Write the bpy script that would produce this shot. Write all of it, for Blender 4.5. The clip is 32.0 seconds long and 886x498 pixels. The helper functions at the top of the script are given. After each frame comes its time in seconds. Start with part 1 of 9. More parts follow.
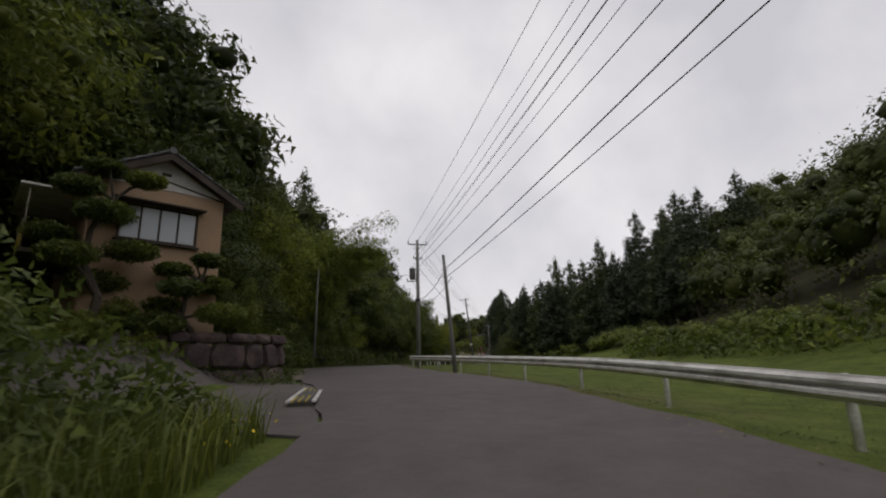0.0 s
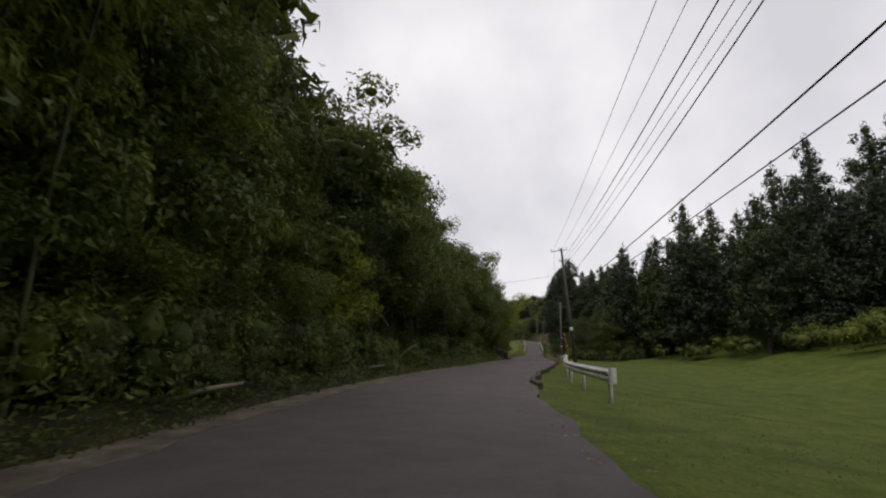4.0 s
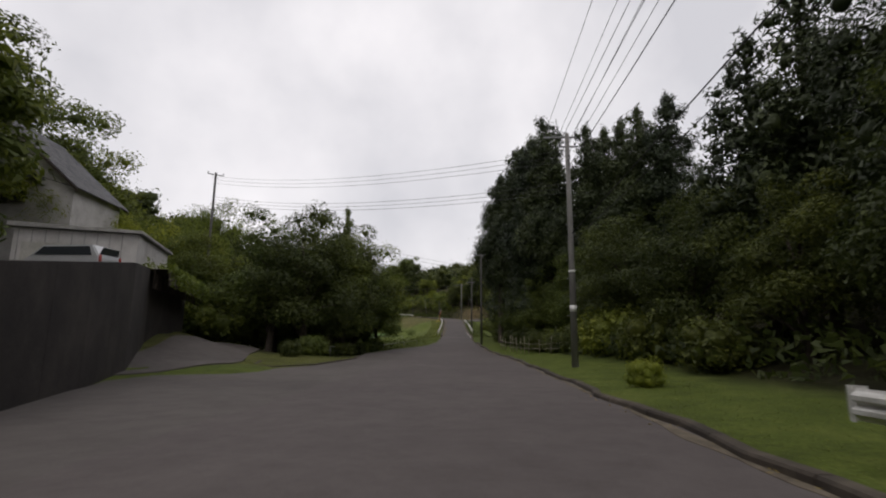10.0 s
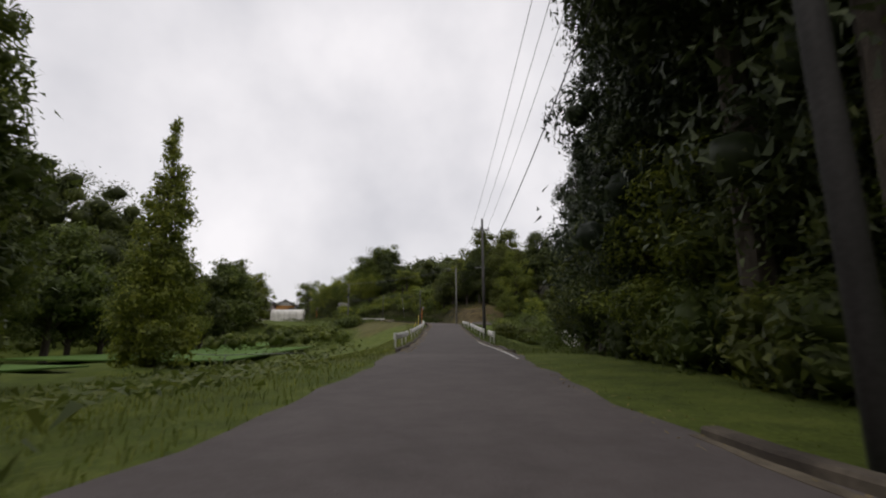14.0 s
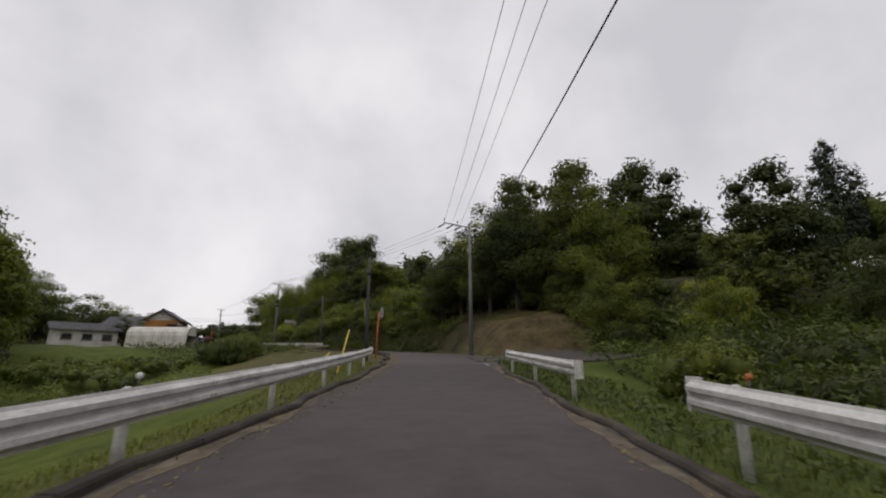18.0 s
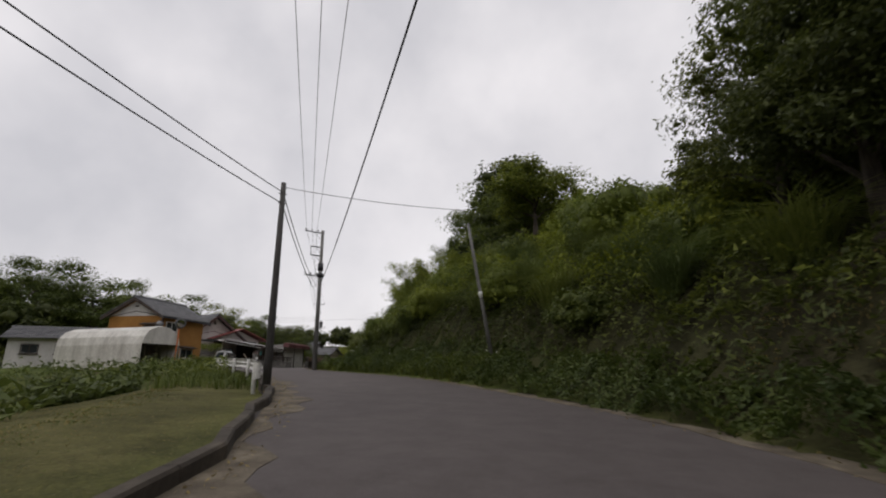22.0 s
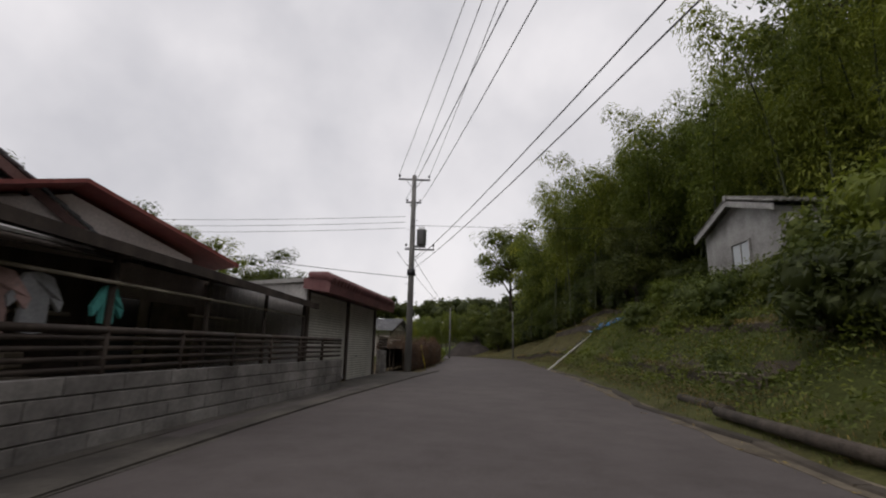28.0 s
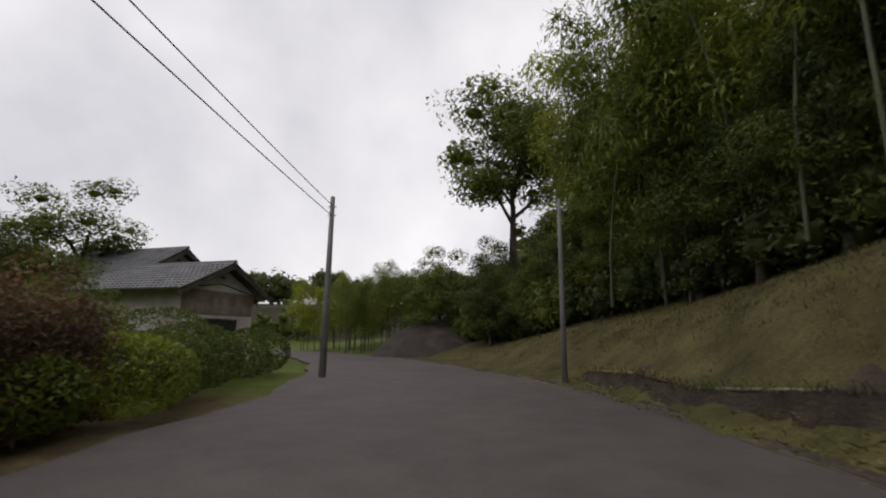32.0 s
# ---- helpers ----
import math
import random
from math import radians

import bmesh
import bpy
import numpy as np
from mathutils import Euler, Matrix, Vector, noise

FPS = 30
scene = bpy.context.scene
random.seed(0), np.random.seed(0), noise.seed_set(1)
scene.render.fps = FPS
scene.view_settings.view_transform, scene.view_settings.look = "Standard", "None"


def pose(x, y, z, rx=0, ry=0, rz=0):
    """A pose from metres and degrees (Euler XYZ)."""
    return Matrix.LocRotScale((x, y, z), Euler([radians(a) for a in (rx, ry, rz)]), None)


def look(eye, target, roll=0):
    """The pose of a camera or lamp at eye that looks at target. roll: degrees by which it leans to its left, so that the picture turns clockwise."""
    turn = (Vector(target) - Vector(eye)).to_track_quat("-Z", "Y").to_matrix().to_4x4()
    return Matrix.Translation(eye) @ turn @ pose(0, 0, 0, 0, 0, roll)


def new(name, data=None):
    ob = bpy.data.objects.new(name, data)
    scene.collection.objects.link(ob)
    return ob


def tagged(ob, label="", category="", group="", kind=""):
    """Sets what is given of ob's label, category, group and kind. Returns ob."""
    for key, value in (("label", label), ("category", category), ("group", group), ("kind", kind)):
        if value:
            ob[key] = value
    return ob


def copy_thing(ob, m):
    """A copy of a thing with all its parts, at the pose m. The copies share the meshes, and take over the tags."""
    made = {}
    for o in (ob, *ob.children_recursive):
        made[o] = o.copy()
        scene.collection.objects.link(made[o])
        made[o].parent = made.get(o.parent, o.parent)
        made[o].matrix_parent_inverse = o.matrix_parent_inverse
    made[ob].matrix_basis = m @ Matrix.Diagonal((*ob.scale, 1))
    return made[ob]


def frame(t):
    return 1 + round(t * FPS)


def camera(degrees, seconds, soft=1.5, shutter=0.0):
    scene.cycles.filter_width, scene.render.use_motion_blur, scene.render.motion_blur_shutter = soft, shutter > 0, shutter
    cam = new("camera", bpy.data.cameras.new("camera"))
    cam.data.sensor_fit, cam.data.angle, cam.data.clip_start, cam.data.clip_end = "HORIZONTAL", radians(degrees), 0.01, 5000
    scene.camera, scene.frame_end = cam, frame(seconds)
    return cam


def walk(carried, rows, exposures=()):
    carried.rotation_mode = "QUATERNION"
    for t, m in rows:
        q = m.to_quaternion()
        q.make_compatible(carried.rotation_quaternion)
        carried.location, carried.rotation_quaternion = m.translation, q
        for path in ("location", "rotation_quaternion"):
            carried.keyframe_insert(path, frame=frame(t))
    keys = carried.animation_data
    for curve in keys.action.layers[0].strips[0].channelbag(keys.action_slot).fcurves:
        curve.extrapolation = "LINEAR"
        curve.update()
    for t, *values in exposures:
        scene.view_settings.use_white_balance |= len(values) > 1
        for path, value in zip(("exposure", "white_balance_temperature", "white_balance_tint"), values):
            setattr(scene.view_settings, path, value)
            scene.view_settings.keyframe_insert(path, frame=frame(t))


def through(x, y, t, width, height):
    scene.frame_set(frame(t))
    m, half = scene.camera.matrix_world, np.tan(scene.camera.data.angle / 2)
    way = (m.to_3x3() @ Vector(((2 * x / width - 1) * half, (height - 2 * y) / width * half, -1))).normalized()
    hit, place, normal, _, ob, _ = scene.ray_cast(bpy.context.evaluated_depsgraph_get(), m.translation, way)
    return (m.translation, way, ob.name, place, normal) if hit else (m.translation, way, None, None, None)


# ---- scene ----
cam = camera(87.0, 32.0, soft=2.0, shutter=0.12)
PATH = [
    (0, (0.0, -0.0, 1.25), (0.001, 1.947, 1.709), -1.6),
    (0.5, (-0.18, 5.13, 1.41), (-0.328, 7.073, 1.86), -0.6),
    (1, (-0.813, 10.039, 1.607), (-1.088, 11.964, 2.072), -0.4),
    (1.5, (-1.682, 14.795, 1.772), (-2.055, 16.704, 2.238), -0.8),
    (2, (-2.636, 19.45, 1.854), (-3.049, 21.35, 2.322), -1.0),
    (2.5, (-3.591, 24.026, 1.868), (-3.983, 25.939, 2.296), -0.1),
    (3, (-4.436, 28.706, 1.959), (-4.756, 30.632, 2.392), -0.2),
    (3.5, (-5.153, 33.697, 2.044), (-5.382, 35.641, 2.456), 0.1),
    (4, (-5.662, 39.032, 2.091), (-5.787, 40.989, 2.486), 0.9),
    (4.5, (-5.854, 44.651, 2.084), (-5.854, 46.619, 2.442), 1.5),
    (6.5, (-2.273, 73.399, 1.722), (-1.95, 75.339, 2.085), 0.8),
    (7, (-1.047, 79.956, 1.674), (-0.715, 81.895, 2.033), -0.5),
    (7.5, (0.151, 86.578, 1.621), (0.468, 88.517, 1.993), -0.5),
    (8, (1.197, 92.885, 1.531), (1.492, 94.831, 1.891), -1.0),
    (8.5, (2.033, 98.813, 1.412), (2.284, 100.766, 1.764), -0.9),
    (9, (2.792, 104.612, 1.24), (3.004, 106.572, 1.575), 0.2),
    (9.5, (3.536, 110.539, 1.064), (3.727, 112.5, 1.406), 0.8),
    (10, (4.191, 116.494, 0.868), (4.387, 118.457, 1.198), 0.5),
    (10.5, (4.772, 122.509, 0.706), (4.99, 124.469, 1.038), 0.1),
    (11, (5.7, 129.207, 0.488), (5.957, 131.167, 0.791), 0.3),
    (11.5, (6.654, 136.191, 0.271), (6.916, 138.148, 0.59), 1.1),
    (12, (7.499, 143.062, 0.105), (7.755, 145.016, 0.448), 1.7),
    (12.5, (8.371, 149.722, -0.025), (8.624, 151.675, 0.32), 0.6),
    (13, (9.207, 156.244, -0.127), (9.454, 158.197, 0.229), -0.2),
    (13.5, (10.029, 162.739, -0.191), (10.268, 164.69, 0.179), -0.4),
    (15.5, (13.641, 189.282, 0.743), (13.858, 191.226, 1.16), 0.2),
    (16, (14.364, 195.74, 0.839), (14.578, 197.682, 1.264), 0.0),
    (16.5, (15.161, 202.408, 1.035), (15.367, 204.342, 1.5), -0.4),
    (17, (16.073, 208.97, 1.37), (16.274, 210.9, 1.857), -0.1),
    (17.5, (16.955, 215.621, 1.762), (17.165, 217.547, 2.259), -0.2),
    (18, (17.753, 222.175, 2.171), (17.975, 224.1, 2.666), -0.1),
    (18.5, (18.52, 228.373, 2.555), (18.742, 230.294, 3.067), -0.4),
    (19, (19.141, 234.445, 2.923), (19.326, 236.37, 3.432), -0.2),
    (19.5, (19.612, 240.414, 3.303), (19.722, 242.346, 3.809), 0.5),
    (20, (19.93, 246.153, 3.65), (19.957, 248.088, 4.155), 1.1),
    (20.5, (20.018, 251.626, 3.971), (19.977, 253.56, 4.478), 0.4),
    (21, (19.827, 256.627, 4.248), (19.671, 258.558, 4.746), -0.1),
    (21.5, (19.25, 261.402, 4.502), (18.924, 263.312, 4.999), -0.2),
    (22, (18.254, 265.968, 4.751), (17.741, 267.834, 5.255), -0.3),
    (22.5, (16.784, 270.334, 4.998), (16.066, 272.134, 5.493), -0.4),
    (23, (14.908, 274.438, 5.224), (14.023, 276.165, 5.71), -0.6),
    (23.5, (12.655, 278.156, 5.43), (11.592, 279.782, 5.908), -0.6),
    (24, (10.068, 281.535, 5.61), (8.838, 283.042, 6.075), -0.6),
    (24.5, (7.35, 284.541, 5.759), (5.98, 285.924, 6.219), -0.5),
    (26.5, (-4.652, 296.703, 6.14), (-5.812, 298.272, 6.581), -0.6),
    (27, (-6.863, 300.382, 6.2), (-7.851, 302.068, 6.626), 0.1),
    (27.5, (-8.673, 304.339, 6.25), (-9.478, 306.119, 6.674), 1.4),
    (28, (-10.096, 308.61, 6.304), (-10.727, 310.462, 6.719), 1.2),
    (28.5, (-11.229, 313.034, 6.371), (-11.737, 314.923, 6.788), 0.2),
    (29, (-12.249, 317.582, 6.399), (-12.697, 319.49, 6.797), 0.3),
    (29.5, (-13.465, 322.495, 6.447), (-13.875, 324.414, 6.836), -0.0),
    (30, (-14.559, 327.514, 6.408), (-14.964, 329.434, 6.794), -0.3),
    (30.5, (-15.598, 332.585, 6.356), (-16.017, 334.503, 6.737), -0.0),
    (31, (-16.826, 338.095, 6.368), (-17.264, 340.009, 6.745), 0.0),
    (31.5, (-18.103, 343.691, 6.379), (-18.582, 345.597, 6.747), 0.8),
    (32, (-19.516, 348.686, 6.385), (-20.054, 350.575, 6.762), 0.8),
]
walk(cam, [(t, look(eye, target, roll)) for t, eye, target, roll in PATH],
     exposures=[(0.0, 0.04, 6620, 12.3), (1.5, 0.1, 6620, 12.3), (3.0, 0.22, 6620, 12.3), (6.0, 0.2, 6620, 12.3), (9.0, 0.2, 6620, 12.3), (13.0, 0.2, 6620, 12.3), (16.5, 0.06, 6620, 11.8), (20.0, 0.04, 6620, 12.3), (28.0, 0.04, 6620, 12.3), (31.0, 0.2, 6620, 12.3), (32.0, 0.2, 6620, 12.3)])

# ---- world and sun: a bright, even, overcast sky ----
world = bpy.data.worlds.new("overcast_sky")
scene.world = world
world.use_nodes = True
wn, wl = world.node_tree.nodes, world.node_tree.links
wn.clear()
w_out = wn.new("ShaderNodeOutputWorld")
w_bg = wn.new("ShaderNodeBackground")
w_sky = wn.new("ShaderNodeTexSky")
w_sky.sky_type, w_sky.sun_disc = "NISHITA", False
w_sky.sun_elevation, w_sky.sun_rotation = radians(58), radians(200)
w_sky.air_density, w_sky.dust_density = 1.0, 4.0
w_dim = wn.new("ShaderNodeMixRGB")
w_dim.blend_type, w_dim.inputs[0].default_value = "MULTIPLY", 1.0
w_dim.inputs[2].default_value = (0.09, 0.09, 0.09, 1)
w_n1 = wn.new("ShaderNodeTexNoise")
w_n1.inputs["Scale"].default_value, w_n1.inputs["Detail"].default_value = 2.6, 5
w_n1.inputs["Roughness"].default_value = 0.5
w_ramp = wn.new("ShaderNodeValToRGB")
w_ramp.color_ramp.elements[0].position, w_ramp.color_ramp.elements[1].position = 0.33, 0.68
w_ramp.color_ramp.elements[0].color = (0.61, 0.615, 0.65, 1)
w_ramp.color_ramp.elements[1].color = (0.90, 0.89, 0.91, 1)
w_mix = wn.new("ShaderNodeMixRGB")
w_mix.inputs[0].default_value = 0.9
wl.new(w_sky.outputs[0], w_dim.inputs[1])
wl.new(w_n1.outputs[0], w_ramp.inputs[0])
wl.new(w_dim.outputs[0], w_mix.inputs[1])
wl.new(w_ramp.outputs[0], w_mix.inputs[2])
wl.new(w_mix.outputs[0], w_bg.inputs[0])
w_bg.inputs[1].default_value = 1.0
wl.new(w_bg.outputs[0], w_out.inputs[0])
sun = new("sun", bpy.data.lights.new("sun", "SUN"))
sun.data.energy, sun.data.angle, sun.data.color = 0.5, radians(40), (1.0, 0.97, 0.92)
sun.matrix_world = look((0, 0, 60), (20, 30, 0))

# ---- materials ----


def nodes_of(name):
    m = bpy.data.materials.new(name)
    m.use_nodes = True
    nt = m.node_tree
    return m, nt, nt.nodes["Principled BSDF"]


def ramp_of(nt, source, stops):
    r = nt.nodes.new("ShaderNodeValToRGB")
    els = r.color_ramp.elements
    while len(els) < len(stops):
        els.new(0.5)
    for e, (p, c) in zip(els, stops):
        e.position, e.color = p, (*c, 1)
    nt.links.new(source, r.inputs[0])
    return r.outputs[0]


def noise_of(nt, scale, detail=4, rough=0.55, coords="Object", squash=None):
    tc = nt.nodes.new("ShaderNodeTexCoord")
    n = nt.nodes.new("ShaderNodeTexNoise")
    n.inputs["Scale"].default_value, n.inputs["Detail"].default_value = scale, detail
    n.inputs["Roughness"].default_value = rough
    src = tc.outputs[coords]
    if squash:
        mp = nt.nodes.new("ShaderNodeMapping")
        mp.inputs["Scale"].default_value = squash
        nt.links.new(src, mp.inputs[0])
        src = mp.outputs[0]
    nt.links.new(src, n.inputs["Vector"])
    return n.outputs[0]


def mixed(nt, fac, a, b, mode="MIX"):
    m = nt.nodes.new("ShaderNodeMixRGB")
    m.blend_type = mode
    if isinstance(fac, float):
        m.inputs[0].default_value = fac
    else:
        nt.links.new(fac, m.inputs[0])
    for i, v in ((1, a), (2, b)):
        if isinstance(v, tuple):
            m.inputs[i].default_value = (*v, 1)
        else:
            nt.links.new(v, m.inputs[i])
    return m.outputs[0]


def bumped(nt, bsdf, source, strength=0.3, distance=0.02):
    b = nt.nodes.new("ShaderNodeBump")
    b.inputs["Strength"].default_value, b.inputs["Distance"].default_value = strength, distance
    nt.links.new(source, b.inputs["Height"])
    nt.links.new(b.outputs[0], bsdf.inputs["Normal"])


def two_scale(name, dark, mid, light, big=0.6, fine=14.0, rough=0.8, metal=0.0, bump=0.3, dist=0.01, squash=None, spec=0.4, vary=0.0):
    """A surface with broad stains and fine grain."""
    m, nt, b = nodes_of(name)
    n1 = noise_of(nt, big, 5, 0.6, squash=squash)
    n2 = noise_of(nt, fine, 4, 0.6)
    c = ramp_of(nt, n1, [(0.3, dark), (0.52, mid), (0.75, light)])
    g = ramp_of(nt, n2, [(0.3, (0.72, 0.72, 0.72)), (0.7, (1.15, 1.15, 1.15))])
    c = mixed(nt, 0.8, c, g, "MULTIPLY")
    if vary:
        oi = nt.nodes.new("ShaderNodeObjectInfo")
        v = ramp_of(nt, oi.outputs["Random"], [(0.0, (1 - vary,) * 3), (1.0, (1 + vary,) * 3)])
        c = mixed(nt, 1.0, c, v, "MULTIPLY")
    nt.links.new(c, b.inputs["Base Color"])
    b.inputs["Roughness"].default_value, b.inputs["Metallic"].default_value = rough, metal
    b.inputs["Specular IOR Level"].default_value = spec
    bumped(nt, b, n2, bump, dist)
    return m


def leafy(name, dark, mid, light, through=0.3, rough=0.55, patch=0.25):
    """Leaves: each varies, with broad patches of tint, and lets some light through."""
    m, nt, b = nodes_of(name)
    dark, light = [tuple(0.45 * a + 0.55 * b_ for a, b_ in zip(mid, c_)) for c_ in (dark, light)]
    geo = nt.nodes.new("ShaderNodeNewGeometry")
    c = ramp_of(nt, geo.outputs["Random Per Island"], [(0.0, dark), (0.5, mid), (1.0, light)])
    n = noise_of(nt, patch, 3, 0.6)
    p = ramp_of(nt, n, [(0.32, (0.55, 0.6, 0.6)), (0.68, (1.4, 1.32, 1.0))])
    c = mixed(nt, 0.85, c, p, "MULTIPLY")
    oi = nt.nodes.new("ShaderNodeObjectInfo")
    v = ramp_of(nt, oi.outputs["Random"], [(0.0, (0.72, 0.78, 0.8)), (0.6, (1.0, 1.0, 1.0)), (1.0, (1.5, 1.4, 1.0))])
    c = mixed(nt, 1.0, c, v, "MULTIPLY")
    nt.links.new(c, b.inputs["Base Color"])
    b.inputs["Roughness"].default_value, b.inputs["Specular IOR Level"].default_value = rough, 0.3
    tr = nt.nodes.new("ShaderNodeBsdfTranslucent")
    nt.links.new(c, tr.inputs[0])
    mx = nt.nodes.new("ShaderNodeMixShader")
    mx.inputs[0].default_value = through
    nt.links.new(b.outputs[0], mx.inputs[1])
    nt.links.new(tr.outputs[0], mx.inputs[2])
    nt.links.new(mx.outputs[0], nt.nodes["Material Output"].inputs[0])
    return m


def plain(name, colour, rough=0.6, metal=0.0, spec=0.4, grain=30.0, amount=0.25):
    return two_scale(name, tuple(v * (1 - amount) for v in colour), colour, tuple(min(1, v * (1 + amount)) for v in colour),
                     big=2.5, fine=grain, rough=rough, metal=metal, bump=0.12, dist=0.004, spec=spec)


def asphalt_material(name, low, high, rough=0.85):
    m, nt, b = nodes_of(name)
    n1 = noise_of(nt, 0.18, 6, 0.62)
    n2 = noise_of(nt, 90.0, 2, 0.6)
    n3 = noise_of(nt, 1.6, 6, 0.7)
    c = ramp_of(nt, n1, [(0.3, low), (0.7, high)])
    s = ramp_of(nt, n3, [(0.35, (0.8, 0.79, 0.78)), (0.62, (1.12, 1.12, 1.12))])
    c = mixed(nt, 0.8, c, s, "MULTIPLY")
    g = ramp_of(nt, n2, [(0.3, (0.7, 0.7, 0.7)), (0.72, (1.3, 1.3, 1.3))])
    c = mixed(nt, 0.8, c, g, "MULTIPLY")
    nt.links.new(c, b.inputs["Base Color"])
    b.inputs["Roughness"].default_value = rough
    b.inputs["Specular IOR Level"].default_value = 0.3
    bumped(nt, b, n2, 0.5, 0.006)
    return m


M_ASPHALT = asphalt_material("asphalt", (0.076, 0.064, 0.062), (0.103, 0.088, 0.084))
M_ASPHALT_NEW = asphalt_material("asphalt_patch", (0.048, 0.045, 0.045), (0.06, 0.056, 0.056))
M_ASPHALT_OLD = asphalt_material("asphalt_old", (0.07, 0.061, 0.057), (0.108, 0.095, 0.088))
M_GROUND = None
M_ASPHALT_BROWN = asphalt_material("asphalt_brown", (0.056, 0.047, 0.044), (0.08, 0.068, 0.064))
M_CONCRETE = two_scale("concrete", (0.16, 0.15, 0.135), (0.27, 0.26, 0.24), (0.36, 0.35, 0.32), big=0.9, fine=22, rough=0.9)
M_CONCRETE_DARK = two_scale("mossy_concrete", (0.035, 0.030, 0.026), (0.075, 0.066, 0.056), (0.13, 0.115, 0.095), big=0.9, fine=12, rough=0.92, bump=0.5, dist=0.02)
M_WALL_BROWN = two_scale("stained_retaining_wall", (0.045, 0.034, 0.022), (0.13, 0.092, 0.046), (0.24, 0.165, 0.075), big=0.5, fine=10, rough=0.92, squash=(1, 1, 0.25), bump=0.4, dist=0.02)
M_KERB = two_scale("kerb_stone", (0.028, 0.022, 0.017), (0.056, 0.045, 0.034), (0.115, 0.095, 0.07), big=1.2, fine=18, rough=0.92, bump=0.5, vary=0.15)
M_STONE = two_scale("wall_stone", (0.032, 0.023, 0.022), (0.08, 0.056, 0.053), (0.15, 0.115, 0.104), big=1.6, fine=16, rough=0.9, bump=0.7, dist=0.03, vary=0.3)
M_RAIL = two_scale("guardrail_paint", (0.36, 0.35, 0.32), (0.62, 0.61, 0.58), (0.74, 0.73, 0.70), big=1.5, fine=26, rough=0.55, bump=0.1, dist=0.004, squash=(1, 1, 3))
M_POST = two_scale("post_paint", (0.42, 0.41, 0.38), (0.66, 0.65, 0.62), (0.76, 0.75, 0.72), big=3, fine=26, rough=0.55, bump=0.1, dist=0.004)
M_POLE = two_scale("pole_concrete", (0.12, 0.115, 0.11), (0.19, 0.185, 0.175), (0.27, 0.265, 0.25), big=1.6, fine=18, rough=0.85, squash=(1, 1, 0.25))
M_POLE_DARK = two_scale("pole_dark", (0.05, 0.048, 0.046), (0.085, 0.08, 0.078), (0.13, 0.125, 0.12), big=1.6, fine=18, rough=0.85, squash=(1, 1, 0.25))
M_STEEL = plain("galvanised_steel", (0.22, 0.22, 0.225), 0.5, 0.6)
M_DARK_METAL = plain("dark_metal", (0.05, 0.05, 0.055), 0.5, 0.5)
M_WIRE = plain("wire", (0.03, 0.03, 0.033), 0.6)
M_WIRE_PALE = plain("bare_wire", (0.15, 0.15, 0.155), 0.5)
M_PORCELAIN = plain("porcelain", (0.5, 0.5, 0.48), 0.3)
M_ORANGE = plain("orange_paint", (0.52, 0.14, 0.03), 0.5)
M_RED = plain("red_paint", (0.42, 0.05, 0.035), 0.5)
M_CONE = plain("cone_red", (0.6, 0.06, 0.02), 0.5)
M_YELLOW = plain("yellow_sleeve", (0.62, 0.46, 0.04), 0.5)
M_WHITE = plain("white_paint", (0.72, 0.72, 0.70), 0.5)
M_LINE = two_scale("worn_line_paint", (0.2, 0.19, 0.18), (0.52, 0.51, 0.49), (0.66, 0.65, 0.62), big=3, fine=30, rough=0.8)
M_IRON = plain("cast_iron", (0.16, 0.155, 0.15), 0.6, 0.3)
M_RUBBER = plain("tyre_rubber", (0.02, 0.02, 0.02), 0.85)
M_PLASTER = two_scale("white_plaster", (0.42, 0.40, 0.38), (0.56, 0.54, 0.52), (0.66, 0.64, 0.62), big=0.8, fine=20, rough=0.9)
M_TRIM = two_scale("weathered_bargeboard", (0.07, 0.038, 0.034), (0.12, 0.066, 0.058), (0.17, 0.1, 0.09), big=1.4, fine=20, rough=0.8)
M_PINKISH = two_scale("aged_cream_plaster", (0.40, 0.35, 0.325), (0.56, 0.50, 0.47), (0.66, 0.60, 0.57), big=0.7, fine=20, rough=0.9)
M_OCHRE = two_scale("ochre_plaster", (0.26, 0.12, 0.03), (0.36, 0.175, 0.045), (0.42, 0.22, 0.06), big=0.5, fine=24, rough=0.9)
M_TAN = two_scale("tan_plaster", (0.30, 0.20, 0.125), (0.38, 0.26, 0.165), (0.43, 0.30, 0.20), big=0.5, fine=24, rough=0.9)
M_TILE = two_scale("grey_roof_tile", (0.07, 0.07, 0.075), (0.12, 0.12, 0.125), (0.18, 0.18, 0.185), big=1.4, fine=14, rough=0.55, bump=0.3, vary=0.2)
M_TILE_RED = two_scale("maroon_roof_tile", (0.09, 0.035, 0.035), (0.15, 0.06, 0.06), (0.21, 0.10, 0.095), big=1.4, fine=14, rough=0.6, vary=0.15)
M_TIN_RED = two_scale("red_tin_roof", (0.14, 0.035, 0.03), (0.22, 0.06, 0.05), (0.28, 0.10, 0.085), big=1.0, fine=10, rough=0.6)
M_WOOD_DARK = two_scale("dark_timber", (0.03, 0.022, 0.018), (0.06, 0.045, 0.036), (0.10, 0.078, 0.062), big=2, fine=26, rough=0.85, squash=(1, 1, 0.2))
M_WOOD = two_scale("weathered_timber", (0.13, 0.105, 0.08), (0.24, 0.20, 0.155), (0.33, 0.285, 0.23), big=2, fine=26, rough=0.85)
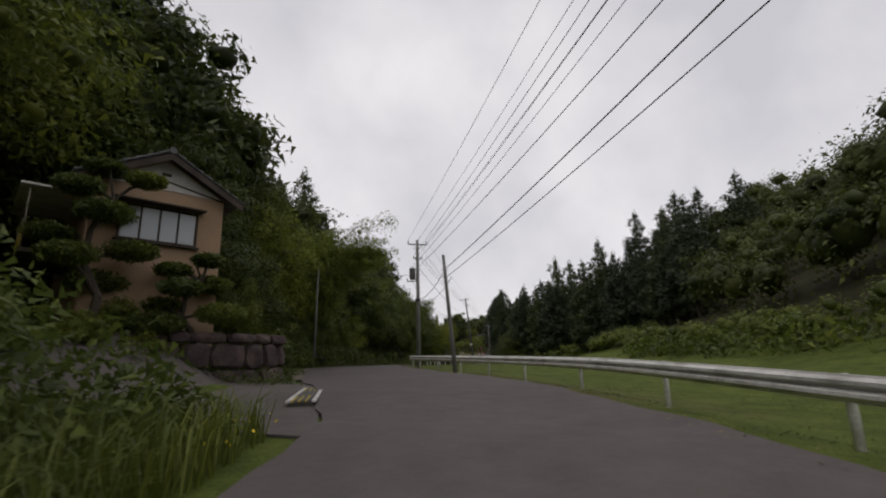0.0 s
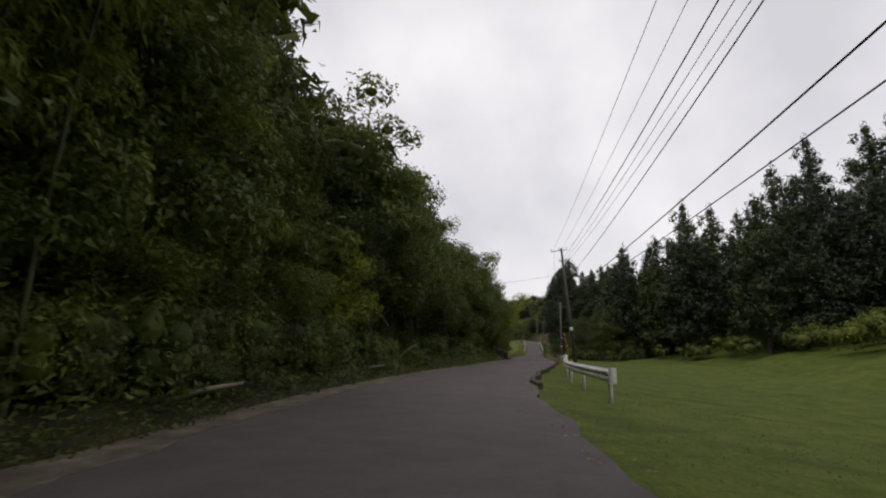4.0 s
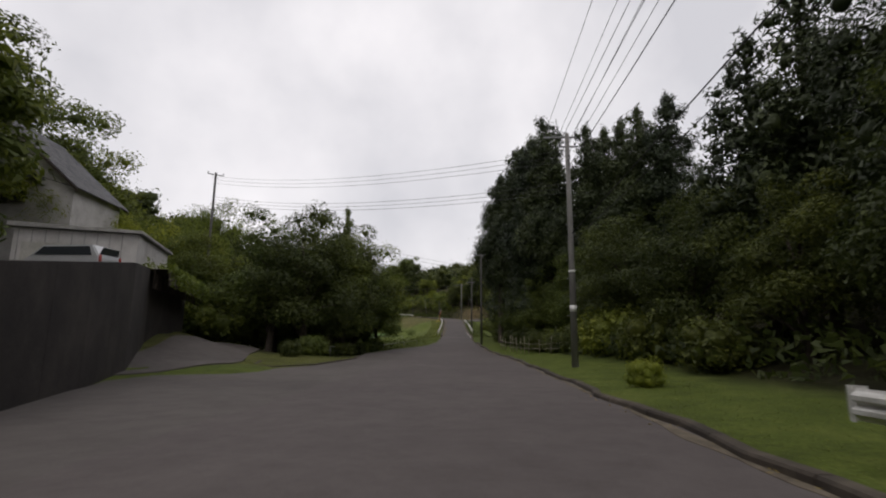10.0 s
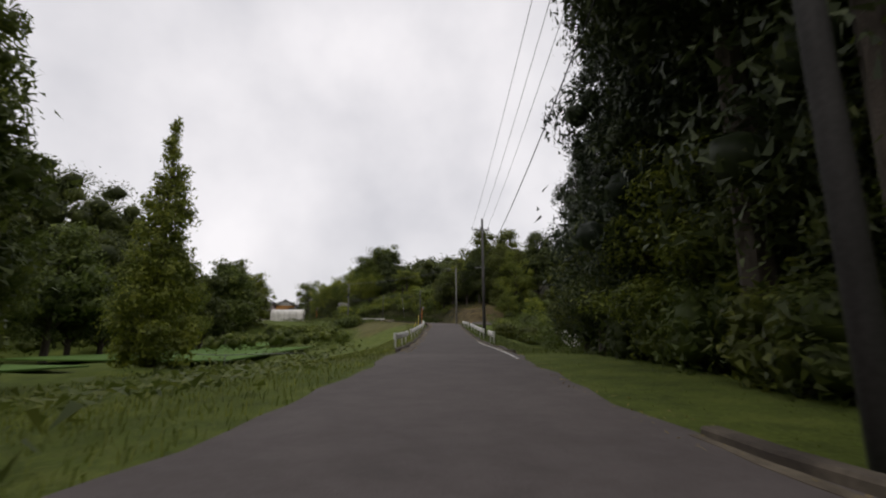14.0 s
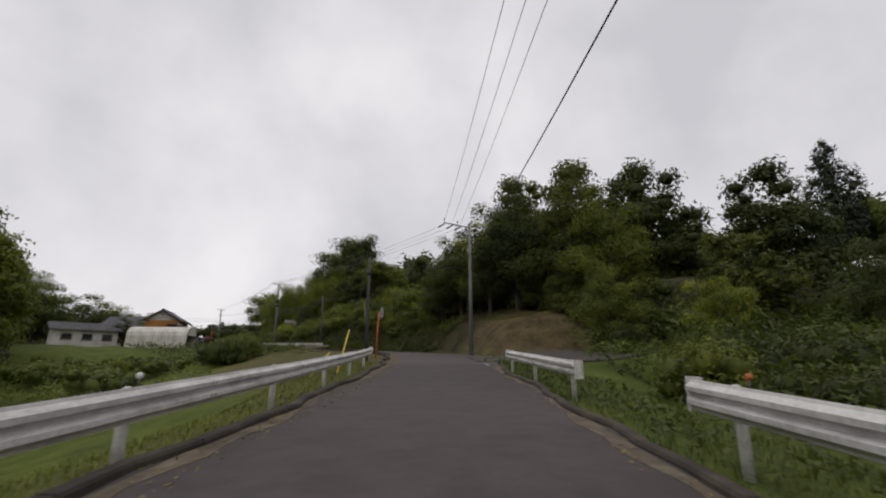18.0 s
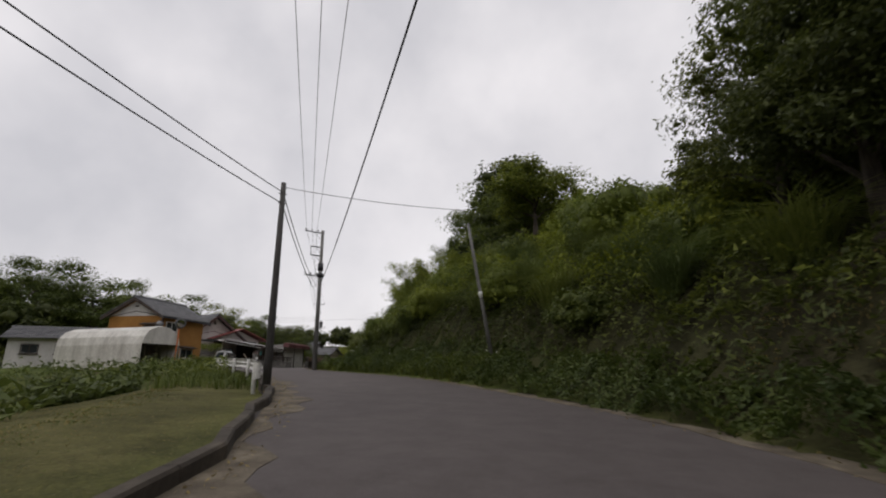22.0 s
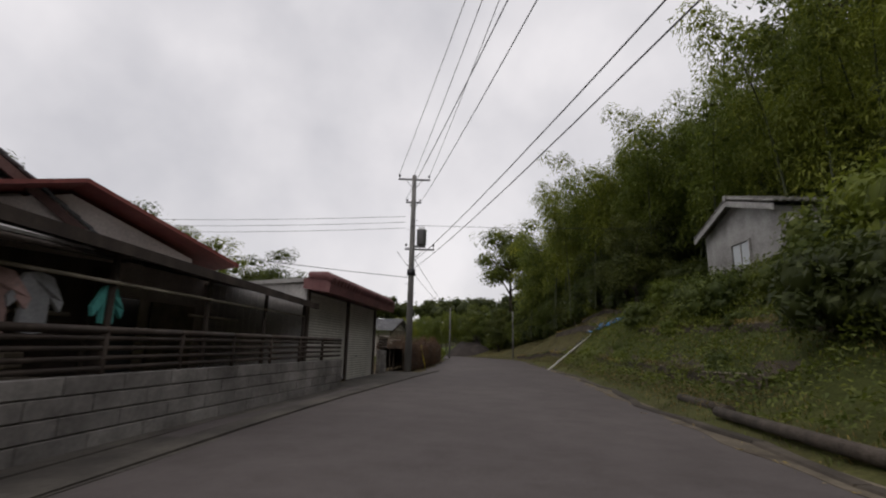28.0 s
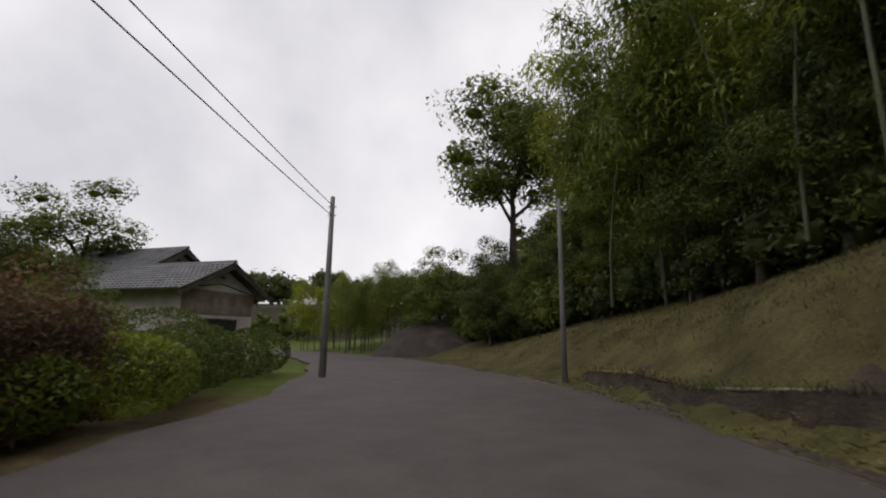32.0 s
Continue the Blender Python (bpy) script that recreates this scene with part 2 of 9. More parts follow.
M_TIN = two_scale("weathered_tin", (0.18, 0.17, 0.16), (0.33, 0.32, 0.305), (0.45, 0.44, 0.42), big=1.1, fine=14, rough=0.6, metal=0.2)
M_SHUTTER = two_scale("shutter_steel", (0.34, 0.33, 0.29), (0.47, 0.455, 0.41), (0.54, 0.53, 0.48), big=0.9, fine=16, rough=0.5)
M_BLOCK = two_scale("concrete_block", (0.11, 0.10, 0.092), (0.22, 0.205, 0.19), (0.31, 0.29, 0.27), big=1.4, fine=18, rough=0.92, vary=0.15)
M_PVC = two_scale("vinyl_sheet", (0.42, 0.40, 0.36), (0.62, 0.60, 0.55), (0.74, 0.72, 0.67), big=1.2, fine=10, rough=0.45, squash=(1, 1, 0.2))
M_TARP = plain("blue_tarp", (0.03, 0.22, 0.62), 0.45, amount=0.3)
M_CAR_WHITE = plain("car_white", (0.70, 0.71, 0.72), 0.25, spec=0.6, amount=0.04)
M_CAR_SILVER = plain("car_silver", (0.55, 0.56, 0.57), 0.3, 0.3, spec=0.6, amount=0.04)
M_BLACK = plain("black_plastic", (0.02, 0.02, 0.022), 0.5)
M_BARK = two_scale("bark", (0.035, 0.027, 0.021), (0.075, 0.06, 0.047), (0.13, 0.108, 0.088), big=3, fine=22, rough=0.95, squash=(1, 1, 0.25), bump=0.8, dist=0.03)
M_CULM = two_scale("bamboo_culm", (0.035, 0.045, 0.016), (0.06, 0.072, 0.026), (0.09, 0.1, 0.04), big=2, fine=20, rough=0.5)
M_BAMBOO_GREY = two_scale("dry_bamboo", (0.16, 0.14, 0.10), (0.28, 0.25, 0.19), (0.38, 0.35, 0.28), big=3, fine=22, rough=0.7)
M_EARTH = two_scale("bare_earth", (0.06, 0.045, 0.03), (0.11, 0.085, 0.058), (0.16, 0.13, 0.09), big=0.7, fine=12, rough=0.95, bump=0.6, dist=0.03)
M_LEAF = leafy("broad_leaves", (0.0465, 0.063, 0.0165), (0.1085, 0.141, 0.03), (0.2325, 0.2625, 0.057), through=0.4)
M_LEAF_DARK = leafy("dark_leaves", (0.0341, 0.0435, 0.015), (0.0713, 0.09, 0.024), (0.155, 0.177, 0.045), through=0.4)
M_LEAF_LIGHT = leafy("fresh_leaves", (0.075, 0.102, 0.0168), (0.1625, 0.204, 0.0336), (0.2625, 0.294, 0.06), through=0.4)
M_CEDAR = leafy("cedar_needles", (0.018, 0.0261, 0.014), (0.033, 0.0479, 0.0224), (0.063, 0.0841, 0.0336), through=0.15)
M_BAMBOO = leafy("bamboo_leaves", (0.078, 0.1062, 0.0184), (0.186, 0.2242, 0.0368), (0.324, 0.3481, 0.0747), through=0.45)
M_GRASS = leafy("grass_blades", (0.0517, 0.0712, 0.0162), (0.0978, 0.1283, 0.027), (0.161, 0.1805, 0.0473), through=0.35, patch=0.5)
M_WEED = leafy("weed_leaves", (0.044, 0.063, 0.0168), (0.0935, 0.1239, 0.0288), (0.1705, 0.189, 0.0528), patch=0.5, through=0.35)
M_PAMPAS = leafy("pampas_blades", (0.09, 0.12, 0.04), (0.15, 0.19, 0.07), (0.22, 0.26, 0.11), patch=0.5)
M_DRY = leafy("dry_grass", (0.11, 0.085, 0.04), (0.18, 0.145, 0.07), (0.26, 0.21, 0.11), patch=0.6)
M_RED_LEAF = leafy("red_hedge_leaves", (0.052, 0.033, 0.027), (0.1, 0.063, 0.05), (0.155, 0.102, 0.08), patch=0.9)
M_FLOWER = plain("yellow_flower", (0.75, 0.55, 0.02), 0.6)
M_FLOWER_WHITE = plain("white_flower", (0.7, 0.68, 0.62), 0.6)


def glass_material(name, tint):
    m, nt, b = nodes_of(name)
    b.inputs["Base Color"].default_value = (*tint, 1)
    b.inputs["Roughness"].default_value = 0.06
    b.inputs["Specular IOR Level"].default_value = 0.7
    return m


M_GLASS = glass_material("window_glass", (0.035, 0.04, 0.045))
M_PAPER = glass_material("frosted_glass", (0.36, 0.39, 0.40))
M_MIRROR, _nt, _b = nodes_of("mirror_face")
_b.inputs["Base Color"].default_value = (0.75, 0.76, 0.76, 1)
_b.inputs["Metallic"].default_value, _b.inputs["Roughness"].default_value = 1.0, 0.12


def ground_material():
    """Meadow green, broken by dry patches, litter under trees (its dark tone also shades the bank) and bare earth."""
    m, nt, b = nodes_of("meadow_ground")
    n1 = noise_of(nt, 0.06, 6, 0.6)
    n2 = noise_of(nt, 0.9, 6, 0.7)
    n3 = noise_of(nt, 16.0, 4, 0.7)
    a = nt.nodes.new("ShaderNodeVertexColor")
    a.layer_name = "cover"
    sep = nt.nodes.new("ShaderNodeSeparateColor")
    nt.links.new(a.outputs[0], sep.inputs[0])
    grass = ramp_of(nt, n2, [(0.3, (0.05, 0.066, 0.014)), (0.5, (0.082, 0.108, 0.021)), (0.72, (0.125, 0.145, 0.035))])
    dry = ramp_of(nt, n2, [(0.3, (0.05, 0.036, 0.021)), (0.5, (0.10, 0.076, 0.044)), (0.72, (0.16, 0.125, 0.072))])
    wood = ramp_of(nt, n2, [(0.3, (0.018, 0.016, 0.010)), (0.5, (0.036, 0.034, 0.018)), (0.72, (0.06, 0.06, 0.03))])
    c = mixed(nt, sep.outputs[0], grass, dry)
    c = mixed(nt, sep.outputs[1], c, wood)
    g = ramp_of(nt, n3, [(0.3, (0.6, 0.6, 0.6)), (0.7, (1.3, 1.3, 1.2))])
    c = mixed(nt, 0.9, c, g, "MULTIPLY")
    t = ramp_of(nt, n1, [(0.35, (0.85, 0.88, 0.85)), (0.65, (1.12, 1.1, 1.0))])
    c = mixed(nt, 0.8, c, t, "MULTIPLY")
    nt.links.new(c, b.inputs["Base Color"])
    b.inputs["Roughness"].default_value, b.inputs["Specular IOR Level"].default_value = 0.95, 0.15
    bumped(nt, b, n3, 0.8, 0.05)
    return m


M_GROUND = ground_material()

# ---- mesh helpers ----


def part(name, bm, material, parent=None, label=""):
    me = bpy.data.meshes.new(name)
    bm.to_mesh(me)
    bm.free()
    me.materials.append(material)
    ob = new(name, me)
    if parent is not None:
        ob.parent = parent
    if label:
        ob["label"] = label
    return ob


def mesh_part(name, me, parent=None, label=""):
    ob = new(name, me)
    if parent is not None:
        ob.parent = parent
    if label:
        ob["label"] = label
    return ob


def quick_mesh(name, verts, faces, material):
    me = bpy.data.meshes.new(name)
    me.from_pydata(verts, [], faces)
    me.materials.append(material)
    me.update()
    return me


def thing(name, m, label, category, group="", kind=""):
    ob = new(name)
    ob.empty_display_size = 0.3
    ob.matrix_world = m
    return tagged(ob, label, category, group, kind)


def add_box(bm, x0, x1, y0, y1, z0, z1):
    v = [bm.verts.new(p) for p in ((x0, y0, z0), (x1, y0, z0), (x1, y1, z0), (x0, y1, z0), (x0, y0, z1), (x1, y0, z1), (x1, y1, z1), (x0, y1, z1))]
    for f in ((0, 3, 2, 1), (4, 5, 6, 7), (0, 1, 5, 4), (1, 2, 6, 5), (2, 3, 7, 6), (3, 0, 4, 7)):
        bm.faces.new([v[i] for i in f])
    return v


def box(x0, x1, y0, y1, z0, z1, bevel=0.0):
    bm = bmesh.new()
    add_box(bm, x0, x1, y0, y1, z0, z1)
    if bevel:
        bmesh.ops.bevel(bm, geom=bm.edges[:], offset=bevel, segments=1, affect="EDGES")
    return bm


def add_tube(bm, points, radii, sides=8, cap=True):
    rings = []
    pts = [Vector(p) for p in points]
    for i, p in enumerate(pts):
        d = (pts[min(i + 1, len(pts) - 1)] - pts[max(i - 1, 0)]).normalized()
        a = d.cross((0.0, 0.0, 1.0) if abs(d.z) < 0.9 else (0.0, 1.0, 0.0)).normalized()
        b = d.cross(a)
        r = radii[i] if isinstance(radii, (list, tuple)) else radii
        rings.append([bm.verts.new(p + (a * math.cos(k * math.tau / sides) + b * math.sin(k * math.tau / sides)) * r) for k in range(sides)])
    for u, v in zip(rings, rings[1:]):
        for k in range(sides):
            bm.faces.new((u[k], u[(k + 1) % sides], v[(k + 1) % sides], v[k]))
    if cap:
        bm.faces.new(rings[0][::-1])
        bm.faces.new(rings[-1])
    return rings


def tube(points, radii, sides=8, cap=True, smooth=True):
    bm = bmesh.new()
    add_tube(bm, points, radii, sides, cap)
    bmesh.ops.recalc_face_normals(bm, faces=bm.faces[:])
    if smooth:
        for f in bm.faces:
            f.smooth = len(f.verts) == 4
    return bm


def prism(profile, y0, y1, cap=True):
    """A profile of (x, z) points, drawn out along y."""
    bm = bmesh.new()
    a = [bm.verts.new((x, y0, z)) for x, z in profile]
    b = [bm.verts.new((x, y1, z)) for x, z in profile]
    n = len(profile)
    for i in range(n):
        bm.faces.new((a[i], a[(i + 1) % n], b[(i + 1) % n], b[i]))
    if cap:
        bm.faces.new(a[::-1])
        bm.faces.new(b)
    bmesh.ops.recalc_face_normals(bm, faces=bm.faces[:])
    return bm


# ---- the road's line: metres along it (every 12.5 m from -25) ----
LINE_A = [(0.9, -25.0), (0.4, -12.5), (0.0, 0.0), (-1.2, 12.4), (-3.7, 24.7), (-5.5, 37.0), (-5.75, 49.5), (-4.45, 61.9), (-2.1, 74.3),
          (0.2, 86.6), (2.0, 98.9), (3.6, 111.3), (4.9, 123.8), (6.6, 136.2), (8.2, 148.6), (9.8, 161.0), (11.5, 173.3), (13.2, 185.7)]
LINE_B = [(14.7, 198.1), (16.3, 210.5), (17.8, 222.9), (19.2, 235.4), (20.0, 247.8), (19.4, 260.3), (15.9, 272.3), (9.1, 282.6), (0.4, 291.6),
          (-7.3, 301.3), (-11.3, 313.2), (-14.1, 325.3), (-16.7, 337.6), (-19.9, 349.5), (-24.3, 361.2), (-30.5, 372.0), (-39.0, 381.2), (-49.2, 388.4), (-60.0, 394.7)]
LINE_Z = [0.0, 0.0, 0.0, 0.4, 0.63, 0.8, 0.77, 0.62, 0.47, 0.37, 0.16, -0.21, -0.59, -0.98, -1.25, -1.42, -1.07, -0.63, -0.34, 0.21, 0.97, 1.73, 2.5, 3.19, 3.85,
          4.41, 4.73, 4.96, 5.12, 5.17, 5.12, 5.12, 5.12, 5.1, 5.05, 5.0, 4.9]
EDGE_S = [-25, 0, 8, 17, 24, 30, 37, 45, 60, 78, 90, 100, 112, 120, 135, 150, 160, 170, 180, 195, 205, 215, 230, 243, 252, 262, 272, 282, 294, 304, 315, 322, 330, 340, 350, 360, 366, 372, 380, 400, 425]
EDGE_L = [-2.0, -1.6, -1.5, -2.6, -3.7, -4.4, -4.8, -3.7, -3.6, -3.4, -3.2, -3.4, -3.5, -3.5, -3.5, -3.5, -3.5, -3.0, -2.2, -2.3, -2.4, -2.5, -2.8, -2.4, -2.3, -2.0, -2.1, -2.3, -2.4, -3.6, -4.6, -4.1, -3.7, -3.1, -3.6, -3.8, -3.6, -3.0, -2.9, -3.0, -3.0]
EDGE_R = [4.2, 4.2, 4.3, 4.2, 3.4, 2.8, 2.1, 1.8, 1.7, 2.2, 2.4, 2.5, 2.9, 3.3, 3.8, 4.0, 3.6, 2.9, 2.2, 2.5, 2.3, 2.2, 2.2, 2.5, 4.0, 5.0, 4.5, 3.9, 3.8, 3.5, 3.5, 3.6, 3.4, 3.7, 3.6, 3.5, 4.4, 4.8, 3.8, 3.2, 3.0]
_KN = [Vector((x, y, z)) for (x, y), z in zip(LINE_A + LINE_B, LINE_Z)]


def line_point(s):
    u = min(max((s + 25.0) / 12.5, 0.0), len(_KN) - 1.001)
    i = int(u)
    f = u - i
    p0, p1, p2, p3 = _KN[max(i - 1, 0)], _KN[i], _KN[i + 1], _KN[min(i + 2, len(_KN) - 1)]
    return 0.5 * ((2 * p1) + (p2 - p0) * f + (2 * p0 - 5 * p1 + 4 * p2 - p3) * f * f + (3 * p1 - p0 - 3 * p2 + p3) * f ** 3)


def along(s):
    d = line_point(s + 0.6) - line_point(s - 0.6)
    return Vector((d.x, d.y, 0)).normalized()


def at(s, o, h=0.0):
    p, d = line_point(s), along(s)
    return Vector((p.x + d.y * o, p.y - d.x * o, p.z + h))


def bearing(s):
    d = along(s)
    return math.degrees(math.atan2(-d.x, d.y))


def edge(s, side):
    return float(np.interp(s, EDGE_S, EDGE_L if side < 0 else EDGE_R))


STEPS = np.arange(-25, 424, 1.0)
STEP_XYZ = np.array([line_point(float(s)) for s in STEPS])
STEP_DIR = np.array([along(float(s)) for s in STEPS])

# ---- the lie of the land: heights over the road by distance from its line ----
DIST = (2.0, 5.0, 8.0, 12.0, 20.0, 35.0, 60.0, 110.0, 260.0)
LAND = []


def section(s, left, right):
    LAND.append((s, (-0.06, *left), (-0.06, *right)))


section(-25, (0.3, 1.5, 3.0, 6.0, 14, 24, 34, 40), (-0.15, -0.4, -0.6, -0.6, 2, 15, 33, 46))
section(2, (0.3, 1.3, 2.2, 4.0, 12, 23, 34, 40), (-0.15, -0.4, -0.6, -0.6, 3, 16, 33, 46))
section(9, (0.0, 0.05, 1.6, 3.0, 10, 22, 34, 40), (-0.2, -0.5, -0.7, -0.7, 3, 16, 33, 46))
section(17, (0.15, 1.9, 2.5, 3.8, 10, 22, 34, 40), (-0.2, -0.5, -0.7, -0.7, 3, 16, 33, 46))
section(30, (0.05, 0.9, 2.2, 5.0, 12, 22, 34, 40), (-0.2, -0.5, -0.7, -0.7, 2, 16, 38, 50))
section(60, (0.15, 1.0, 2.5, 6.0, 13, 22, 32, 40), (-0.2, -0.4, -0.6, -0.6, 1, 15, 38, 50))
section(100, (0.15, 0.8, 2.2, 5.0, 11, 20, 30, 40), (-0.1, -0.3, -0.4, -0.2, 3, 16, 34, 46))
section(112, (0.0, 0.2, 1.2, 4.0, 8, 16, 28, 40), (0.0, 0.0, 0.0, 1.0, 7, 22, 36, 46))
section(128, (-0.06, -0.06, 0.0, 3.4, 7, 14, 26, 40), (0.05, 0.1, 0.3, 1.6, 7, 22, 36, 44))
section(145, (-0.06, 0.05, 0.2, 2.2, 6, 14, 24, 36), (0.1, 0.3, 1.0, 2.5, 6, 14, 26, 34))
section(165, (-0.1, -0.3, -0.4, -0.5, 0, 6, 16, 30), (0.05, 0.2, 0.6, 2.0, 5, 10, 16, 24))
section(185, (-0.25, -0.7, -0.9, -0.9, -0.9, 0, 10, 26), (0.0, -0.2, -0.2, 0.5, 3, 8, 14, 22))
section(210, (-0.4, -1.4, -1.6, -1.6, -1.6, -1, 8, 25), (-0.4, -1.1, -1.3, -1.0, 1, 5, 12, 22))
section(235, (-0.5, -1.7, -2.3, -2.6, -2.6, -1, 6, 25), (-0.4, -1.0, -1.2, -0.5, 2, 7, 14, 24))
section(248, (0.05, -0.5, -2.0, -3.0, -3.0, -1, 8, 28), (-0.06, -0.06, -0.06, 0.2, 2, 8, 15, 24))
section(256, (0.15, 0.1, -1.0, -2.8, -3.0, -1, 8, 30), (-0.06, 0.0, 0.3, 1.0, 4, 9, 15, 24))
section(261, (0.15, 0.15, -0.7, -2.6, -3.0, -1, 8, 30), (0.1, 3.0, 3.7, 3.6, 6, 10, 16, 24))
section(275, (0.1, -0.1, -1.0, -2.5, -3.0, 1, 14, 38), (0.4, 2.8, 5.0, 7.5, 10.5, 13, 18, 24))
section(290, (0.0, -0.7, -1.4, -2.0, -2.0, 6, 29, 56), (0.9, 4.2, 6.6, 9.2, 12.5, 15, 20, 26))
section(301, (0.0, -0.1, -0.3, -0.5, 0, 8, 34, 60), (0.7, 2.8, 5.0, 8.0, 12, 15, 20, 26))
section(311, (-0.02, 0.0, 0.0, 0.0, 0.2, 7, 35, 60), (0.1, 0.7, 1.7, 4.0, 9, 14, 20, 26))
section(318, (-0.02, 0.0, 0.0, 0.0, 0.3, 7, 34, 58), (0.3, 1.3, 2.4, 4.6, 9.5, 15, 20, 26))
section(325, (-0.02, 0.0, 0.0, 0.0, 0.3, 7, 34, 58), (0.5, 2.0, 3.6, 5.6, 10.5, 16, 20, 26))
section(340, (-0.02, 0.0, 0.0, 0.0, 0.3, 4, 26, 46), (0.6, 2.4, 4.2, 6.6, 12, 17, 22, 28))
section(347, (-0.02, 0.0, 0.0, 0.0, 0.3, 4, 25, 44), (0.85, 3.1, 4.8, 7.4, 13, 18, 22, 28))
section(356, (-0.02, 0.0, 0.0, 0.0, 0.3, 3, 24, 42), (0.95, 3.7, 5.6, 8.6, 14, 19, 23, 29))
section(367, (-0.02, 0.0, 0.0, 0.0, 0.3, 2, 19, 35), (0.95, 3.1, 4.6, 7.8, 14, 19, 22, 28))
section(376, (-0.02, 0.0, 0.0, 0.0, 0.3, 1.5, 14, 28), (0.5, 2.1, 3.6, 6.8, 13, 18, 22, 28))
section(390, (-0.02, 0.0, 0.0, 0.0, 0.2, 0.6, 6, 16), (0.1, 0.9, 2.0, 4.5, 10, 16, 20, 26))
section(425, (-0.02, 0.0, 0.0, 0.0, 0.2, 0.3, 1.0, 6), (0.0, 0.1, 0.3, 1.0, 4, 8, 12, 18))


def road_coords(x, y):
    """Metres along the road's line and to its right, for arrays of places."""
    x, y = np.asarray(x, float).ravel(), np.asarray(y, float).ravel()
    s, o, z = np.empty(len(x)), np.empty(len(x)), np.empty(len(x))
    for a in range(0, len(x), 20000):
        b = a + 20000
        dx, dy = x[a:b, None] - STEP_XYZ[None, :, 0], y[a:b, None] - STEP_XYZ[None, :, 1]
        j = (dx * dx + dy * dy).argmin(1)
        r = np.arange(len(j))
        ddx, ddy, d = dx[r, j], dy[r, j], STEP_DIR[j]
        f = np.clip(ddx * d[:, 0] + ddy * d[:, 1], -0.7, 0.7)
        s[a:b] = STEPS[j] + f
        side = ddx * d[:, 1] - ddy * d[:, 0]
        o[a:b] = np.sign(side) * np.maximum(np.abs(side), np.hypot(ddx, ddy) * (np.hypot(ddx, ddy) > 30))
        z[a:b] = np.interp(s[a:b], STEPS, STEP_XYZ[:, 2])
    return s, o, z


def land(x, y):
    """Ground height for arrays of places."""
    x, y = np.asarray(x, float).ravel(), np.asarray(y, float).ravel()
    s, o, z = road_coords(x, y)
    cuts = np.array([c[0] for c in LAND], float)
    e = np.where(o < 0, -np.interp(s, EDGE_S, EDGE_L), np.interp(s, EDGE_S, EDGE_R)) + 0.12
    far = np.abs(o)
    far = np.where(far < e, 2.0, np.where(far < 6.5, 2.0 + (far - e) * 4.5 / (6.5 - e), far))
    left = np.array([np.interp(far, DIST, c[1]) for c in LAND])
    right = np.array([np.interp(far, DIST, c[2]) for c in LAND])
    prof = np.where(o[None, :] < 0, left, right)
    j = np.clip(np.searchsorted(cuts, s) - 1, 0, len(cuts) - 2)
    f = np.clip((s - cuts[j]) / (cuts[j + 1] - cuts[j]), 0, 1)
    f = f * f * (3 - 2 * f)
    r = np.arange(len(s))
    h = prof[j, r] * (1 - f) + prof[j + 1, r] * f
    wide = np.clip((np.abs(o) - 6) / 10, 0, 1)
    rough = 0.25 * np.sin(x * 0.61 + 0.7 * np.sin(y * 0.37)) * np.cos(y * 0.53 + x * 0.19) + 0.8 * np.sin(x * 0.071) * np.cos(y * 0.083) * np.clip((np.abs(o) - 18) / 20, 0, 1)
    return z + h + rough * wide


def land_at(s, o):
    p = at(s, o)
    return Vector((p.x, p.y, float(land(np.array([p.x]), np.array([p.y]))[0])))


def axis_steps(lo, hi, fine, far, grow=1.25):
    c = list(np.arange(lo, hi + fine / 2, fine))
    w, a, b = fine, lo, hi
    pre, post = [], []
    while a > -far or b < far:
        w *= grow
        if a > -far:
            a -= w
            pre.insert(0, a)
        if b < far:
            b += w
            post.append(b)
    return np.array(pre + c + post)


GX = axis_steps(-66, 62, 1.0, 1500)
GY = axis_steps(-30, 412, 1.0, 1900)
gx, gy = np.meshgrid(GX, GY)
gz = land(gx, gy)
nx, ny = len(GX), len(GY)
idx = np.arange(nx * ny).reshape(ny, nx)
quads = np.stack([idx[:-1, :-1], idx[:-1, 1:], idx[1:, 1:], idx[1:, :-1]], -1).reshape(-1, 4)
me = bpy.data.meshes.new("ground")
me.vertices.add(nx * ny)
me.vertices.foreach_set("co", np.stack([gx.ravel(), gy.ravel(), gz], -1).ravel())
me.loops.add(quads.size)
me.loops.foreach_set("vertex_index", quads.ravel())
me.polygons.add(len(quads))
me.polygons.foreach_set("loop_start", np.arange(0, quads.size, 4))
me.polygons.foreach_set("loop_total", np.full(len(quads), 4))
me.polygons.foreach_set("use_smooth", np.ones(len(quads), bool))
me.update(calc_edges=True)
gs, go, _ = road_coords(gx, gy)


def blob(s0, s1, o0, o1, soft=2.5):
    return np.clip(np.minimum(np.minimum(gs - s0, s1 - gs), np.minimum(go - o0, o1 - go)) / soft + 0.5, 0, 1)


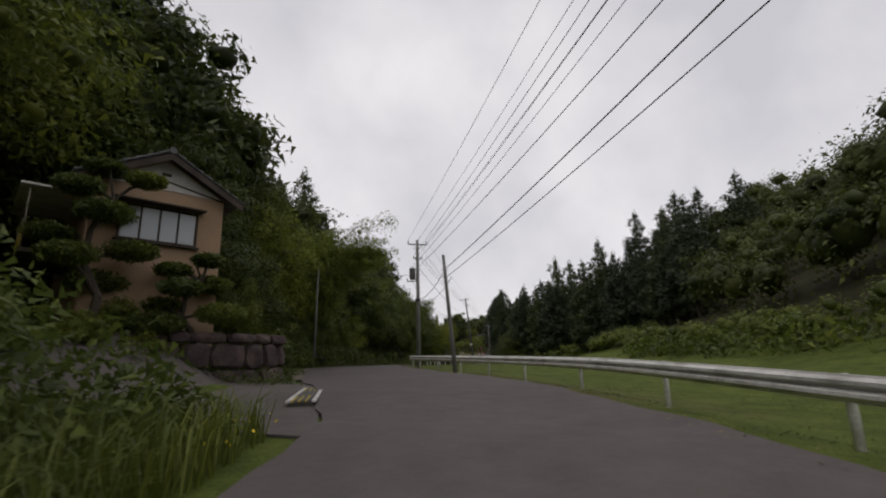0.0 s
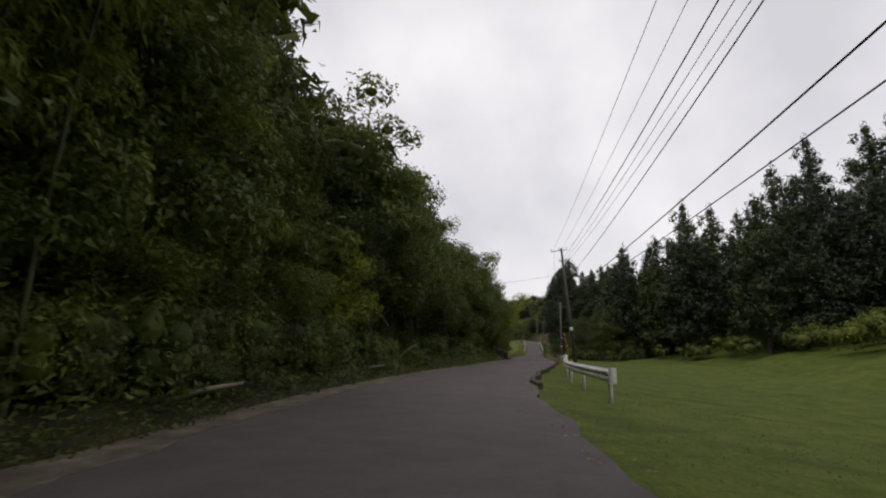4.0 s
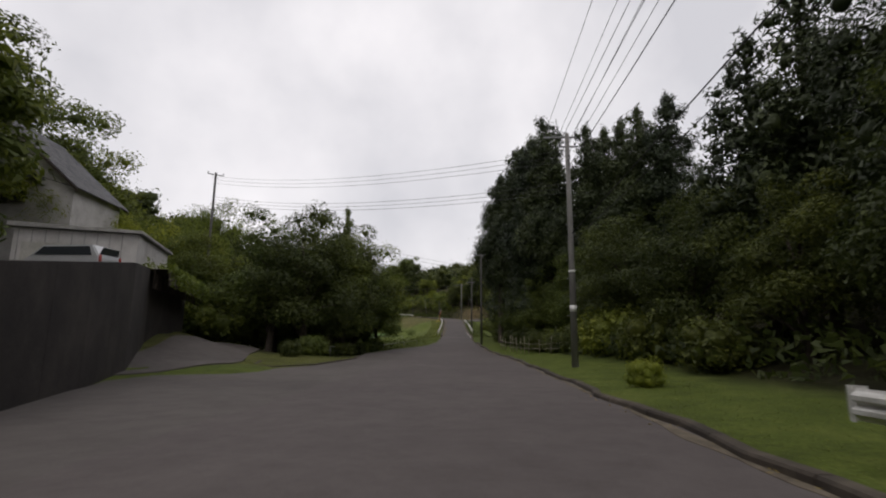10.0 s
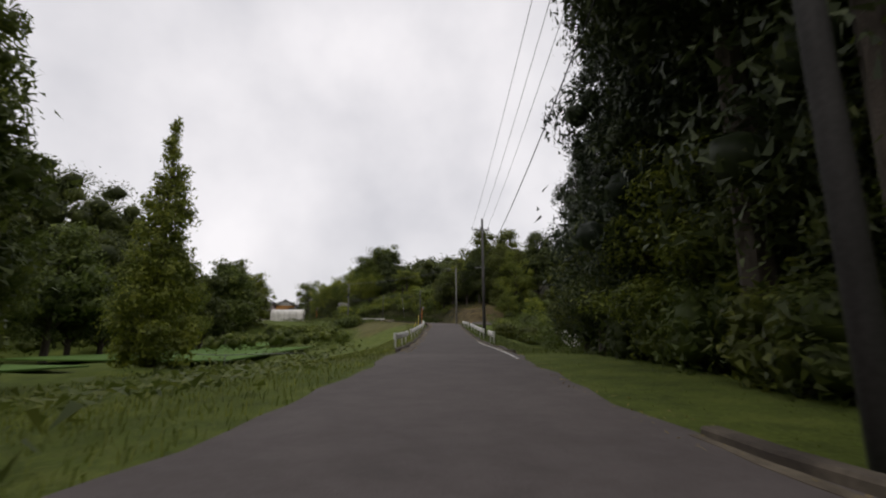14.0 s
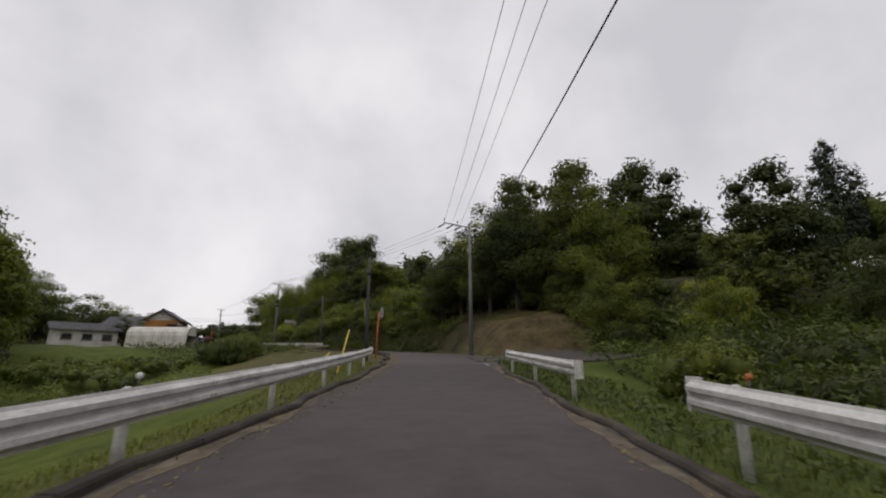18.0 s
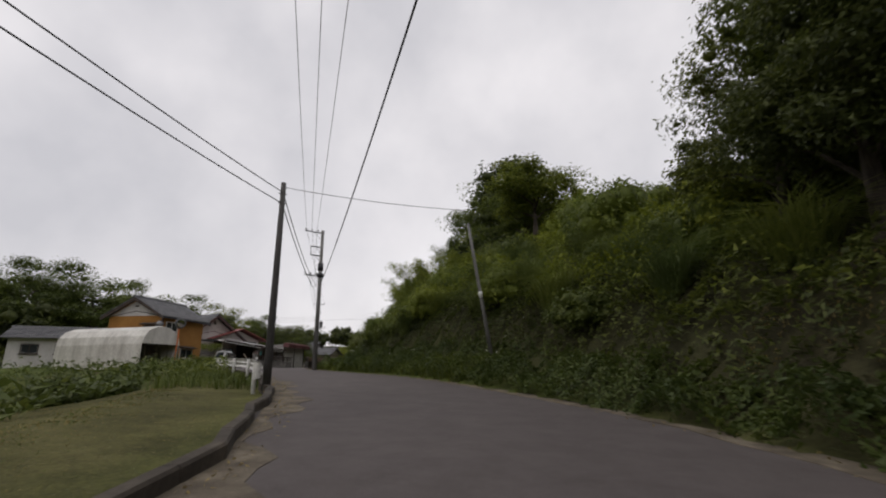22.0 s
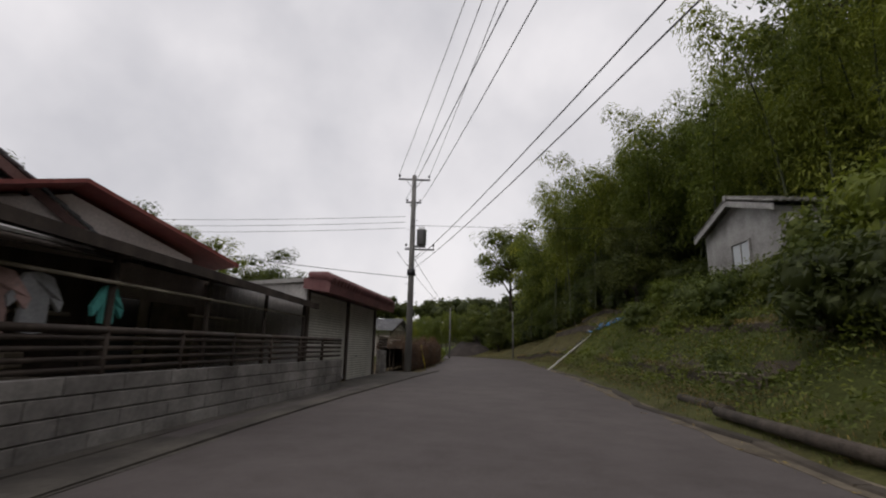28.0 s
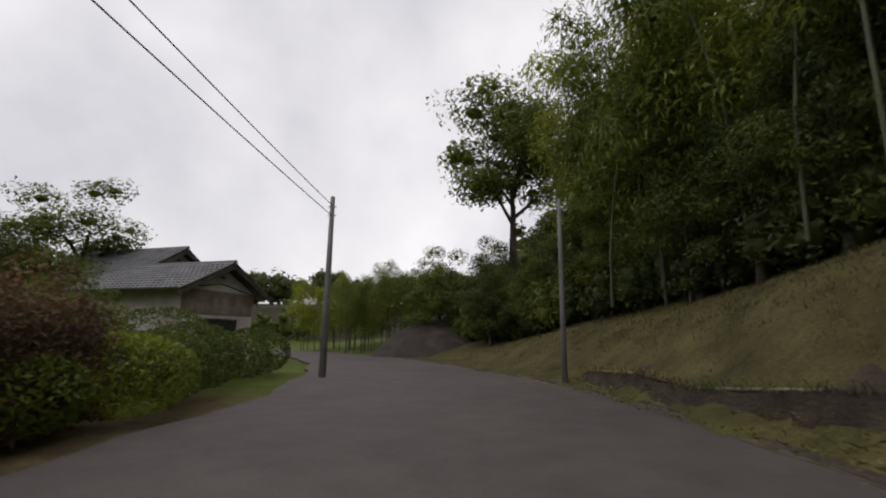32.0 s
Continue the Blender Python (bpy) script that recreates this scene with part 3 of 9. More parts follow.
dry = np.maximum.reduce([blob(256, 276, 5, 30) * 1.0, blob(352, 392, 3.6, 14) * 0.75, blob(250, 286, -14, -2) * 0.62, blob(282, 300, -6, -2) * 0.6,
                         blob(305, 318, 3, 14) * 0.5, blob(10, 30, 3, 8) * 0.4, blob(139, 153, -20, -5) * 0.45, blob(28, 60, -7, -3) * 0.5, blob(340, 373, -9, -2.5) * 1.0, blob(300, 342, -12, -2.5) * 0.8, blob(188, 250, -6, -1.5) * 0.35, blob(322, 352, 3, 4.6) * 0.8])
# The blob at 266-304 darkens the bank's ground for shade under its growth.
wood = np.maximum.reduce([blob(20, 111, -200, -3.4) * 1.0, blob(-30, 10, -200, -9), blob(112, 190, 9, 300), blob(-30, 112, 34, 400), blob(112, 150, -300, -24),
                          blob(150, 166, -60, -7), blob(166, 300, -400, -60), blob(196, 250, 24, 300), blob(258, 304, 16, 300), blob(266, 304, 4.5, 40) * 0.95, blob(322, 350, 4.5, 18) * 0.5, blob(318, 425, 18, 300), blob(303, 425, -300, -26)])
colour = np.stack([dry, wood, np.zeros_like(dry), np.ones_like(dry)], -1)
layer = me.color_attributes.new("cover", "FLOAT_COLOR", "POINT")
layer.data.foreach_set("color", colour.ravel())
me.materials.append(M_GROUND)
tagged(new("ground", me), "meadow, verges and wooded banks along the road", "ground", kind="structure")


def ribbon(name, s0, s1, left, right, h, material, label, category, step=1.0, thick=0.08, kind="structure", parent=None):
    """A strip of pavement between two offsets (numbers or functions of s), with a skirt."""
    n = max(2, int(round((s1 - s0) / step)) + 1)
    verts, faces = [], []
    for s in np.linspace(s0, s1, n):
        s = float(s)
        a = left(s) if callable(left) else left
        b = right(s) if callable(right) else right
        hh = h(s) if callable(h) else h
        for o, dz in ((a, -thick), (a, 0), (a + (b - a) * 0.33, 0), (a + (b - a) * 0.67, 0), (b, 0), (b, -thick)):
            verts.append(at(s, o, hh + dz))
    for i in range(n - 1):
        for k in range(5):
            q = i * 6 + k
            faces.append((q, q + 1, q + 7, q + 6))
    me = quick_mesh(name, verts, faces, material)
    ob = new(name, me)
    if parent is not None:
        ob.parent = parent
        return ob
    return tagged(ob, label, category, kind=kind)


wob = lambda s, a: 0.10 * math.sin(s * 0.9 + a) + 0.06 * math.sin(s * 2.3 + 2 * a)
for r0, r1, mat, tone in ((-25, 189, M_ASPHALT, "grey"), (189, 247, M_ASPHALT_BROWN, "dark brownish"), (247, 424, M_ASPHALT, "grey-brown")):
    ribbon("road", r0, r1, lambda s: edge(s, -1) + wob(s, 0), lambda s: edge(s, 1) + wob(s, 2), 0.03, mat, "worn %s asphalt country lane" % tone, "road", 0.8, 0.14)

# ---- kerbs, rails, poles and lines ----


def kerb(s0, s1, off, side, h=0.13, w=0.16, length=2.0, label="", material=None):
    root = thing("kerb", Matrix.Identity(4), label or "dark weathered concrete kerb along the road edge", "kerb", kind="structure")
    s = s0
    while s < s1 - 0.2:
        e = min(s + length, s1)
        verts, faces = [], []
        for q in (s + 0.012, (s + e) / 2, e - 0.012):
            a = off(q) if callable(off) else off
            b = a + side * w
            jit = 0.012 * math.sin(q * 5.1)
            verts += [at(q, a, -0.1), at(q, a + side * 0.015, h - 0.03 + jit), at(q, a + side * 0.04, h + jit), at(q, b, h + jit), at(q, b, -0.1)]
        for i in range(2):
            for k in range(4):
                n = i * 5 + k
                faces.append((n, n + 1, n + 6, n + 5))
        faces += [(0, 1, 2, 3, 4), (14, 13, 12, 11, 10)]
        mesh_part("kerb_stone", quick_mesh("kerb_stone", verts, faces, material or M_KERB), root)
        s = e
    return root


W_PROFILE = [(0.0, 0.0), (0.012, 0.03), (0.075, 0.075), (0.075, 0.125), (0.012, 0.16), (0.012, 0.19), (0.075, 0.225), (0.075, 0.275), (0.012, 0.32), (0.0, 0.35)]


def guardrail(s0, s1, off, side, posts, ends=(True, True), lights=()):
    """A steel beam on posts; side -1 stands left of the road, and the ridges face the road."""
    root = thing("guardrail", Matrix.Identity(4), "weathered white steel guardrail on round posts beside the road", "guardrail", "guardrails along the lane")
    o_at = off if callable(off) else (lambda s: off)
    base = 0.42
    s = s0
    while s < s1 - 0.3:
        e = min(s + 4.0, s1)
        verts, faces, n = [], [], len(W_PROFILE)
        steps = 5
        for i in range(steps):
            q = s + (e - s) * i / (steps - 1)
            for x, z in W_PROFILE:
                verts.append(at(q, o_at(q) - side * (x + 0.003 * (int(s) % 2)), base + z))
            for x, z in reversed(W_PROFILE):
                verts.append(at(q, o_at(q) - side * (x - 0.006), base + z))
        m = 2 * n
        for i in range(steps - 1):
            for k in range(m):
                a, b = i * m + k, i * m + (k + 1) % m
                faces.append((a, b, b + m, a + m))
        faces += [tuple(range(m)), tuple(range((steps - 1) * m + m - 1, (steps - 1) * m - 1, -1))]
        beam = mesh_part("beam", quick_mesh("beam", verts, faces, M_RAIL), root)
        for dz in (0.1, 0.25):
            for ds in (0.06, 0.16):
                if e < s1 - 0.1:
                    p = at(e - ds, o_at(e) - side * 0.078, base + dz)
                    bm = bmesh.new()
                    bmesh.ops.create_cone(bm, cap_ends=True, segments=6, radius1=0.016, radius2=0.013, depth=0.02, matrix=pose(p.x, p.y, p.z, 0, 90, bearing(e)))
                    part("bolt", bm, M_STEEL, beam, "rust-dulled bolt")
        s = e
    for q in posts:
        p = at(q, o_at(q) + side * 0.10)
        g = min(at(q, 0).z - 0.1, land_at(q, o_at(q) + side * 0.1).z)
        bm = tube([(p.x, p.y, g - 0.2), (p.x, p.y, at(q, 0, 0.74).z), (p.x, p.y, at(q, 0, 0.77).z)], [0.057, 0.057, 0.03], 10)
        part("post", bm, M_POST, root)
        r = at(q, o_at(q) + side * 0.02, base + 0.1)
        part("bracket", tube([(p.x, p.y, r.z + 0.07), (r.x, r.y, r.z + 0.07)], [0.05, 0.05], 6), M_POST, root)
    for e, on, d in ((s0, ends[0], -1), (s1, ends[1], 1)):
        if on:
            prof, verts, faces = [], [], []
            for k in range(7):
                a = math.pi * k / 6
                q, o = e + d * 0.16 * math.sin(a), o_at(e) - side * 0.04 + side * 0.10 * (1 - math.cos(a)) * 0.9
                for z in (-0.02, 0.37):
                    verts.append(at(q, o, base + z))
            for k in range(6):
                faces.append((2 * k, 2 * k + 1, 2 * k + 3, 2 * k + 2))
            me = quick_mesh("end_wing", verts, faces, M_POST)
            ob = mesh_part("end_wing", me, root, "rounded white end piece")
            mod = ob.modifiers.new("thick", "SOLIDIFY")
            mod.thickness = 0.006
    for q, mat in lights:
        p = at(q, o_at(q) + side * 0.06, base + 0.45)
        bm = bmesh.new()
        bmesh.ops.create_uvsphere(bm, u_segments=12, v_segments=8, radius=0.036, matrix=Matrix.Translation(p))
        part("reflector", bm, mat, root, "round delineator reflector")
        part("reflector_stem", tube([p - Vector((0, 0, 0.12)), p], 0.012, 6), M_STEEL, root)
    return root


GR1 = lambda s: float(np.interp(s, [-24, 0, 14, 22, 28, 33.5, 39, 44], [5.4, 5.4, 5.5, 5.15, 4.4, 3.3, 2.8, 2.6]))
GR2 = lambda s: float(np.interp(s, [52, 60, 78, 84, 93, 99, 106, 114, 124], [3.5, 3.2, 3.1, 3.2, 3.4, 3.5, 3.9, 4.35, 4.7]))
guardrail(-24, 42.2, GR1, 1, [float(v) for v in np.arange(-22.6, 42.1, 4.05)], (False, True))
guardrail(52.3, 123.1, GR2, 1, [52.8] + [float(v) for v in np.arange(57, 122, 4.05)] + [122.6], (True, True), [(90.0, M_WHITE)])
guardrail(197.5, 205.5, lambda s: -2.95, -1, [198.2, 202.2, 205.0], (True, True))
guardrail(201.9, 205.4, lambda s: 2.9, 1, [202.4, 204.9], (True, True))
guardrail(210.8, 249.8, lambda s: -3.1, -1, [float(v) for v in np.arange(212.4, 249.8, 4.2)], (True, True), [(229.3, M_WHITE)])
guardrail(211.5, 230.0, lambda s: 2.95, 1, [float(v) for v in np.arange(212, 226, 4.1)] + [229.3], (True, True), [(229.0, M_ORANGE)])
guardrail(234.6, 243.8, lambda s: 2.9, 1, [235.2, 239.2, 243.2], (True, True), [(243.2, M_ORANGE)])
guardrail(281.9, 296.8, lambda s: float(np.interp(s, [282, 290, 297], [-2.55, -2.85, -3.3])), -1, [282.8, 287.6, 292.0, 296.0], (True, True), [(283.4, M_WHITE), (295.0, M_WHITE)])

kerb(56, 118, lambda s: edge(s, 1) + wob(s, 2) - 0.05, 1, 0.14, 0.18)
kerb(118, 176, lambda s: edge(s, 1) + wob(s, 2) - 0.05, 1, 0.13, 0.2)
kerb(190, 246, lambda s: edge(s, 1) + wob(s, 2) - 0.03, 1, 0.10, 0.16)
kerb(192, 249, lambda s: edge(s, -1) + wob(s, 0) + 0.05, -1, 0.12, 0.18)
kerb(249, 297, lambda s: edge(s, -1) + wob(s, 0) + 0.05, -1, 0.20, 0.18, label="raised concrete kerb edging the mown mound")
kerb(323, 392, lambda s: edge(s, 1) + wob(s, 2) - 0.03, 1, 0.07, 0.2, label="low crumbling concrete gutter edge")


def utility_pole(x, y, z, height, r=0.15, material=None, label="", lean=0.0):
    root = thing("utility_pole", pose(x, y, z), label or "grey concrete utility pole with climbing steps", "utility pole", "utility poles")
    top = (lean, 0, height)
    part("pole", tube([(0, 0, -0.6), (lean * 0.5, 0, height * 0.5), top, (lean, 0, height + 0.02)], [r, r * 0.8, r * 0.62, r * 0.3], 14), material or M_POLE, root)
    return root


def arm(root, z, half, deg, back=None, material=None, pins=3, pin_h=0.26, post=0.0):
    """A crossarm with pin insulators."""
    c, s = math.cos(radians(deg)), math.sin(radians(deg))
    a = -half if back is None else -back
    bm = box(a, half, -0.04, 0.04, -0.04, 0.04, 0.008)
    bm.transform(pose(0, 0, z, 0, 0, deg))
    ob = part("crossarm", bm, material or M_STEEL, root, "steel crossarm")
    for k in range(pins):
        u = a + 0.06 + (half - a - 0.12) * k / max(1, pins - 1)
        p = Vector((u * c, u * s, z))
        bm = tube([p, p + Vector((0, 0, pin_h * 0.5)), p + Vector((0, 0, pin_h * 0.55)), p + Vector((0, 0, pin_h * 0.8)), p + Vector((0, 0, pin_h))], [0.012, 0.012, 0.05, 0.055, 0.03], 8)
        part("insulator", bm, M_DARK_METAL, ob, "dark pin insulator")
    for sgn in ((1, -1) if back is None else (1,)):
        bm = tube([(sgn * half * 0.5 * c, sgn * half * 0.5 * s, z - 0.03), (0, 0, z - 0.55)], 0.015, 5)
        part("brace", bm, M_STEEL, root)


def steps(root, z0, z1, r):
    z, k = z0, 0
    while z < z1:
        d = 1 if k % 2 else -1
        part("climbing_step", tube([(d * r * 0.7, 0, z), (d * (r + 0.14), 0, z)], 0.011, 5), M_STEEL, root)
        z += 0.45
        k += 1


def transformer(root, z, deg, reach=0.42):
    c, s = math.cos(radians(deg)), math.sin(radians(deg))
    x, y = reach * c, reach * s
    t = part("transformer", tube([(x, y, z), (x, y, z + 0.06), (x, y, z + 0.72), (x, y, z + 0.78), (x, y, z + 0.82)], [0.2, 0.235, 0.235, 0.25, 0.12], 14), M_STEEL, root, "grey cylindrical transformer")
    for k in (-1, 0, 1):
        part("bushing", tube([(x + k * 0.1, y, z + 0.8), (x + k * 0.13, y, z + 1.0)], [0.03, 0.02], 6), M_PORCELAIN, t)
    bm = box(-0.1, reach + 0.2, -0.05, 0.05, z - 0.1, z, 0.006)
    bm.transform(pose(0, 0, 0, 0, 0, deg))
    part("platform", bm, M_STEEL, root)


def rack(root, zs, deg, reach=0.3):
    for z in zs:
        c, s = math.cos(radians(deg)), math.sin(radians(deg))
        part("wire_bracket", tube([(-reach * c, -reach * s, z), (reach * c, reach * s, z)], 0.018, 5), M_DARK_METAL, root)


def band(root, z, r, h, material, label):
    part("band", tube([(0, 0, z), (0, 0, z + h)], r, 14), material, root, label)


def line(a, b, sag, r=0.012, material=None, label="thin overhead power line sagging between poles"):
    a, b = Vector(a), Vector(b)
    n = 14
    pts = [a.lerp(b, i / n) - Vector((0, 0, 4 * sag * (i / n) * (1 - i / n))) for i in range(n + 1)]
    ob = part("overhead_line", tube(pts, r, 4, False), material or M_WIRE)
    return tagged(ob, label, "power line", "overhead lines")


pole_a = utility_pole(0.5, 23.6, 0.0, 6.42, 0.12, label="plain grey concrete communications pole behind the guardrail")
pole_a.matrix_world = pose(0.5, 23.6, 0.0, 4.6, -4.4, 0)
rack(pole_a, (5.3, 5.65), 10, 0.14)
g1 = land_at(35.3, 3.4).z
pole_1 = utility_pole(-1.98, 35.35, g1, 10.35 - g1, 0.17, label="grey concrete utility pole with crossarms and transformer")
d1 = 19
arm(pole_1, 10.0 - g1, 0.78, d1)
arm(pole_1, 8.9 - g1, 0.35, d1, pins=2, pin_h=0.16)
transformer(pole_1, 7.3 - g1, 190, 0.4)
arm(pole_1, 7.1 - g1, 0.85, 190, back=0.1, pins=2, pin_h=0.2)
rack(pole_1, (6.6 - g1, 5.6 - g1, 4.9 - g1), d1, 0.25)
steps(pole_1, 2.4, 8.0, 0.14)
band(pole_1, 5.55 - g1, 0.19, 0.22, M_DARK_METAL, "black junction box band")
g2 = land_at(93.2, 3.6).z
pole_2 = utility_pole(4.6, 90.2, g2, 12.6 - g2, 0.18, M_POLE_DARK, "dark utility pole with wide crossarm above the guardrail")
pole_2.matrix_world = pose(5.2, 90.2, g2, 0, -5.0, 0)
arm(pole_2, 12.35 - g2, 0.62, -12, back=1.15)
arm(pole_2, 11.2 - g2, 0.4, -12, pins=2, pin_h=0.18)
rack(pole_2, (10.6 - g2, 8.7 - g2, 7.4 - g2), -12, 0.28)
steps(pole_2, 2.4, 9.0, 0.15)
band(pole_2, 3.4, 0.16, 0.35, M_WHITE, "small white number plate")
g3 = land_at(140.4, 5.9).z
pole_3 = utility_pole(12.75, 138.5, g3, 10.75 - g3, 0.17, label="concrete utility pole with crossarms where lines branch off")
arm(pole_3, 10.55 - g3, 0.5, -8, back=1.2)
arm(pole_3, 10.05 - g3, 0.45, -8, pins=2, pin_h=0.2)
arm(pole_3, 9.3 - g3, 0.45, 80, pins=2, pin_h=0.16)
rack(pole_3, (9.0 - g3, 8.6 - g3, 8.2 - g3, 5.4 - g3), -8, 0.3)
steps(pole_3, 2.4, 7.4, 0.14)
band(pole_3, 4.5, 0.16, 0.12, M_WHITE, "pale pole band")
band(pole_3, 2.6, 0.165, 0.3, M_WHITE, "small white number plate")
gL = land_at(164.3, -25.3).z
pole_l = utility_pole(-15.0, 165.9, gL, 16.7 - gL, 0.17, M_POLE_DARK, "dark utility pole rising out of the trees")
arm(pole_l, 16.5 - gL, 0.8, 30)
gb = land_at(174.2, 3.3).z
pole_b = utility_pole(14.5, 172.5, gb, 9.8 - gb, 0.13, M_POLE_DARK, "slim utility pole against the cedar wood")
arm(pole_b, 9.6 - gb, 0.4, -8, back=0.75)
g4 = land_at(212.8, 3.5).z
pole_4 = utility_pole(19.5, 210.4, g4, 10.95 - g4, 0.16, M_POLE_DARK, "dark utility pole with narrow crossarm beside the guardrails")
arm(pole_4, 9.9 - g4, 0.65, -4, back=0.98)
arm(pole_4, 6.4 - g4, 0.2, -4, back=0.75, pins=1, pin_h=0.1)
rack(pole_4, (7.2 - g4,), -4, 0.2)
g5 = land_at(261.3, 5.0).z
pole_5 = utility_pole(24.3, 259.5, g5, 14.05 - g5, 0.17, label="grey concrete utility pole at the foot of the knoll")
arm(pole_5, 13.7 - g5, 2.6, 207, back=0.15, pins=3, pin_h=0.38)
part("strut", tube([(-0.05, -0.02, 13.0 - g5), (-1.2, -0.62, 13.05 - g5), (-1.25, -0.66, 13.6 - g5)], 0.035, 6), M_STEEL, pole_5)
for k in (0.9, 1.7, 2.5):
    part("strain_insulator", tube([(-k * 0.89, -k * 0.45, 13.62 - g5), (-k * 0.89 - 0.5, -k * 0.45 + 0.25, 13.38 - g5)], [0.05, 0.06], 6), M_DARK_METAL, pole_5)
rack(pole_5, (11.2 - g5,), 27, 0.2)
steps(pole_5, 2.4, 7.5, 0.14)
pole_6 = utility_pole(16.55, 249.1, land_at(251.2, -3.2).z, 5.9, 0.11, M_POLE_DARK, "slim dark communications pole beside the mirror")
rack(pole_6, (5.5, 5.2), 90, 0.12)
band(pole_6, 4.9, 0.14, 0.16, M_DARK_METAL, "black cable closure")
pole_6b = utility_pole(10.05, 277.5, land_at(282.8, -2.55).z, 6.15, 0.12, M_POLE_DARK, "slim dark pole at the start of the guardrail")
rack(pole_6b, (5.8, 5.5), 45, 0.12)
pr_ = Vector((15.25, 283.8, 5.1))
pole_r = utility_pole(pr_.x, pr_.y, pr_.z, 5.4, 0.085, label="slim concrete pole leaning against the overgrown bank")
pole_r.matrix_world = pose(pr_.x, pr_.y, pr_.z, 0, -9.0, 27)
band(pole_r, 2.4, 0.075, 0.24, M_WHITE, "white reflective band")
g7 = 4.95
pole_7 = utility_pole(0.75, 295.8, g7, 9.95, 0.17, label="concrete utility pole with stacked crossarms at the bend")
arm(pole_7, 9.75, 1.35, 233, back=0.15, pins=4, pin_h=0.2)
for dz in (8.65, 8.0):
    arm(pole_7, dz, 0.85, 233, back=0.1, pins=1, pin_h=0.1)
part("arm_frame", tube([(-0.5, -0.66, 8.0), (-0.5, -0.66, 8.65)], 0.02, 5), M_STEEL, pole_7)
arm(pole_7, 6.5, 1.2, 233, back=0.2, pins=4, pin_h=0.22)
rack(pole_7, (5.9, 5.2), 233, 0.25)
band(pole_7, 6.9, 0.2, 0.55, M_DARK_METAL, "dark switch box")
band(pole_7, 6.4, 0.24, 0.3, M_DARK_METAL, "cable closure")
steps(pole_7, 2.4, 6.0, 0.14)
g8 = 5.1
pole_8 = utility_pole(-18.75, 329.3, g8, 9.7, 0.17, label="concrete utility pole with crossarms and transformer beside the garage")
arm(pole_8, 9.5, 0.8, 22)
arm(pole_8, 8.3, 0.38, 22, pins=2, pin_h=0.16)
transformer(pole_8, 6.1, 20, 0.45)
arm(pole_8, 5.9, 1.1, 20, back=0.35, pins=3, pin_h=0.3)
rack(pole_8, (7.6, 7.3, 7.0, 5.1), 110, 0.45)
steps(pole_8, 2.4, 7.6, 0.14)
band(pole_8, 4.6, 0.2, 0.3, M_DARK_METAL, "black cable closure")
pole_9 = utility_pole(-19.9, 363.0, land_at(376.0, 4.0).z, 5.6, 0.09, label="slim pale steel pole at the foot of the terraces")
pole_10 = utility_pole(-27.3, 362.3, 5.1, 5.95, 0.12, label="slim concrete pole beside the hedge end")
rack(pole_10, (5.6, 5.3), 20, 0.14)
stub_pole = utility_pole(-9.6, 34.9, 2.2, 6.0, 0.09, label="weathered pole standing among the trees", lean=0.1)

# overhead lines
back_pole = Vector((8.8, -15.0, 10.6))
side = Vector((0.95, 0.3, 0))
tops = [(Vector((-1.98, 35.35, 10.25)), Vector((0.95, 0.31, 0))), (Vector((4.25, 90.25, 12.6)), Vector((1.1, -0.2, 0))), (Vector((12.4, 138.6, 10.8)), Vector((0.95, -0.1, 0))), (Vector((14.4, 172.5, 9.9)), Vector((0.6, -0.1, 0))),
        (Vector((19.3, 210.45, 10.15)), Vector((0.9, -0.05, 0)))]
prev, pd = back_pole, Vector((1.15, 0.1, 0))
for p, d in tops:
    for k in (-0.78, 0.0, 0.78):
        line(prev + pd * k, p + d * k, 0.5, 0.010)
    prev, pd = p, d
for k, dz in ((0.9, 13.95), (1.7, 13.95), (2.5, 13.95)):
    line(tops[-1][0] + tops[-1][1] * (0.78 - 0.6 * (k - 0.9)), (24.3 - k * 0.89, 259.5 - k * 0.45, dz), 0.6, 0.010)
    line((24.3 - k * 0.89 - 0.5, 259.5 - k * 0.45 + 0.25, 13.4), (0.75 - 0.6 * k * 0.5, 295.8 - 0.8 * k * 0.5, 14.9), 0.6, 0.010, M_WIRE_PALE)
    line((0.75 - 0.6 * k * 0.5, 295.8 - 0.8 * k * 0.5, 14.9), (-18.75 + (k - 1.7) * 0.9, 329.3 + (k - 1.7) * 0.36, 14.85), 0.6, 0.010)
lower = [(back_pole - Vector((0, 0, 0.7)), 0.5), (Vector((-1.98, 35.35, 9.05)), 0.33), (Vector((4.6, 90.2, 11.3)), 0.38), (Vector((12.75, 138.5, 10.2)), 0.42)]
for (a, ka), (b, kb) in zip(lower, lower[1:]):
    for k in (-1, 0, 1):
        line(a + Vector((k * ka + 0.35, 0, 0)), b + Vector((k * kb, 0, 0)), 0.5, 0.012)
comm = [Vector((9.5, -14, 8.2)), Vector((0.12, 23.2, 5.7)), Vector((-1.93, 35.35, 5.7)), Vector((4.6, 91.6, 7.5)), Vector((12.8, 138.5, 5.5))]
for a, b in zip(comm, comm[1:]):
    line(a, b, 0.35, 0.022, label="thick black communication cable between poles")
    line(a - Vector((-0.3, 0, 0.45)), b - Vector((0, 0, 0.45)), 0.4, 0.016, label="thick black communication cable between poles")
line(back_pole + Vector((1.2, 0, -1.6)), (-1.93, 35.35, 8.2), 0.5, 0.018)
line((-1.93, 35.35, 8.2), (4.5, 91.6, 8.9), 0.6, 0.018)
line((4.5, 91.6, 8.9), (12.8, 138.5, 9.0), 0.6, 0.018)
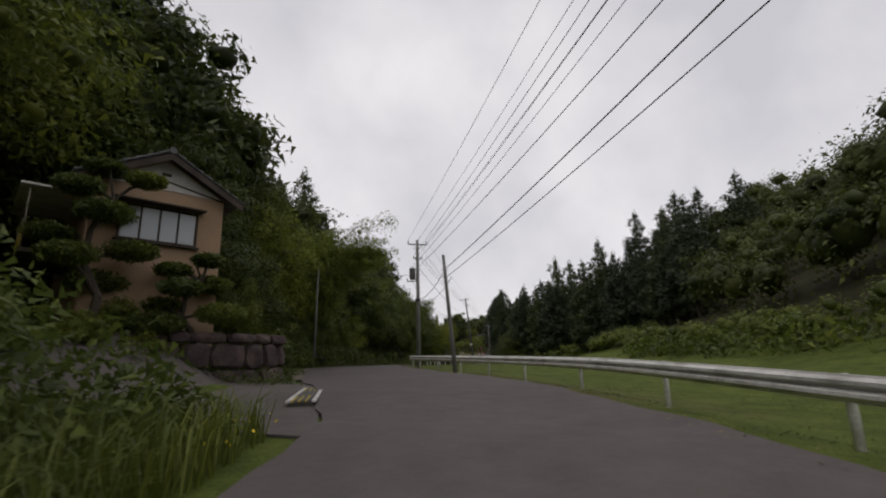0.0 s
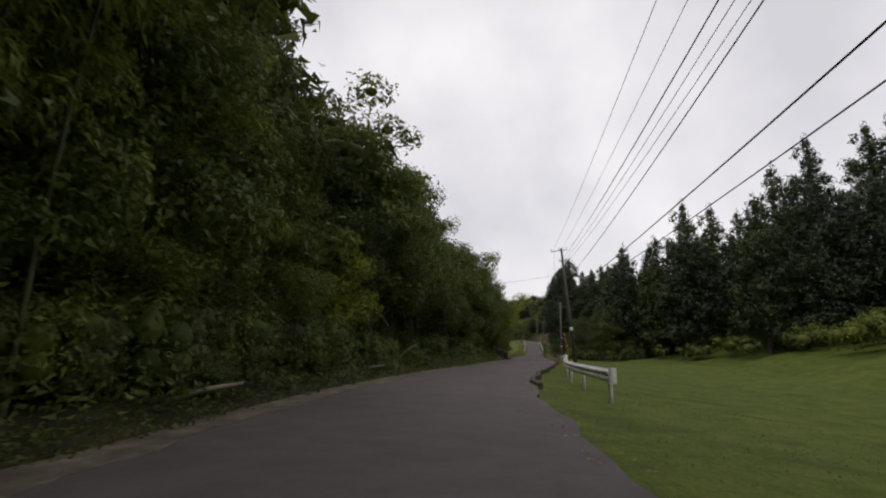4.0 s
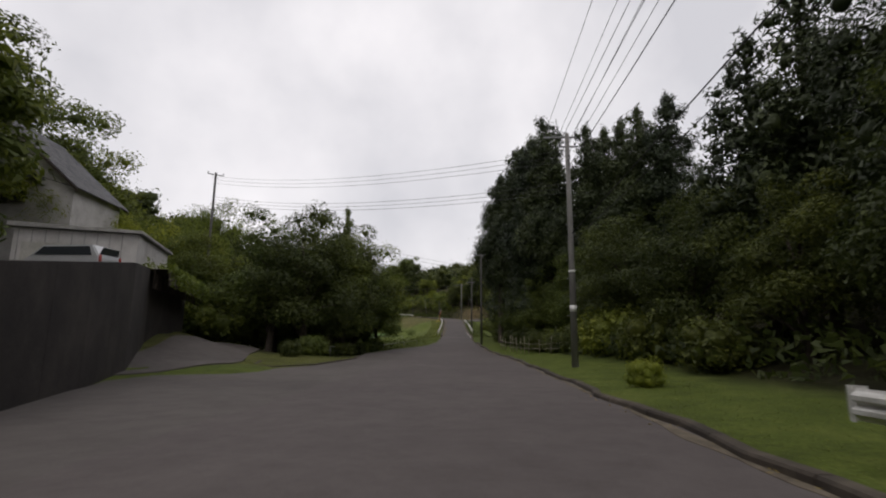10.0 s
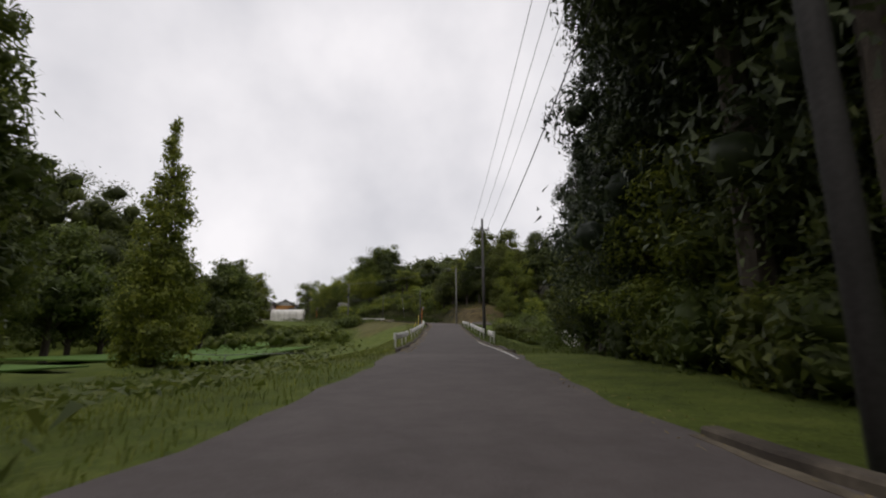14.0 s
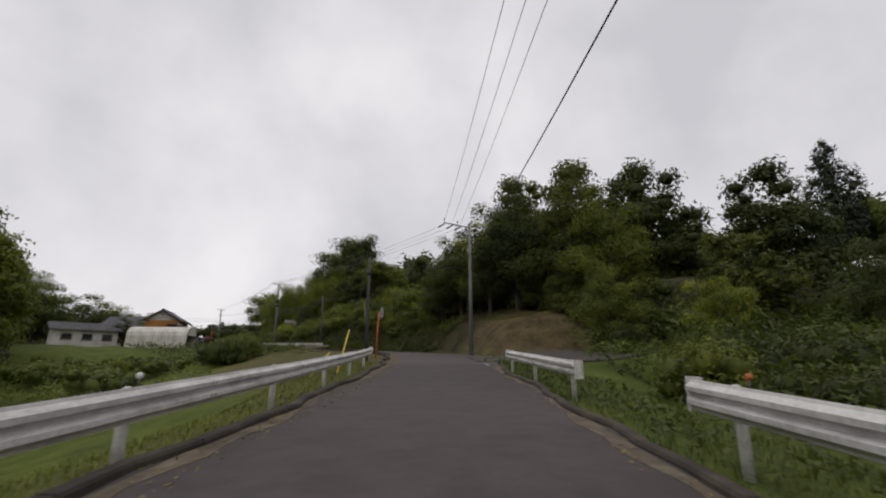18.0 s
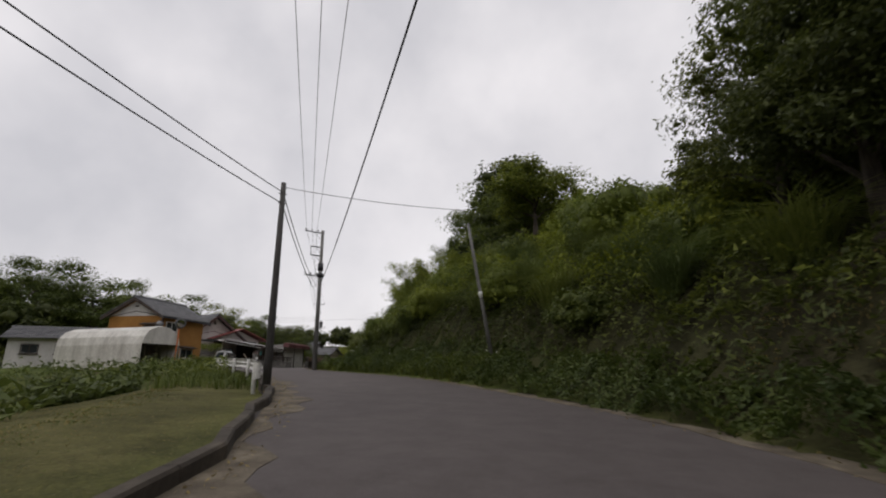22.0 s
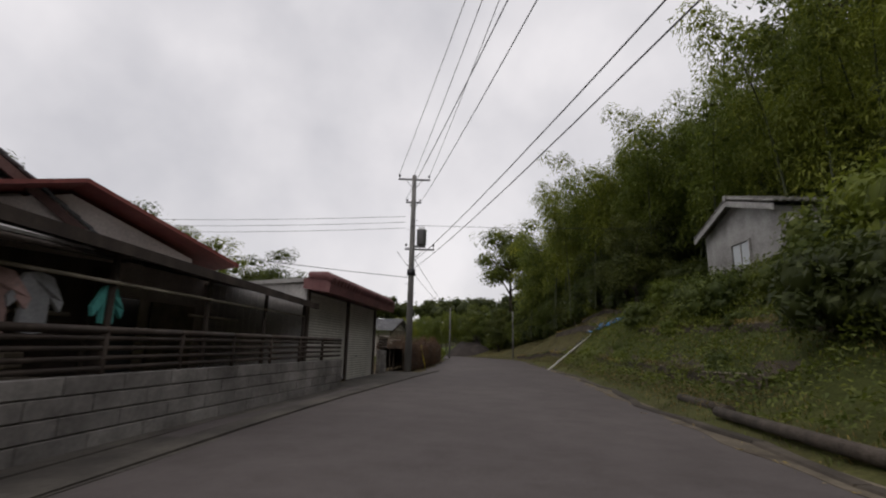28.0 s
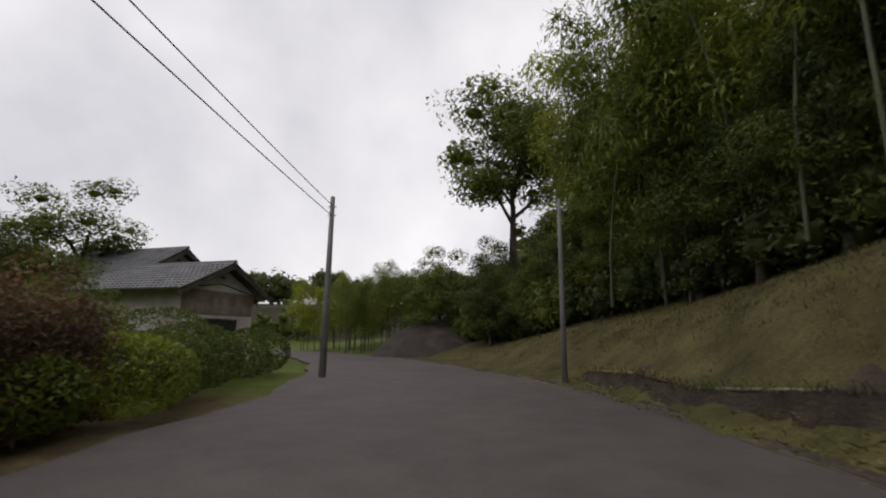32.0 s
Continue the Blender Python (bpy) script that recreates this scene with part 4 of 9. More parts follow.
line((-1.7, 35.3, 7.6), (-9.4, 34.9, 7.9), 0.15, 0.012)
line((4.5, 91.6, 9.9), (-8.0, 96.0, 9.0), 0.3, 0.010)
for dz in (0, 0.35, 0.7, -1.5, -1.8, -2.1):
    line((12.7, 138.5, 9.3 + dz * 0.8), (-15.0, 165.9, 15.6 + dz), 0.9, 0.011)
for dz in (0, 0.4):
    line((14.5, 172.5, 7.6 + dz), (-15, 165.9, 13.0 + dz), 0.7, 0.011)
pts = [Vector((14.5, 172.5, 7.4)), Vector((19.6, 210.4, 7.2)), Vector((24.2, 259.4, 11.2)), Vector((0.8, 295.7, 10.7)), Vector((-18.6, 329.3, 11.0)), Vector((-16.0, 372.0, 11.0))]
for a, b in zip(pts, pts[1:4]):
    line(a, b, 0.8, 0.020, label="thick twisted service cable between poles")
line((16.55, 249.1, land_at(251.2, -3.2).z + 5.6), (24.0, 259.3, 10.2), 0.1, 0.016, label="black cable crossing the road")
for dz in (0.0, 0.35):
    line((16.55, 249.1, land_at(251.2, -3.2).z + 5.3 + dz), (10.05, 277.5, land_at(282.8, -2.55).z + 5.5 + dz), 0.5, 0.016, label="black communication cable between slim poles")
    line((10.05, 277.5, land_at(282.8, -2.55).z + 5.5 + dz), (0.7, 295.7, 10.2 + dz), 0.4, 0.016, label="black communication cable between slim poles")
    line((0.8, 295.6, 10.2 + dz), (-18.7, 329.3, 10.0 + dz), 0.7, 0.013, label="thick black communication cable between poles")
    line((-19.5 + dz, 329.2 + 2.4 * dz, 10.9 + dz * 0.4), (-27.3, 362.3, 10.4 + dz), 0.3, 0.016, label="black communication cable along the hedge")
line((10.0, 277.5, 10.2), (15.0, 280.6, 10.0), 0.1, 0.010)
for k in (-0.38, 0.38):
    line((0.75 - 0.5, 295.8 - 0.7, 11.6), (-18.75 + k, 329.3 + k * 0.4, 13.5), 0.6, 0.012)
for k, dz in ((0, 12.7), (0.1, 12.4), (0.2, 12.1)):
    line((-18.75 - 0.4, 329.3, dz), (-60, 318.0 + 4 * k, dz + 1.5), 0.8, 0.010)
line((-18.6, 329.3, 12.2), (12, 346, 15.0), 0.4, 0.010)
line((-18.9, 329.2, 9.6), (-50, 305.0, 14.0), 0.8, 0.014)

# ---- pavements beside the lane ----
M_RAMP = asphalt_material("ramp_asphalt", (0.034, 0.031, 0.03), (0.06, 0.055, 0.052))
M_DRIVE = two_scale("dusty_concrete", (0.07, 0.058, 0.046), (0.125, 0.108, 0.088), (0.19, 0.17, 0.145), big=0.5, fine=14, rough=0.95, bump=0.4)
def flat_patch(name, corners, material, label, category, lift=0.015, kind="structure", n=6, drape=False):
    """A four-cornered sheet of pavement laid on the land; corners are (x, y, z)."""
    a, b, c, d = [Vector(p) for p in corners]
    verts, faces = [], []
    for i in range(n + 1):
        for j in range(n + 1):
            u, v = i / n, j / n
            p = a.lerp(b, u).lerp(d.lerp(c, u), v) + Vector((0, 0, lift))
            if drape:
                p.z = float(land(np.array([p.x]), np.array([p.y]))[0]) + lift
            verts.append(p)
    for i in range(n):
        for j in range(n):
            q = i * (n + 1) + j
            faces.append((q, q + n + 1, q + n + 2, q + 1))
    ob = new(name, quick_mesh(name, verts, faces, material))
    mod = ob.modifiers.new("thick", "SOLIDIFY")
    mod.thickness, mod.offset = 0.10, -1
    return tagged(ob, label, category, kind=kind)


JL = lambda s: float(np.interp(s, [108, 112, 117, 123.5, 130, 135, 139, 142, 149, 158, 165, 171, 176], [-3.3, -4.2, -4.6, -6.9, -9.4, -12.0, -8.0, -6.8, -6.5, -7.6, -6.3, -3.2, -2.4]))
ribbon("junction_pavement", 108.5, 175.5, JL, lambda s: edge(s, -1) + 0.35, 0.012, M_ASPHALT_OLD, "patched old asphalt where the side lane joins", "road", 1.0, 0.1)
flat_patch("side_lane", [at(130, -11.2, 0), at(139.5, -10.2, 0), (-7.6, 163.0, -0.2), (-11.2, 161.0, -0.2)], M_ASPHALT_OLD, "narrow asphalt side lane between wall and grass island", "road", 0.05, n=20, drape=True)
flat_patch("driveway", [at(7.3, -1.3, 0), at(18.6, -2.4, 0), (-6.4, 17.4, 0.5), (-12.5, 10.0, 0.5)], M_ASPHALT_OLD, "old asphalt driveway apron below the stone wall", "driveway", 0.05, n=18, drape=True)
flat_patch("asphalt_patch", [at(105.5, -1.0, 0.03), at(105.5, 2.6, 0.03), at(115.8, 3.0, 0.03), at(115.8, -0.55, 0.03)], M_ASPHALT_NEW, "darker square of newer asphalt", "road patch", 0.006)
flat_patch("asphalt_patch", [at(96.0, -2.6, 0.03), at(96.3, 2.0, 0.03), at(98.2, 2.0, 0.03), at(98.0, -2.6, 0.03)], M_ASPHALT_NEW, "dark strip of newer asphalt across the lane", "road patch", 0.005)
flat_patch("side_road", [at(249.5, 2.4, 0), at(257.5, 3.4, 0), at(256.5, 13.5, 0), at(252.0, 13.5, 0)], M_ASPHALT_OLD, "asphalt side road climbing past the knoll", "road", 0.02, n=18, drape=True)
flat_patch("side_road", [at(252.0, 13.4, 0), at(256.5, 13.4, 0), at(249, 32, 0), at(245, 32, 0)], M_ASPHALT_OLD, "asphalt side road running behind the shrubs", "road", 0.04, n=18, drape=True)
flat_patch("concrete_drive", [at(307.5, 3.4, 0), at(323.5, 3.5, 0.0), at(327, 10.5, 2.5), at(312.0, 13.5, 2.3)], M_DRIVE, "stained brownish concrete drive sloping up from the lane", "driveway", 0.05)
flat_patch("carport_floor", [at(318.9, -4.1, 0), at(322.8, -4.0, 0), at(323.2, -10.5, 0.05), at(318.9, -10.5, 0.05)], M_CONCRETE, "dusty concrete carport floor", "driveway", 0.035)
flat_patch("garage_apron", [at(322.8, -4.3, 0), at(322.8, -3.3, 0), at(342.0, -2.9, 0), at(342.0, -4.8, 0)], M_CONCRETE_DARK, "mossy concrete apron along the wall and garage", "pavement", 0.05)
ribbon("gutter", 323, 344, lambda s: -3.65 + 0.04 * (s - 323), lambda s: -3.3 + 0.04 * (s - 323), 0.06, M_CONCRETE_DARK, "concrete gutter strip", "gutter", 1.0, 0.06)


flat_patch("ramp_apron", [at(102.5, -3.0, 0), at(115.4, -3.2, 0), (-1.4, 116.4, 0), (-4.6, 108.4, 0)], M_RAMP, "stained dark pavement at the foot of the ramp", "driveway", 0.05, n=16, drape=True)


def dirt_strip(s0, s1, side, out, inn, label, material=None):
    """Silt and litter washed along the road's edge, ragged on the inner side."""
    rag = lambda s: inn * (0.6 + 0.4 * math.sin(s * 0.7) * math.sin(s * 0.23 + 1) + 0.18 * math.sin(s * 3.1))
    a, b = (lambda s: edge(s, side) + side * out), (lambda s: edge(s, side) - side * rag(s))
    ribbon("dirt_verge", s0, s1, a if side < 0 else b, b if side < 0 else a, 0.036, material or M_DIRT, label, "verge", 0.5, 0.03)


M_DIRT = two_scale("silt_and_litter", (0.06, 0.047, 0.033), (0.125, 0.102, 0.072), (0.22, 0.185, 0.135), big=2.2, fine=26, rough=0.95, bump=0.7, dist=0.02)
dirt_strip(249, 300, -1, 0.0, 1.05, "gravelly silt along the kerbed mound")
dirt_strip(192, 249, -1, 0.0, 0.4, "brown silt along the kerb")
dirt_strip(20.5, 108, -1, 0.5, 0.4, "leaf litter along the foot of the wooded bank")
dirt_strip(119, 176, 1, 0.0, 0.25, "pale grit along the kerb")
dirt_strip(190, 246, 1, 0.0, 0.3, "pale grit along the kerb")
dirt_strip(258, 306, 1, 0.3, 0.3, "fallen litter along the foot of the bank")
dirt_strip(323, 392, 1, 0.2, 0.3, "silt along the broken gutter edge")


def edge_line(s0, s1, o, w=0.1):
    ob = ribbon("edge_line", s0, s1, lambda s: (o(s) if callable(o) else o) - w / 2, lambda s: (o(s) if callable(o) else o) + w / 2, 0.037, M_LINE, "worn white painted edge line", "road marking", 0.5, 0.004)
    return ob


edge_line(106.0, 121.0, lambda s: edge(s, 1) - 0.1, 0.15)
edge_line(186, 204, lambda s: edge(s, 1) - 0.28)
edge_line(219.5, 220.6, lambda s: edge(s, -1) + 0.35)
edge_line(246.2, 247.4, lambda s: 2.5)

# ---- smaller street things ----
grate = thing("drain_grating", pose(*at(13.4, -2.35, 0.045), 0, 0, bearing(13.4) + 3), "long steel drain grating with white and yellow painted bars", "drain grating")
for i, (y0, y1, mat) in enumerate(((-2.6, -1.0, M_YELLOW), (-0.98, 0.9, M_IRON), (0.92, 2.6, M_YELLOW))):
    for k in range(9):
        part("grate_bar", box(-0.2 + k * 0.047, -0.18 + k * 0.047, y0, y1, -0.03, 0.012), M_IRON if k % 3 else mat, grate)
for x in (-0.27, 0.27):
    part("frame_bar", box(x - 0.045, x + 0.045, -2.65, 2.65, -0.03, 0.016, 0.004), M_LINE, grate, "white painted frame")
hole = thing("manhole_cover", pose(*at(112.3, 1.3, 0.042), 0, 0, 20), "round cast iron manhole cover set in asphalt", "manhole cover")
part("rim", tube([(0, 0, -0.03), (0, 0, 0.006)], 0.36, 28), M_CONCRETE, hole)
part("lid", tube([(0, 0, -0.02), (0, 0, 0.012)], 0.30, 28), M_IRON, hole)
for k in range(6):
    part("rib", box(-0.24 + k * 0.09, -0.21 + k * 0.09, -0.16, 0.16, 0.01, 0.018), M_CONCRETE, hole)

cone = thing("traffic_cone", pose(*at(114.6, -3.75, 0.02)), "faded red traffic cone standing in an old tyre", "traffic cone")
part("body", tube([(0, 0, 0.05), (0, 0, 0.1), (0, 0, 0.68), (0, 0, 0.72)], [0.17, 0.145, 0.035, 0.02], 16), M_CONE, cone)
part("base", box(-0.19, 0.19, -0.19, 0.19, 0.0, 0.05, 0.01), M_CONE, cone)
ring = thing("old_tyre", pose(*at(114.6, -3.75, 0.12)), "worn black tyre lying on the pavement", "tyre")
bm = bmesh.new()
rings = []
for i in range(20):
    a = i * math.tau / 20
    rings.append([bm.verts.new(((0.25 + 0.09 * math.cos(b)) * math.cos(a), (0.25 + 0.09 * math.cos(b)) * math.sin(a), 0.1 * math.sin(b))) for b in [k * math.tau / 8 for k in range(8)]])
for i in range(20):
    for k in range(8):
        bm.faces.new((rings[i][k], rings[(i + 1) % 20][k], rings[(i + 1) % 20][(k + 1) % 8], rings[i][(k + 1) % 8]))
part("tread", bm, M_RUBBER, ring)


def road_mirror(x, y, z, height, face_deg, label, lean=0.0, size=0.42, hooded=True):
    root = thing("road_mirror", pose(x, y, z), label, "road mirror", "road mirrors")
    part("post", tube([(0, 0, -0.4), (lean * 0.4, 0, height * 0.5), (lean, 0, height)], 0.045, 10), M_ORANGE, root)
    c, s = math.cos(radians(face_deg)), math.sin(radians(face_deg))
    m = pose(lean + 0.16 * c, 0.16 * s, height - 0.12, 0, 98, face_deg) @ pose(0, 0, 0, 0, 0, 0)
    bm = tube([(0, 0, -0.07), (0, 0, -0.05), (0, 0, 0.0), (0, 0, 0.015)], [size * 0.55, size, size, size * 0.94], 28)
    bm.transform(m)
    part("back", bm, M_STEEL, root)
    bm = bmesh.new()
    bmesh.ops.create_uvsphere(bm, u_segments=28, v_segments=24, radius=size * 2.6)
    bmesh.ops.delete(bm, geom=[v for v in bm.verts if v.co.z < size * 2.6 * 0.927], context="VERTS")
    bm.transform(m @ Matrix.Translation((0, 0, -size * 2.6 * 0.93 + 0.02)))
    for f in bm.faces:
        f.smooth = True
    part("mirror_face", bm, M_MIRROR, root, "convex mirror")
    part("bracket", tube([(lean, 0, height - 0.12), (lean + 0.13 * c, 0.13 * s, height - 0.12)], 0.03, 8), M_STEEL, root)
    if hooded:
        verts, faces = [], []
        for k in range(9):
            a = radians(20 + 140 * k / 8)
            for d in (0.0, 0.16):
                v = m @ Vector((-math.sin(a) * size * 1.02, math.cos(a) * size * 1.02, d))
                verts.append(v)
        for k in range(8):
            faces.append((2 * k, 2 * k + 1, 2 * k + 3, 2 * k + 2))
        ob = mesh_part("hood", quick_mesh("hood", verts, faces, M_RED), root)
        mod = ob.modifiers.new("thick", "SOLIDIFY")
        mod.thickness = 0.008
    return root


gm = land_at(114.4, 5.0).z
mir = road_mirror(8.75, 112.6, gm, 3.8, 192, "convex road mirror with red hood on an orange post", -0.2, 0.44)
sign = thing("road_sign", pose(8.95, 112.75, gm), "red sign board with white characters seen at an angle", "road sign")
part("post", tube([(0, 0, -0.3), (0, 0, 2.6)], 0.035, 10), M_STEEL, sign)
bm = tube([(0, 0, 0), (0, 0, 0.02)], 0.34, 28)
bm.transform(pose(-0.06, -0.06, 2.2, 0, 90, 185))
part("board", bm, M_RED, sign)
for k, (u, v, w, h) in enumerate(((-0.16, 0.06, 0.1, 0.025), (-0.16, -0.04, 0.1, 0.025), (-0.03, 0.04, 0.03, 0.2), (0.02, 0.06, 0.1, 0.025), (0.05, -0.04, 0.03, 0.14), (0.17, 0.0, 0.03, 0.2), (0.15, 0.07, 0.1, 0.025))):
    bm = box(-h / 2, h / 2, -w / 2, w / 2, 0.0, 0.006)
    bm.transform(pose(-0.06, -0.06, 2.2, 0, 90, 185) @ Matrix.Translation((-v, u, 0.022)))
    part("stroke", bm, M_WHITE, sign)
road_mirror(17.0, 252.0, land_at(254.3, -3.0).z, 2.9, 12, "convex road mirror on a leaning orange post", 0.12, 0.4, False)
road_mirror(-6.7, 291.2, 4.85, 3.1, -30, "convex road mirror on an orange post by the greenhouse", 0.05, 0.34, False)


def leaning_sleeve(p, q, r=0.032):
    ob = part("guy_wire_sleeve", tube([p, Vector(p).lerp(Vector(q), 0.5), q], r, 8), M_YELLOW)
    return tagged(ob, "yellow plastic sleeve on a slanting guy wire", "guy wire sleeve")


a = land_at(243.2, -3.9)
leaning_sleeve(a, a + Vector((0.15, 3.0, 1.9)))
line(a + Vector((0.15, 3.0, 1.9)), (16.55, 249.1, a.z + 6.0), 0.0, 0.008)
b_ = land_at(242.2, -4.7)
leaning_sleeve(b_, b_ + Vector((0.5, 1.1, 0.9)), 0.03)
c_ = at(347.6, -3.75, 0)
leaning_sleeve(c_, c_ + Vector((-0.45, 0.35, 1.3)), 0.02)

# ---- walls of the first garden ----


def stone_wall(path, base, top, label, size=0.62, thick=0.45):
    """Rough boulders set in courses along a line of (x, y); z from base to top."""
    root = thing("stone_wall", Matrix.Identity(4), label, "retaining wall", kind="structure")
    length = [0.0]
    P = [Vector((x, y, 0)) for x, y in path]
    for u, v in zip(P, P[1:]):
        length.append(length[-1] + (v - u).length)

    def on(d):
        for i in range(len(P) - 1):
            if d <= length[i + 1] or i == len(P) - 2:
                f = (d - length[i]) / (length[i + 1] - length[i])
                t = (P[i + 1] - P[i]).normalized()
                return P[i].lerp(P[i + 1], f), Vector((t.y, -t.x, 0))
    rnd = random.Random(4)
    z, course = base, 0
    while z < top - 0.1:
        h = min(size * rnd.uniform(0.75, 1.05), top - z)
        d = -rnd.uniform(0, 0.3)
        while d < length[-1]:
            w = size * rnd.uniform(0.7, 1.5)
            bm = bmesh.new()
            bmesh.ops.create_icosphere(bm, subdivisions=2, radius=0.5)
            p, n = on(max(0.01, min(d + w / 2, length[-1])))
            t = Vector((-n.y, n.x, 0))
            for v in bm.verts:
                c = v.co
                c = Vector([math.copysign(abs(k * 2) ** 0.55, k) * 0.5 for k in c])
                c += Vector((noise.noise(v.co * 2 + p), noise.noise(v.co * 2 + p * 1.7), noise.noise(v.co * 2.3 - p))) * 0.14
                v.co = p + t * (c.x * w * 0.97) + n * (c.y * thick * 0.9 + 0.04 * rnd.random()) + Vector((0, 0, z + h / 2 + c.z * h * 0.97))
            part("stone", bm, M_STONE, root)
            d += w
        z += h * 0.98
        course += 1
    return root


wall_path = [(-13.5, 13.0), (-9.8, 13.9), (-7.9, 14.9), (-6.9, 16.4), (-6.3, 18.0), (-7.2, 20.2), (-8.3, 22.2)]
stone_wall(wall_path, 0.4, 2.3, "retaining wall of rough purple-brown boulders", 0.86)

# ---- houses ----


def tiled_slope(parent, name, x0, x1, eave, ridge, material, pitch=0.28, course=0.34, thick=0.07, tiles=False, label=""):
    """One roof slope in local (along, across, height): from (eave y, z) up to (ridge y, z), spanning x0..x1."""
    (ye, ze), (yr, zr) = eave, ridge
    run = math.hypot(yr - ye, zr - ze)
    cols, rows = max(2, int((x1 - x0) / pitch)), max(2, int(run / course))
    px = (x1 - x0) / cols
    ny_, nz_ = -(zr - ze) / run, (yr - ye) / run
    if nz_ < 0:
        ny_, nz_ = -ny_, -nz_
    verts, faces = [], []
    wave = [(0.0, 0.0), (0.25, 0.045), (0.5, 0.055), (0.75, 0.02)]
    if tiles:
        part(name, _slab(x0, x1, ye, ze, yr, zr, ny_, nz_, thick), material, parent)
        vs, fs = [], []
        for i, (fx, hz) in enumerate(wave + [(1.0, 0.0)]):
            for j, (fy, up) in enumerate(((0.0, 0.035), (1.06, 0.0))):
                vs.append((fx * px, fy, hz + up))
            vs.append((fx * px, 0.0, hz - 0.02 + 0.01))
        for i in range(4):
            q = i * 3
            fs.append((q, q + 3, q + 4, q + 1))
            fs.append((q + 2, q + 5, q + 3, q))
        me = quick_mesh("tile", vs, fs, material)
        ey, ez = (yr - ye) / run, (zr - ze) / run
        count = 0
        for r in range(rows):
            for c in range(cols):
                f = r / rows
                m = Matrix(((1, 0, 0, x0 + c * px), (0, ey * run / rows, ny_, ye + (yr - ye) * f + ny_ * 0.01), (0, ez * run / rows, nz_, ze + (zr - ze) * f + nz_ * 0.01), (0, 0, 0, 1)))
                if count < 300:
                    ob = new("tile", me)
                    ob.parent = parent
                    ob.matrix_local = m
                count += 1
        return
    for r in range(rows):
        for e in (0.0, 1.0):
            f = (r + e) / rows
            y, z = ye + (yr - ye) * f, ze + (zr - ze) * f
            lift = 0.035 * (1 - e)
            for c in range(cols):
                for fx, hz in wave:
                    verts.append((x0 + (c + fx) * px, y + ny_ * (hz + lift), z + nz_ * (hz + lift)))
            verts.append((x1, y + ny_ * lift, z + nz_ * lift))
    n = cols * 4 + 1
    for r in range(rows * 2 - 1):
        for c in range(n - 1):
            q = r * n + c
            faces.append((q, q + 1, q + n + 1, q + n))
    ob = mesh_part(name, quick_mesh(name, verts, faces, material), parent, label)
    mod = ob.modifiers.new("thick", "SOLIDIFY")
    mod.thickness = thick
    return ob


def _slab(x0, x1, ye, ze, yr, zr, ny_, nz_, thick):
    bm = bmesh.new()
    lo = [(ye, ze), (yr, zr)]
    v = []
    for x in (x0, x1):
        for y, z in lo:
            v.append(bm.verts.new((x, y, z)))
            v.append(bm.verts.new((x, y - ny_ * thick, z - nz_ * thick)))
    for f in ((0, 2, 6, 4), (1, 5, 7, 3), (0, 1, 3, 2), (4, 6, 7, 5), (0, 4, 5, 1), (2, 3, 7, 6)):
        bm.faces.new([v[i] for i in f])
    bmesh.ops.recalc_face_normals(bm, faces=bm.faces[:])
    return bm


def window(parent, m, w, h, panes=2, frame=None, glass=None, sill=True, hood=None, label=""):
    """A sliding window on the wall plane x-z of m, facing -y."""
    fr = frame or M_STEEL
    bm = bmesh.new()
    for x0, x1, z0, z1 in ((0, w, 0, 0.06), (0, w, h - 0.06, h), (0, 0.06, 0.06, h - 0.06), (w - 0.06, w, 0.06, h - 0.06)):
        add_box(bm, x0, x1, -0.06, 0.06, z0, z1)
    bm.transform(m)
    ob = part("window", bm, fr, parent, label)
    for k in range(panes):
        a, b = 0.06 + (w - 0.12) * k / panes, 0.06 + (w - 0.12) * (k + 1) / panes
        bm = box(a + 0.03, b - 0.03, -0.012, 0.0, 0.09, h - 0.09)
        bm.transform(m)
        part("pane", bm, glass or M_GLASS, ob)
        if k:
            bm = box(a - 0.03, a + 0.03, -0.035, 0.02, 0.06, h - 0.06)
            bm.transform(m)
            part("mullion", bm, fr, ob)
    if sill:
        bm = box(-0.08, w + 0.08, -0.14, 0.0, -0.06, 0.0)
        bm.transform(m)
        part("sill", bm, fr, ob)
    if hood:
        bm = prism([(0, h + 0.04), (0, h + 0.22), (-0.45, h + 0.08), (-0.45, h + 0.04)], -0.15, w + 0.15)
        bm.transform(m @ Matrix(((0, 1, 0, 0), (1, 0, 0, 0), (0, 0, 1, 0), (0, 0, 0, 1))))
        part("hood", bm, hood, ob)
    return ob


